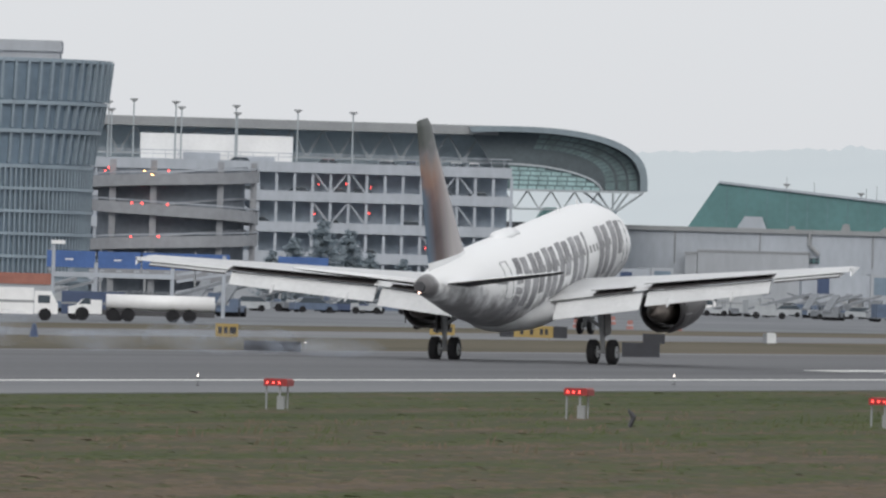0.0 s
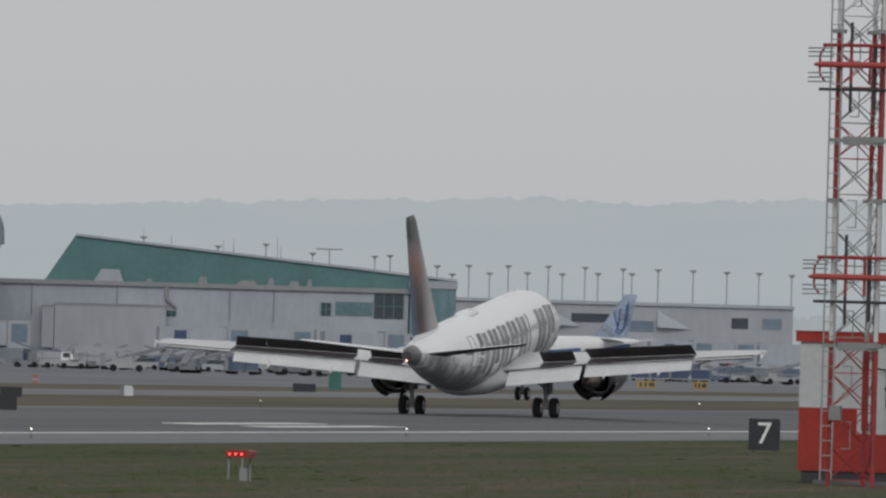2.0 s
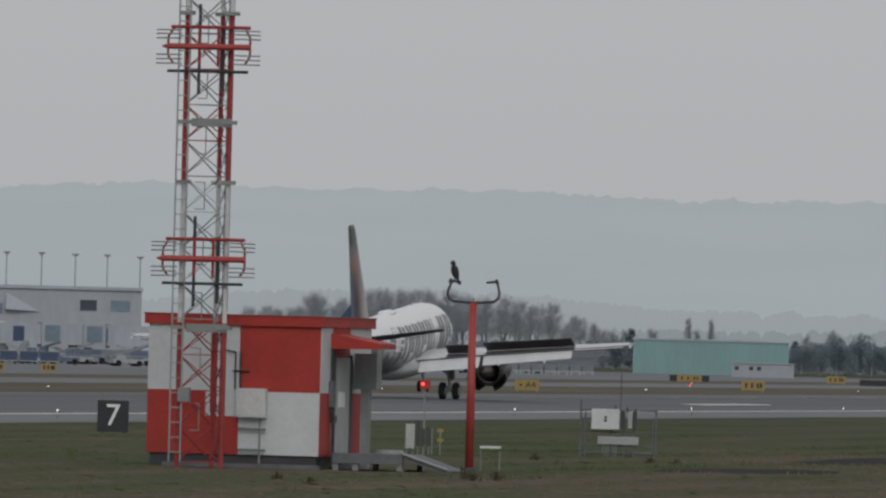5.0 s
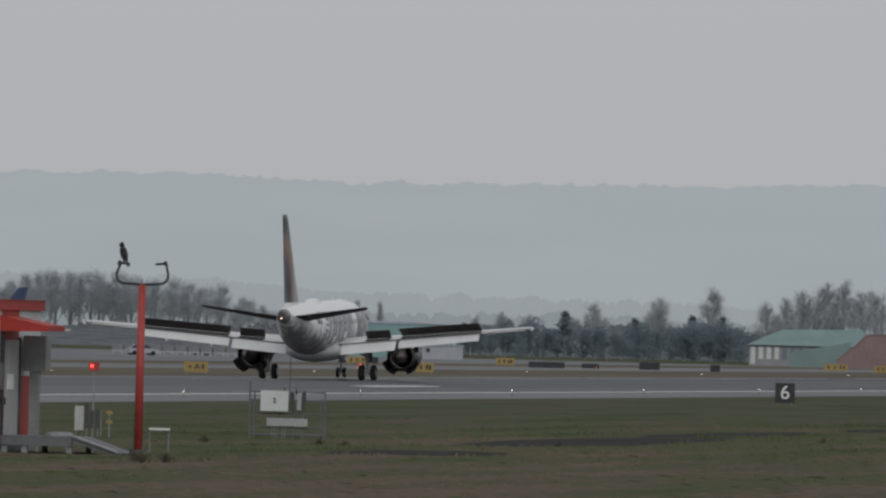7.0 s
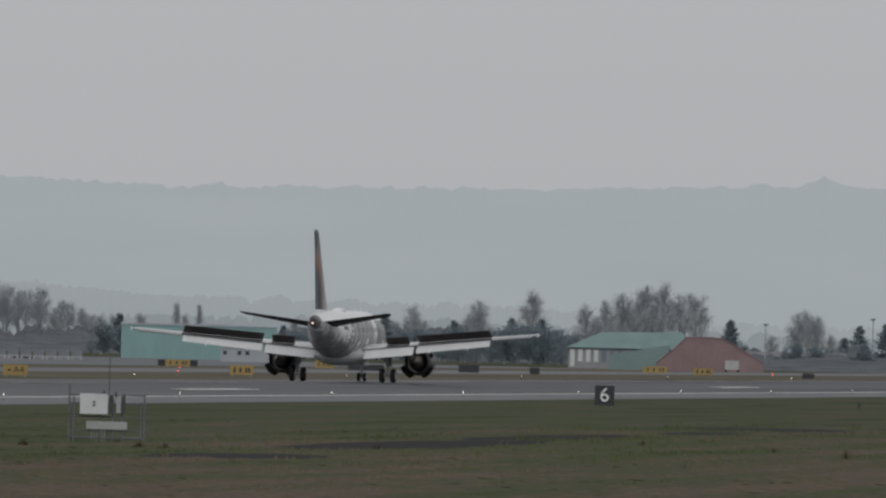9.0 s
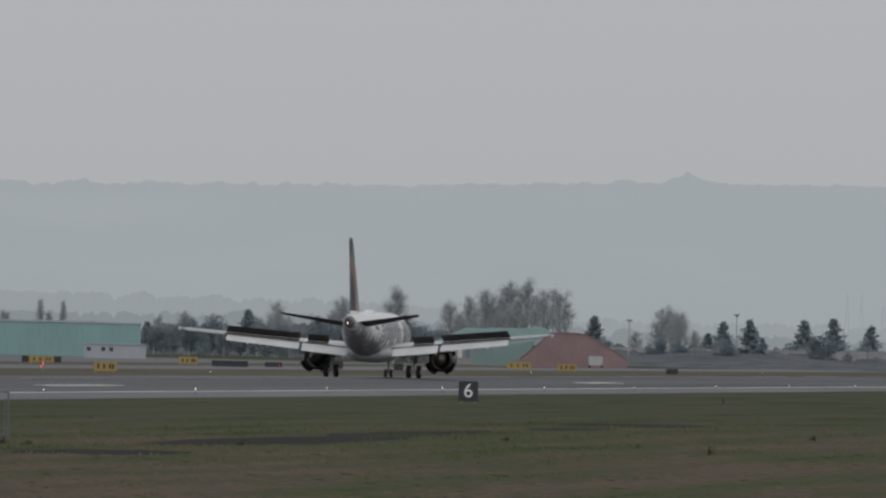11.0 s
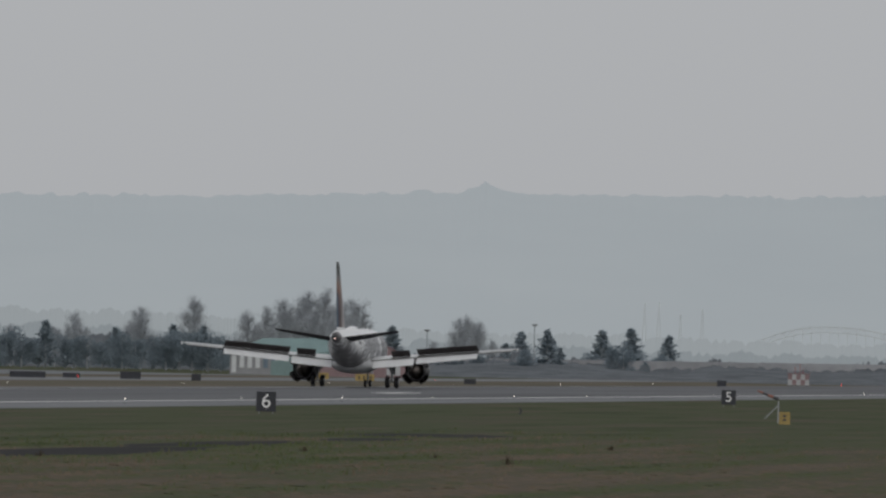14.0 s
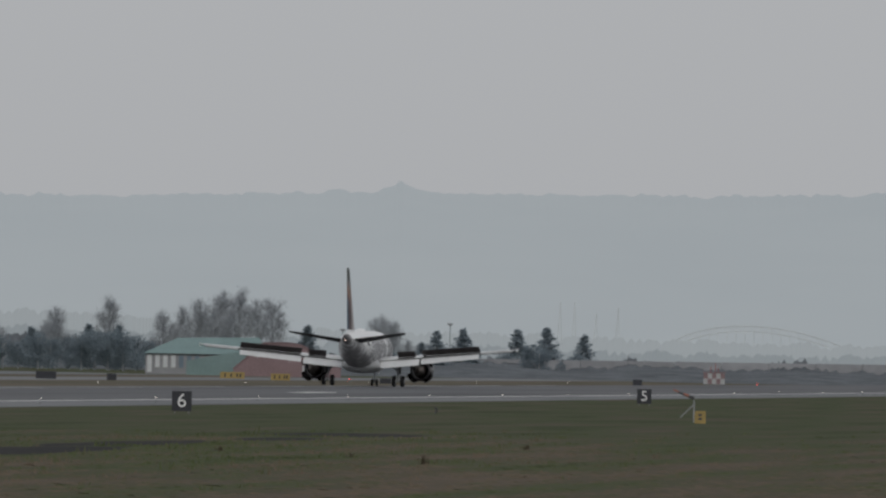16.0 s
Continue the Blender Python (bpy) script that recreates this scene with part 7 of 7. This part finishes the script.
def green_hall():
    p = thing("green_roofed_hall", spot(-7.72, 2060), "pale hall with tall windows and a green hipped roof", "building")
    bm = bmesh.new()
    box(bm, (-8.2, 0, 0), (12, 14, 3.4))
    w = part("wall", bm, FARWALL, p)
    for i in range(7):
        x = -7.9 + 1.3 * i
        bm = bmesh.new()
        box(bm, (x, -0.1, 1.1 if i else 0.3), (x + 0.75, 0.02, 3.1))
        part("window", bm, OFFWHITE if i < 4 else BLUEGLASS, w)
    bm = bmesh.new()
    loft(bm, [[(-8.6, -0.6, 3.4), (12.6, -0.6, 3.4), (12.6, 14.6, 3.4), (-8.6, 14.6, 3.4)], [(-2.9, 5, 6.0), (10.4, 5, 6.3), (10.4, 9, 6.3), (-2.9, 9, 6.0)]])
    part("roof", bm, GREENROOF, p)
    q = thing("red_barn", spot(-7.31, 2020), "dull red building with a broad gabled roof", "building")
    bm = bmesh.new()
    prism(bm, [(-8.3, 0), (9.0, 0), (9.0, 1.5), (2.6, 5.2), (0.5, 5.5), (-3.6, 5.4), (-5.4, 3.6), (-8.3, 1.2)], "y", 0, 14)
    part("wall", bm, BRICK, q)
    bm = bmesh.new()
    for a, b in (((-8.4, 1.2), (-5.4, 3.65)), ((-5.4, 3.65), (-3.6, 5.45)), ((-3.6, 5.45), (0.5, 5.55)), ((0.5, 5.55), (2.6, 5.25)), ((2.6, 5.25), (9.1, 1.5))):
        rod(bm, (a[0], -0.1, a[1]), (b[0], -0.1, b[1]), 0.1, n=4)
    part("roof_edge", bm, BRICK, q)
    r = thing("green_shed", spot(-7.62, 2030), "low shed with a green metal roof", "building")
    bm = bmesh.new()
    prism(bm, [(-5, 0), (4, 0), (4, 1.9), (5, 4.2), (-2, 2.9), (-5, 2.2)], "y", 0, 8)
    part("wall", bm, GREENROOF, r)
    truck(spot(-7.20, 2000, 0, 90), 4.6, 1.9, FARCAR, FARCAR, "small white box truck by the red building")
    w = thing("boundary_wall", spot(-5.7, 2300), "long low grey building wall across the field", "wall")
    for i in range(14):
        bm = bmesh.new()
        x = -62 + 8.6 * i
        top = 3.3 + 0.05 * i
        box(bm, (x, 0, 0), (x + 8.5, 6, top))
        part("bay", bm, FARWALL, w)
    h = thing("gate_hut", spot(-5.35, 2120), "small red and white chequered airfield hut", "hut")
    bm = bmesh.new()
    box(bm, (-1.8, 0, 0), (1.8, 3, 1.95))
    body = part("wall", bm, CONC2, h)
    for i in range(5):
        for k in range(2):
            bm = bmesh.new()
            box(bm, (-1.8 + 0.72 * i, -0.04, 0.1 + 0.9 * k), (-1.8 + 0.72 * (i + 1), 0.0, 0.1 + 0.9 * (k + 1)))
            part("panel", bm, BRICK if (i + k) % 2 else FARCAR, body)
    bm = bmesh.new()
    box(bm, (-1.95, -0.15, 1.95), (1.95, 3.1, 2.1))
    part("roof", bm, BRICK, h)
    for x, z in ((-0.6, 3.2), (0.2, 3.6), (0.7, 2.9)):
        bm = bmesh.new()
        rod(bm, (x, 1, 2.1), (x, 1, z), 0.06, n=4)
        part("aerial", bm, REDDARK, h)


green_hall()


def limb(bm, rng, a, d, ln, r, depth, twig=0.024):
    b = a + d * ln
    rod(bm, a, b, r, r * 0.6, 4)
    if depth == 0:
        for _ in range(18):
            q = b + Vector((rng.gauss(0, 0.75), rng.gauss(0, 0.75), rng.gauss(0.2, 0.6))) * ln * 0.6
            e = (q - a).normalized() * ln * rng.uniform(0.3, 0.8)
            s = Vector((rng.uniform(-1, 1), rng.uniform(-1, 1), rng.uniform(-1, 1))) * twig
            bm.faces.new([bm.verts.new(v) for v in (q - e * 0.5 - s, q - e * 0.5 + s, q + e * 0.5)])
        return
    for _ in range(4 if depth > 1 else 4):
        n = (d + Vector((rng.uniform(-.6, .6), rng.uniform(-.6, .6), rng.uniform(-.2, .5)))).normalized()
        limb(bm, rng, a.lerp(b, rng.uniform(0.55, 1.0)), n, ln * rng.uniform(0.6, 0.8), r * 0.5, depth - 1, twig)


def bare_tree(seed, hgt, wood=None, twig=0.024):
    rng = random.Random(seed)
    p = thing("bare_tree", pose(0, 0, 0), "leafless winter tree with a fine grey twig crown", "tree", "bare winter trees")
    bm = bmesh.new()
    rod(bm, (0, 0, 0), (0, 0, hgt * 0.4), hgt * 0.028, hgt * 0.018, 7)
    part("trunk", bm, wood or BARK, p)
    bm = bmesh.new()
    rod(bm, (0, 0, hgt * 0.38), (0, 0, hgt * 0.85), hgt * 0.016, hgt * 0.004, 5)
    for k in range(15):
        a = k * 2.4 + rng.uniform(-.3, .3)
        f = (k + 0.5) / 15
        w = rng.uniform(0.35, 0.6) * (1 - 0.55 * f)
        limb(bm, rng, Vector((0, 0, hgt * (0.16 + 0.56 * f))), Vector((math.cos(a) * w, math.sin(a) * w, 0.72)).normalized(), hgt * (0.21 - 0.09 * f), hgt * 0.008 * twig / 0.024, 2, twig)
    part("crown", bm, wood or BARK, p)
    return p


def conifer(seed, hgt):
    """Tiers of drooping boughs of uneven length round a tapering trunk."""
    rng = random.Random(seed)
    p = thing("conifer", pose(0, 0, 0), "dark evergreen conifer with drooping uneven branches", "tree", "conifers")
    bm = bmesh.new()
    rod(bm, (0, 0, 0), (0, 0, hgt), hgt * 0.02, 0.02, 6)
    part("trunk", bm, BARK, p)
    bm = bmesh.new()
    for i in range(110):
        f = 0.06 + 0.93 * (i / 110)
        a, r = rng.uniform(0, 6.28), hgt * 0.56 * (1 - f) ** 0.9 * rng.uniform(0.45, 1.15) + 0.2
        for k in range(16):
            u = 0.2 + 0.8 * (k + rng.random()) / 16
            c = Vector((r * u * math.cos(a), r * u * math.sin(a), hgt * f + r * (0.25 * u - 0.1) + rng.gauss(0, 0.1)))
            w = hgt * 0.038 * (1.15 - 0.3 * u)
            bm.faces.new([bm.verts.new(c + Vector((rng.gauss(0, 1), rng.gauss(0, 1), rng.gauss(-0.1, 0.5))) * w) for _ in range(3)])
    part("crown", bm, CONIFER, p)
    return p


def evergreen(seed, hgt):
    """Broad dense evergreen: a ragged crown of several rounded lobes that reach the ground."""
    rng = random.Random(seed)
    p = thing("evergreen_tree", pose(0, 0, 0), "broad dense evergreen tree with a ragged rounded crown", "tree", "broad evergreens")
    bm = bmesh.new()
    rod(bm, (0, 0, 0), (0, 0, hgt * 0.8), hgt * 0.03, 0.04, 6)
    part("trunk", bm, BARK, p)
    bm = bmesh.new()
    lobes = [(Vector((0, 0, hgt * 0.62)), hgt * 0.3)] + [(Vector((rng.gauss(0, 0.2), rng.gauss(0, 0.2), rng.uniform(0.15, 0.75))) * hgt, hgt * rng.uniform(0.12, 0.24)) for _ in range(9)]
    for c, r in lobes:
        for _ in range(int(430 * r / (hgt * 0.2))):
            d = Vector((rng.gauss(0, 1), rng.gauss(0, 1), rng.gauss(0, 1))).normalized() * r * rng.uniform(0.5, 1.12)
            q = c + d
            if q.z > 0.1:
                bm.faces.new([bm.verts.new(q + Vector((rng.gauss(0, 1), rng.gauss(0, 1), rng.gauss(0, 1))) * hgt * 0.018) for _ in range(3)])
    part("crown", bm, EVERGREEN, p)
    return p


def place(protos, items, d):
    first = set()
    for i, (b, hgt) in enumerate(items):
        k = i % len(protos)
        m = spot(b, d + (i * 37) % 60, 0, (i * 71) % 360)
        src = protos[k]
        if k not in first:
            first.add(k)
            src.matrix_basis = m @ Matrix.Diagonal((hgt / 10, hgt / 10, hgt / 10, 1))
        else:
            ob = copy_thing(src, m)
            ob.scale = (hgt / 10, hgt / 10, hgt / 10)


place([bare_tree(1, 10), bare_tree(2, 10), bare_tree(3, 10), bare_tree(4, 10)],
      ((-7.87, 11.5), (-7.78, 12.5), (-7.7, 14.0), (-7.6, 16.0), (-7.52, 16.0), (-7.44, 14), (-7.37, 14.5), (-7.82, 9), (-7.65, 12), (-7.57, 12), (-8.36, 12), (-8.40, 9.5), (-8.115, 14), (-8.66, 10.5), (-8.62, 8), (-8.42, 8), (-6.86, 11.5), (-6.9, 11), (-6.82, 10.5), (-6.88, 9), (-8.95, 8), (-6.75, 7), (-9.9, 8), (-9.08, 8.6), (-9.2, 7.5), (-7.02, 6.5), (-6.7, 6), (-8.75, 8)), 2330)
place([conifer(11, 10), conifer(12, 10), conifer(13, 10)],
      ((-8.79, 8.6), (-8.21, 8.4), (-8.07, 8.2), (-7.21, 9.0), (-6.62, 8.4), (-6.5, 8.8), (-6.25, 9), (-6.118, 9.4), (-5.945, 8.2), (-6.69, 6.2), (-10.0, 7.5), (-8.47, 7.6), (-9.25, 6), (-6.44, 5.6)), 2290)
place([evergreen(31, 10), evergreen(32, 10), evergreen(33, 10)],
      ((-9.06, 7.6), (-8.97, 7.8), (-8.9, 6), (-8.82, 6), (-8.7, 6.4), (-8.6, 6.6), (-8.53, 5.5), (-8.44, 7.2), (-8.38, 6.2), (-8.3, 6.8), (-8.24, 7.4), (-8.18, 8.2), (-8.12, 7.6), (-8.05, 7.9), (-7.99, 7.2), (-7.93, 6), (-9.14, 6.2), (-9.22, 5.6), (-6.6, 5.6), (-6.3, 5), (-6.15, 7), (-6.09, 6.4), (-5.98, 5), (-6.93, 5.4), (-7.15, 5), (-10.08, 6.5), (-9.85, 6), (-8.66, 5.6), (-6.8, 5)), 2270)
# bare columnar trees behind the hangar, and the hazy wood on the far rise
ROW = bare_tree(5, 10)
ROW.matrix_basis = spot(-9.74, 2360) @ Matrix.Diagonal((0.4, 0.4, 1.05, 1))
for b, hgt, wide in ((-9.635, 1.03, 0.4), (-9.70, 0.8, 0.5)):
    copy_thing(ROW, spot(b, 2360, 0, 60)).scale = (wide, wide, hgt)
FARWOOD = bare_tree(6, 10, HAZE_BARK, 0.02)
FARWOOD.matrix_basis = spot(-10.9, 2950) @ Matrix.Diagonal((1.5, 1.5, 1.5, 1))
rng = random.Random(17)
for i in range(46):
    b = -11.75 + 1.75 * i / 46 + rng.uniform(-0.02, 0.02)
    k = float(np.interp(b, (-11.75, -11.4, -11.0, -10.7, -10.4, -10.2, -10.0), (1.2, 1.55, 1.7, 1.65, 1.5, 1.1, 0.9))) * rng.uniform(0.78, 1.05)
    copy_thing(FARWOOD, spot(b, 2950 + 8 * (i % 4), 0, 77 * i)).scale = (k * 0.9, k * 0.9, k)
GARDEN = conifer(21, 10)
GARDEN.matrix_basis = spot(-17.32, 1380) @ Matrix.Diagonal((0.95, 0.95, 0.95, 1))
for b, s in ((-17.45, 0.75), (-17.2, 0.85), (-17.1, 0.6), (-16.95, 0.55), (-16.8, 0.5), (-17.55, 0.6)):
    ob = copy_thing(GARDEN, spot(b, 1385))
    ob.scale = (s, s, s)


def far_masts():
    for b, el, d in ((-6.064, 0.248, 3900), (-5.999, 0.249, 3900), (-5.8, 0.228, 3900), (-5.9, 0.2, 3900)):
        p = thing("far_mast", spot(b, d), "faint distant lattice mast", "mast", "distant masts")
        top = 4.2 + d * math.tan(radians(el))
        bm = bmesh.new()
        rod(bm, (-0.8, 0, 0), (0.4, 0, top), 0.22, 0.1, 4)
        rod(bm, (1.2, 0, 0), (0.5, 0, top), 0.22, 0.1, 4)
        part("frame", bm, BRIDGE, p)
    for b, d, top in ((-6.56, 2280, 9.6), (-7.05, 2280, 8.2)):
        lamp_post(spot(b, d), top)
    p = thing("arch_bridge", spot(-5.09, 3800), "long pale steel truss arch bridge in the distance", "bridge")
    n = 22
    top = [(-30 + 60 * i / n, 5 + 9.6 * (1 - ((i / n - 0.36) / 0.64) ** 2 if i / n > 0.36 else 1 - ((0.36 - i / n) / 0.5) ** 2)) for i in range(n + 1)]
    bm = bmesh.new()
    for (a, b), (c, d) in zip(top, top[1:]):
        rod(bm, (a, 0, b), (c, 0, d), 0.22, n=4)
    part("upper_chord", bm, BRIDGE, p)
    bm = bmesh.new()
    for (a, b), (c, d) in zip(top, top[1:]):
        rod(bm, (a, 0, b - 1.7), (c, 0, d - 1.7), 0.18, n=4)
    part("lower_chord", bm, BRIDGE, p)
    for i, (x, z) in enumerate(top):
        bm = bmesh.new()
        rod(bm, (x, 0, 3.5), (x, 0, z), 0.12, n=4)
        if i < n:
            rod(bm, (x, 0, z - 1.7), top[i + 1][:1] + (0,) + top[i + 1][1:], 0.1, n=4)
        part("hanger", bm, BRIDGE, p)
    bm = bmesh.new()
    box(bm, (-90, -2, 3.0), (60, 2, 4.2))
    part("road_deck", bm, BRIDGE, p)


far_masts()


def woods_ridge(name, d, items, material, label):
    """A far wooded rise with a ragged tree line."""
    bs, hs = [i[0] for i in items], [i[1] for i in items]
    bm = bmesh.new()
    rows = []
    n = int((bs[-1] - bs[0]) * 220)
    for k in range(4):
        row = []
        for i in range(n + 1):
            bb = bs[0] + (bs[-1] - bs[0]) * i / n
            top = float(np.interp(bb, bs, hs))
            jag = noise.noise(Vector((bb * 9, d * 0.01, 0))) * 1.6 + (0.45 - abs(noise.noise(Vector((bb * 26, d * 0.01, 3))))) * 2.2 + (0.4 - abs(noise.noise(Vector((bb * 70, 1, 3))))) * 1.0
            dd = d + 25 * k
            row.append(bm.verts.new((dd * math.sin(radians(bb)), dd * math.cos(radians(bb)), (0, top * 0.55, top * 0.85, max(1.0, top + jag))[k])))
        rows.append(row)
    for a, c in zip(rows, rows[1:]):
        bridge(bm, a, c, False)
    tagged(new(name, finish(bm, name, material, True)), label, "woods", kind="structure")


# the farther rise glows more strongly for thicker haze
WOODS2 = mat("hazier_woods_glow", (0.05, 0.055, 0.06), 0.95, emit=(0.40, 0.44, 0.458), strength=1.0)
woods_ridge("woods_backdrop_far", 3500, ((-13.2, 2), (-12.4, 12), (-11.6, 17), (-10.9, 18), (-10.3, 16.5), (-9.9, 14), (-9.0, 13.5), (-8.2, 13), (-7.4, 9.5), (-6.6, 9.5), (-6.0, 9), (-5.0, 8), (-4.0, 7)), WOODS2, "far wooded rise glowing to stand for haze")
woods_ridge("woods_backdrop_near", 3000, ((-12.3, 1), (-11.6, 10.5), (-11.05, 12), (-10.75, 11.5), (-10.4, 10.5), (-10.2, 7.5), (-9.6, 7.5), (-9.0, 8), (-8.5, 8), (-8.0, 7), (-7.4, 6), (-6.5, 5.5), (-6.0, 4.5), (-4.2, 4.5)), WOODS, "nearer wooded rise glowing to stand for haze")
HEDGEROW = mat("grey_green_hedge", (0.135, 0.148, 0.162), 0.95, scale=0.2, var=0.3)
woods_ridge("hedge_line_far", 2400, ((-11.6, 2.8), (-10.2, 3.8), (-9.2, 4.2), (-8.65, 5.2), (-8.3, 5.6), (-7.95, 5.0), (-7.6, 2.6)), HEDGEROW, "dark hedges and scrub behind the trees across the field")
woods_ridge("hedge_line_near", 2240, ((-7.6, 1.6), (-6.9, 3.0), (-6.7, 3.4), (-6.4, 3.0), (-6.0, 1.8), (-5.6, 3.0), (-5.3, 2.4), (-4.9, 2.8), (-4.2, 1.8)), HEDGEROW, "low dark hedges and scrub across the field")


def hills():
    m = bpy.data.materials.new("hazy_hill_glow")
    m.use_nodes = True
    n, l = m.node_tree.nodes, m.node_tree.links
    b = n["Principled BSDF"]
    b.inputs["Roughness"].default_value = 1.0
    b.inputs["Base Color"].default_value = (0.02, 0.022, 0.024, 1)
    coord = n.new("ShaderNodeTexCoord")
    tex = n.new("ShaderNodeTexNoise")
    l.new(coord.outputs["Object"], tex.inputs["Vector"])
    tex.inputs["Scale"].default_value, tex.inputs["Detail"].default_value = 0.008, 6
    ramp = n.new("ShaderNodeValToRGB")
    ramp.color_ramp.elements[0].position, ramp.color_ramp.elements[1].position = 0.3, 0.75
    # hill colour is emitted: the glow stands for haze
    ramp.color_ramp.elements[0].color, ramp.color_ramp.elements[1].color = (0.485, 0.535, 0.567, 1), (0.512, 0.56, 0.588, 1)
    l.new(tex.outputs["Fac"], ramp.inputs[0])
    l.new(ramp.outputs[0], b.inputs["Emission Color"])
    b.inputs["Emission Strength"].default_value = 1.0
    bs = [-40, -24, -19, -15.8, -14.6, -13.4, -12.9, -12.2, -11.45, -10.6, -9.8, -9.0, -8.6, -8.0, -7.2, -6.9, -6.8, -6.65, -6.3, -5.4, -4.6, 0, 12]
    els = [0.3, 0.42, 0.5, 0.577, 0.63, 0.672, 0.657, 0.70, 0.682, 0.70, 0.672, 0.686, 0.685, 0.70, 0.725, 0.735, 0.785, 0.735, 0.735, 0.745, 0.768, 0.7, 0.5]
    bm = bmesh.new()
    rows = []
    for k in range(7):
        row = []
        for i in range(2081):
            bb = -40 + 52 * i / 2080
            d = 4350 + 75 * k
            top = 4.2 + 4800 * math.tan(radians(float(np.interp(bb, bs, els))))
            f = (k / 6) ** 0.8
            jag = (noise.noise(Vector((bb * 6, 0, 1))) * 1.6 + noise.noise(Vector((bb * 21, 0, 2))) * 1.5 + noise.noise(Vector((bb * 52, 0, 4))) * 0.9) if k == 6 else noise.noise(Vector((bb * 2, k * 0.6, 0))) * 3 * (k > 0)
            row.append(bm.verts.new((d * math.sin(radians(bb)), d * math.cos(radians(bb)), top * f + jag if k else -1)))
        rows.append(row)
    for a, c in zip(rows, rows[1:]):
        bridge(bm, a, c, False)
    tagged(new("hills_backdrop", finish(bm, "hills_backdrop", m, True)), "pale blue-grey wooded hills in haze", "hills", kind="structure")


hills()


# ---- tyre smoke hanging behind the touchdown point ----
def tyre_smoke():
    m = bpy.data.materials.new("tyre_smoke")
    m.use_nodes = True
    n, l = m.node_tree.nodes, m.node_tree.links
    b = n["Principled BSDF"]
    b.inputs["Base Color"].default_value, b.inputs["Roughness"].default_value = (0.52, 0.58, 0.68, 1), 1.0
    b.inputs["Specular IOR Level"].default_value = 0.0
    coord, tex, mr = n.new("ShaderNodeTexCoord"), n.new("ShaderNodeTexNoise"), n.new("ShaderNodeMapRange")
    l.new(coord.outputs["Object"], tex.inputs["Vector"])
    tex.inputs["Scale"].default_value, tex.inputs["Detail"].default_value = 0.7, 4
    l.new(tex.outputs["Fac"], mr.inputs[0])
    mr.inputs[1].default_value, mr.inputs[2].default_value, mr.inputs[3].default_value, mr.inputs[4].default_value = 0.36, 0.75, 0.0, 0.16
    l.new(mr.outputs[0], b.inputs["Alpha"])
    rng = random.Random(9)
    p = thing("tyre_smoke", pose(-163, 520, 0.2), "thin bluish tyre smoke drifting over the runway", "smoke")
    for i in range(13):
        bm = bmesh.new()
        u = -15.0 + 1.55 * i
        cx, cy = 0.955 * u + 0.29 * rng.uniform(-3, 3), 0.296 * u - 5 + rng.uniform(-3, 3)
        rx, ry, rz = rng.uniform(1.3, 2.2), rng.uniform(1.5, 3), rng.uniform(0.4, 0.8)
        rings = []
        for e in np.linspace(0.1, 3.04, 12):
            row = []
            for a in np.linspace(0, 6.283, 21)[:-1]:
                d = Vector((math.cos(a) * math.sin(e), math.sin(a) * math.sin(e), math.cos(e)))
                k = 1 + 0.3 * noise.noise(d * 1.6 + Vector((i * 7, 0, 0)))
                row.append((cx + rx * k * d.x, cy + ry * k * d.y, rz * 1.5 + rz * k * d.z))
            rings.append(row)
        loft(bm, rings)
        ob = part("puff", bm, m, p, smooth=True)
        ob.visible_shadow = False
    return p


SMOKE = tyre_smoke()


motions()
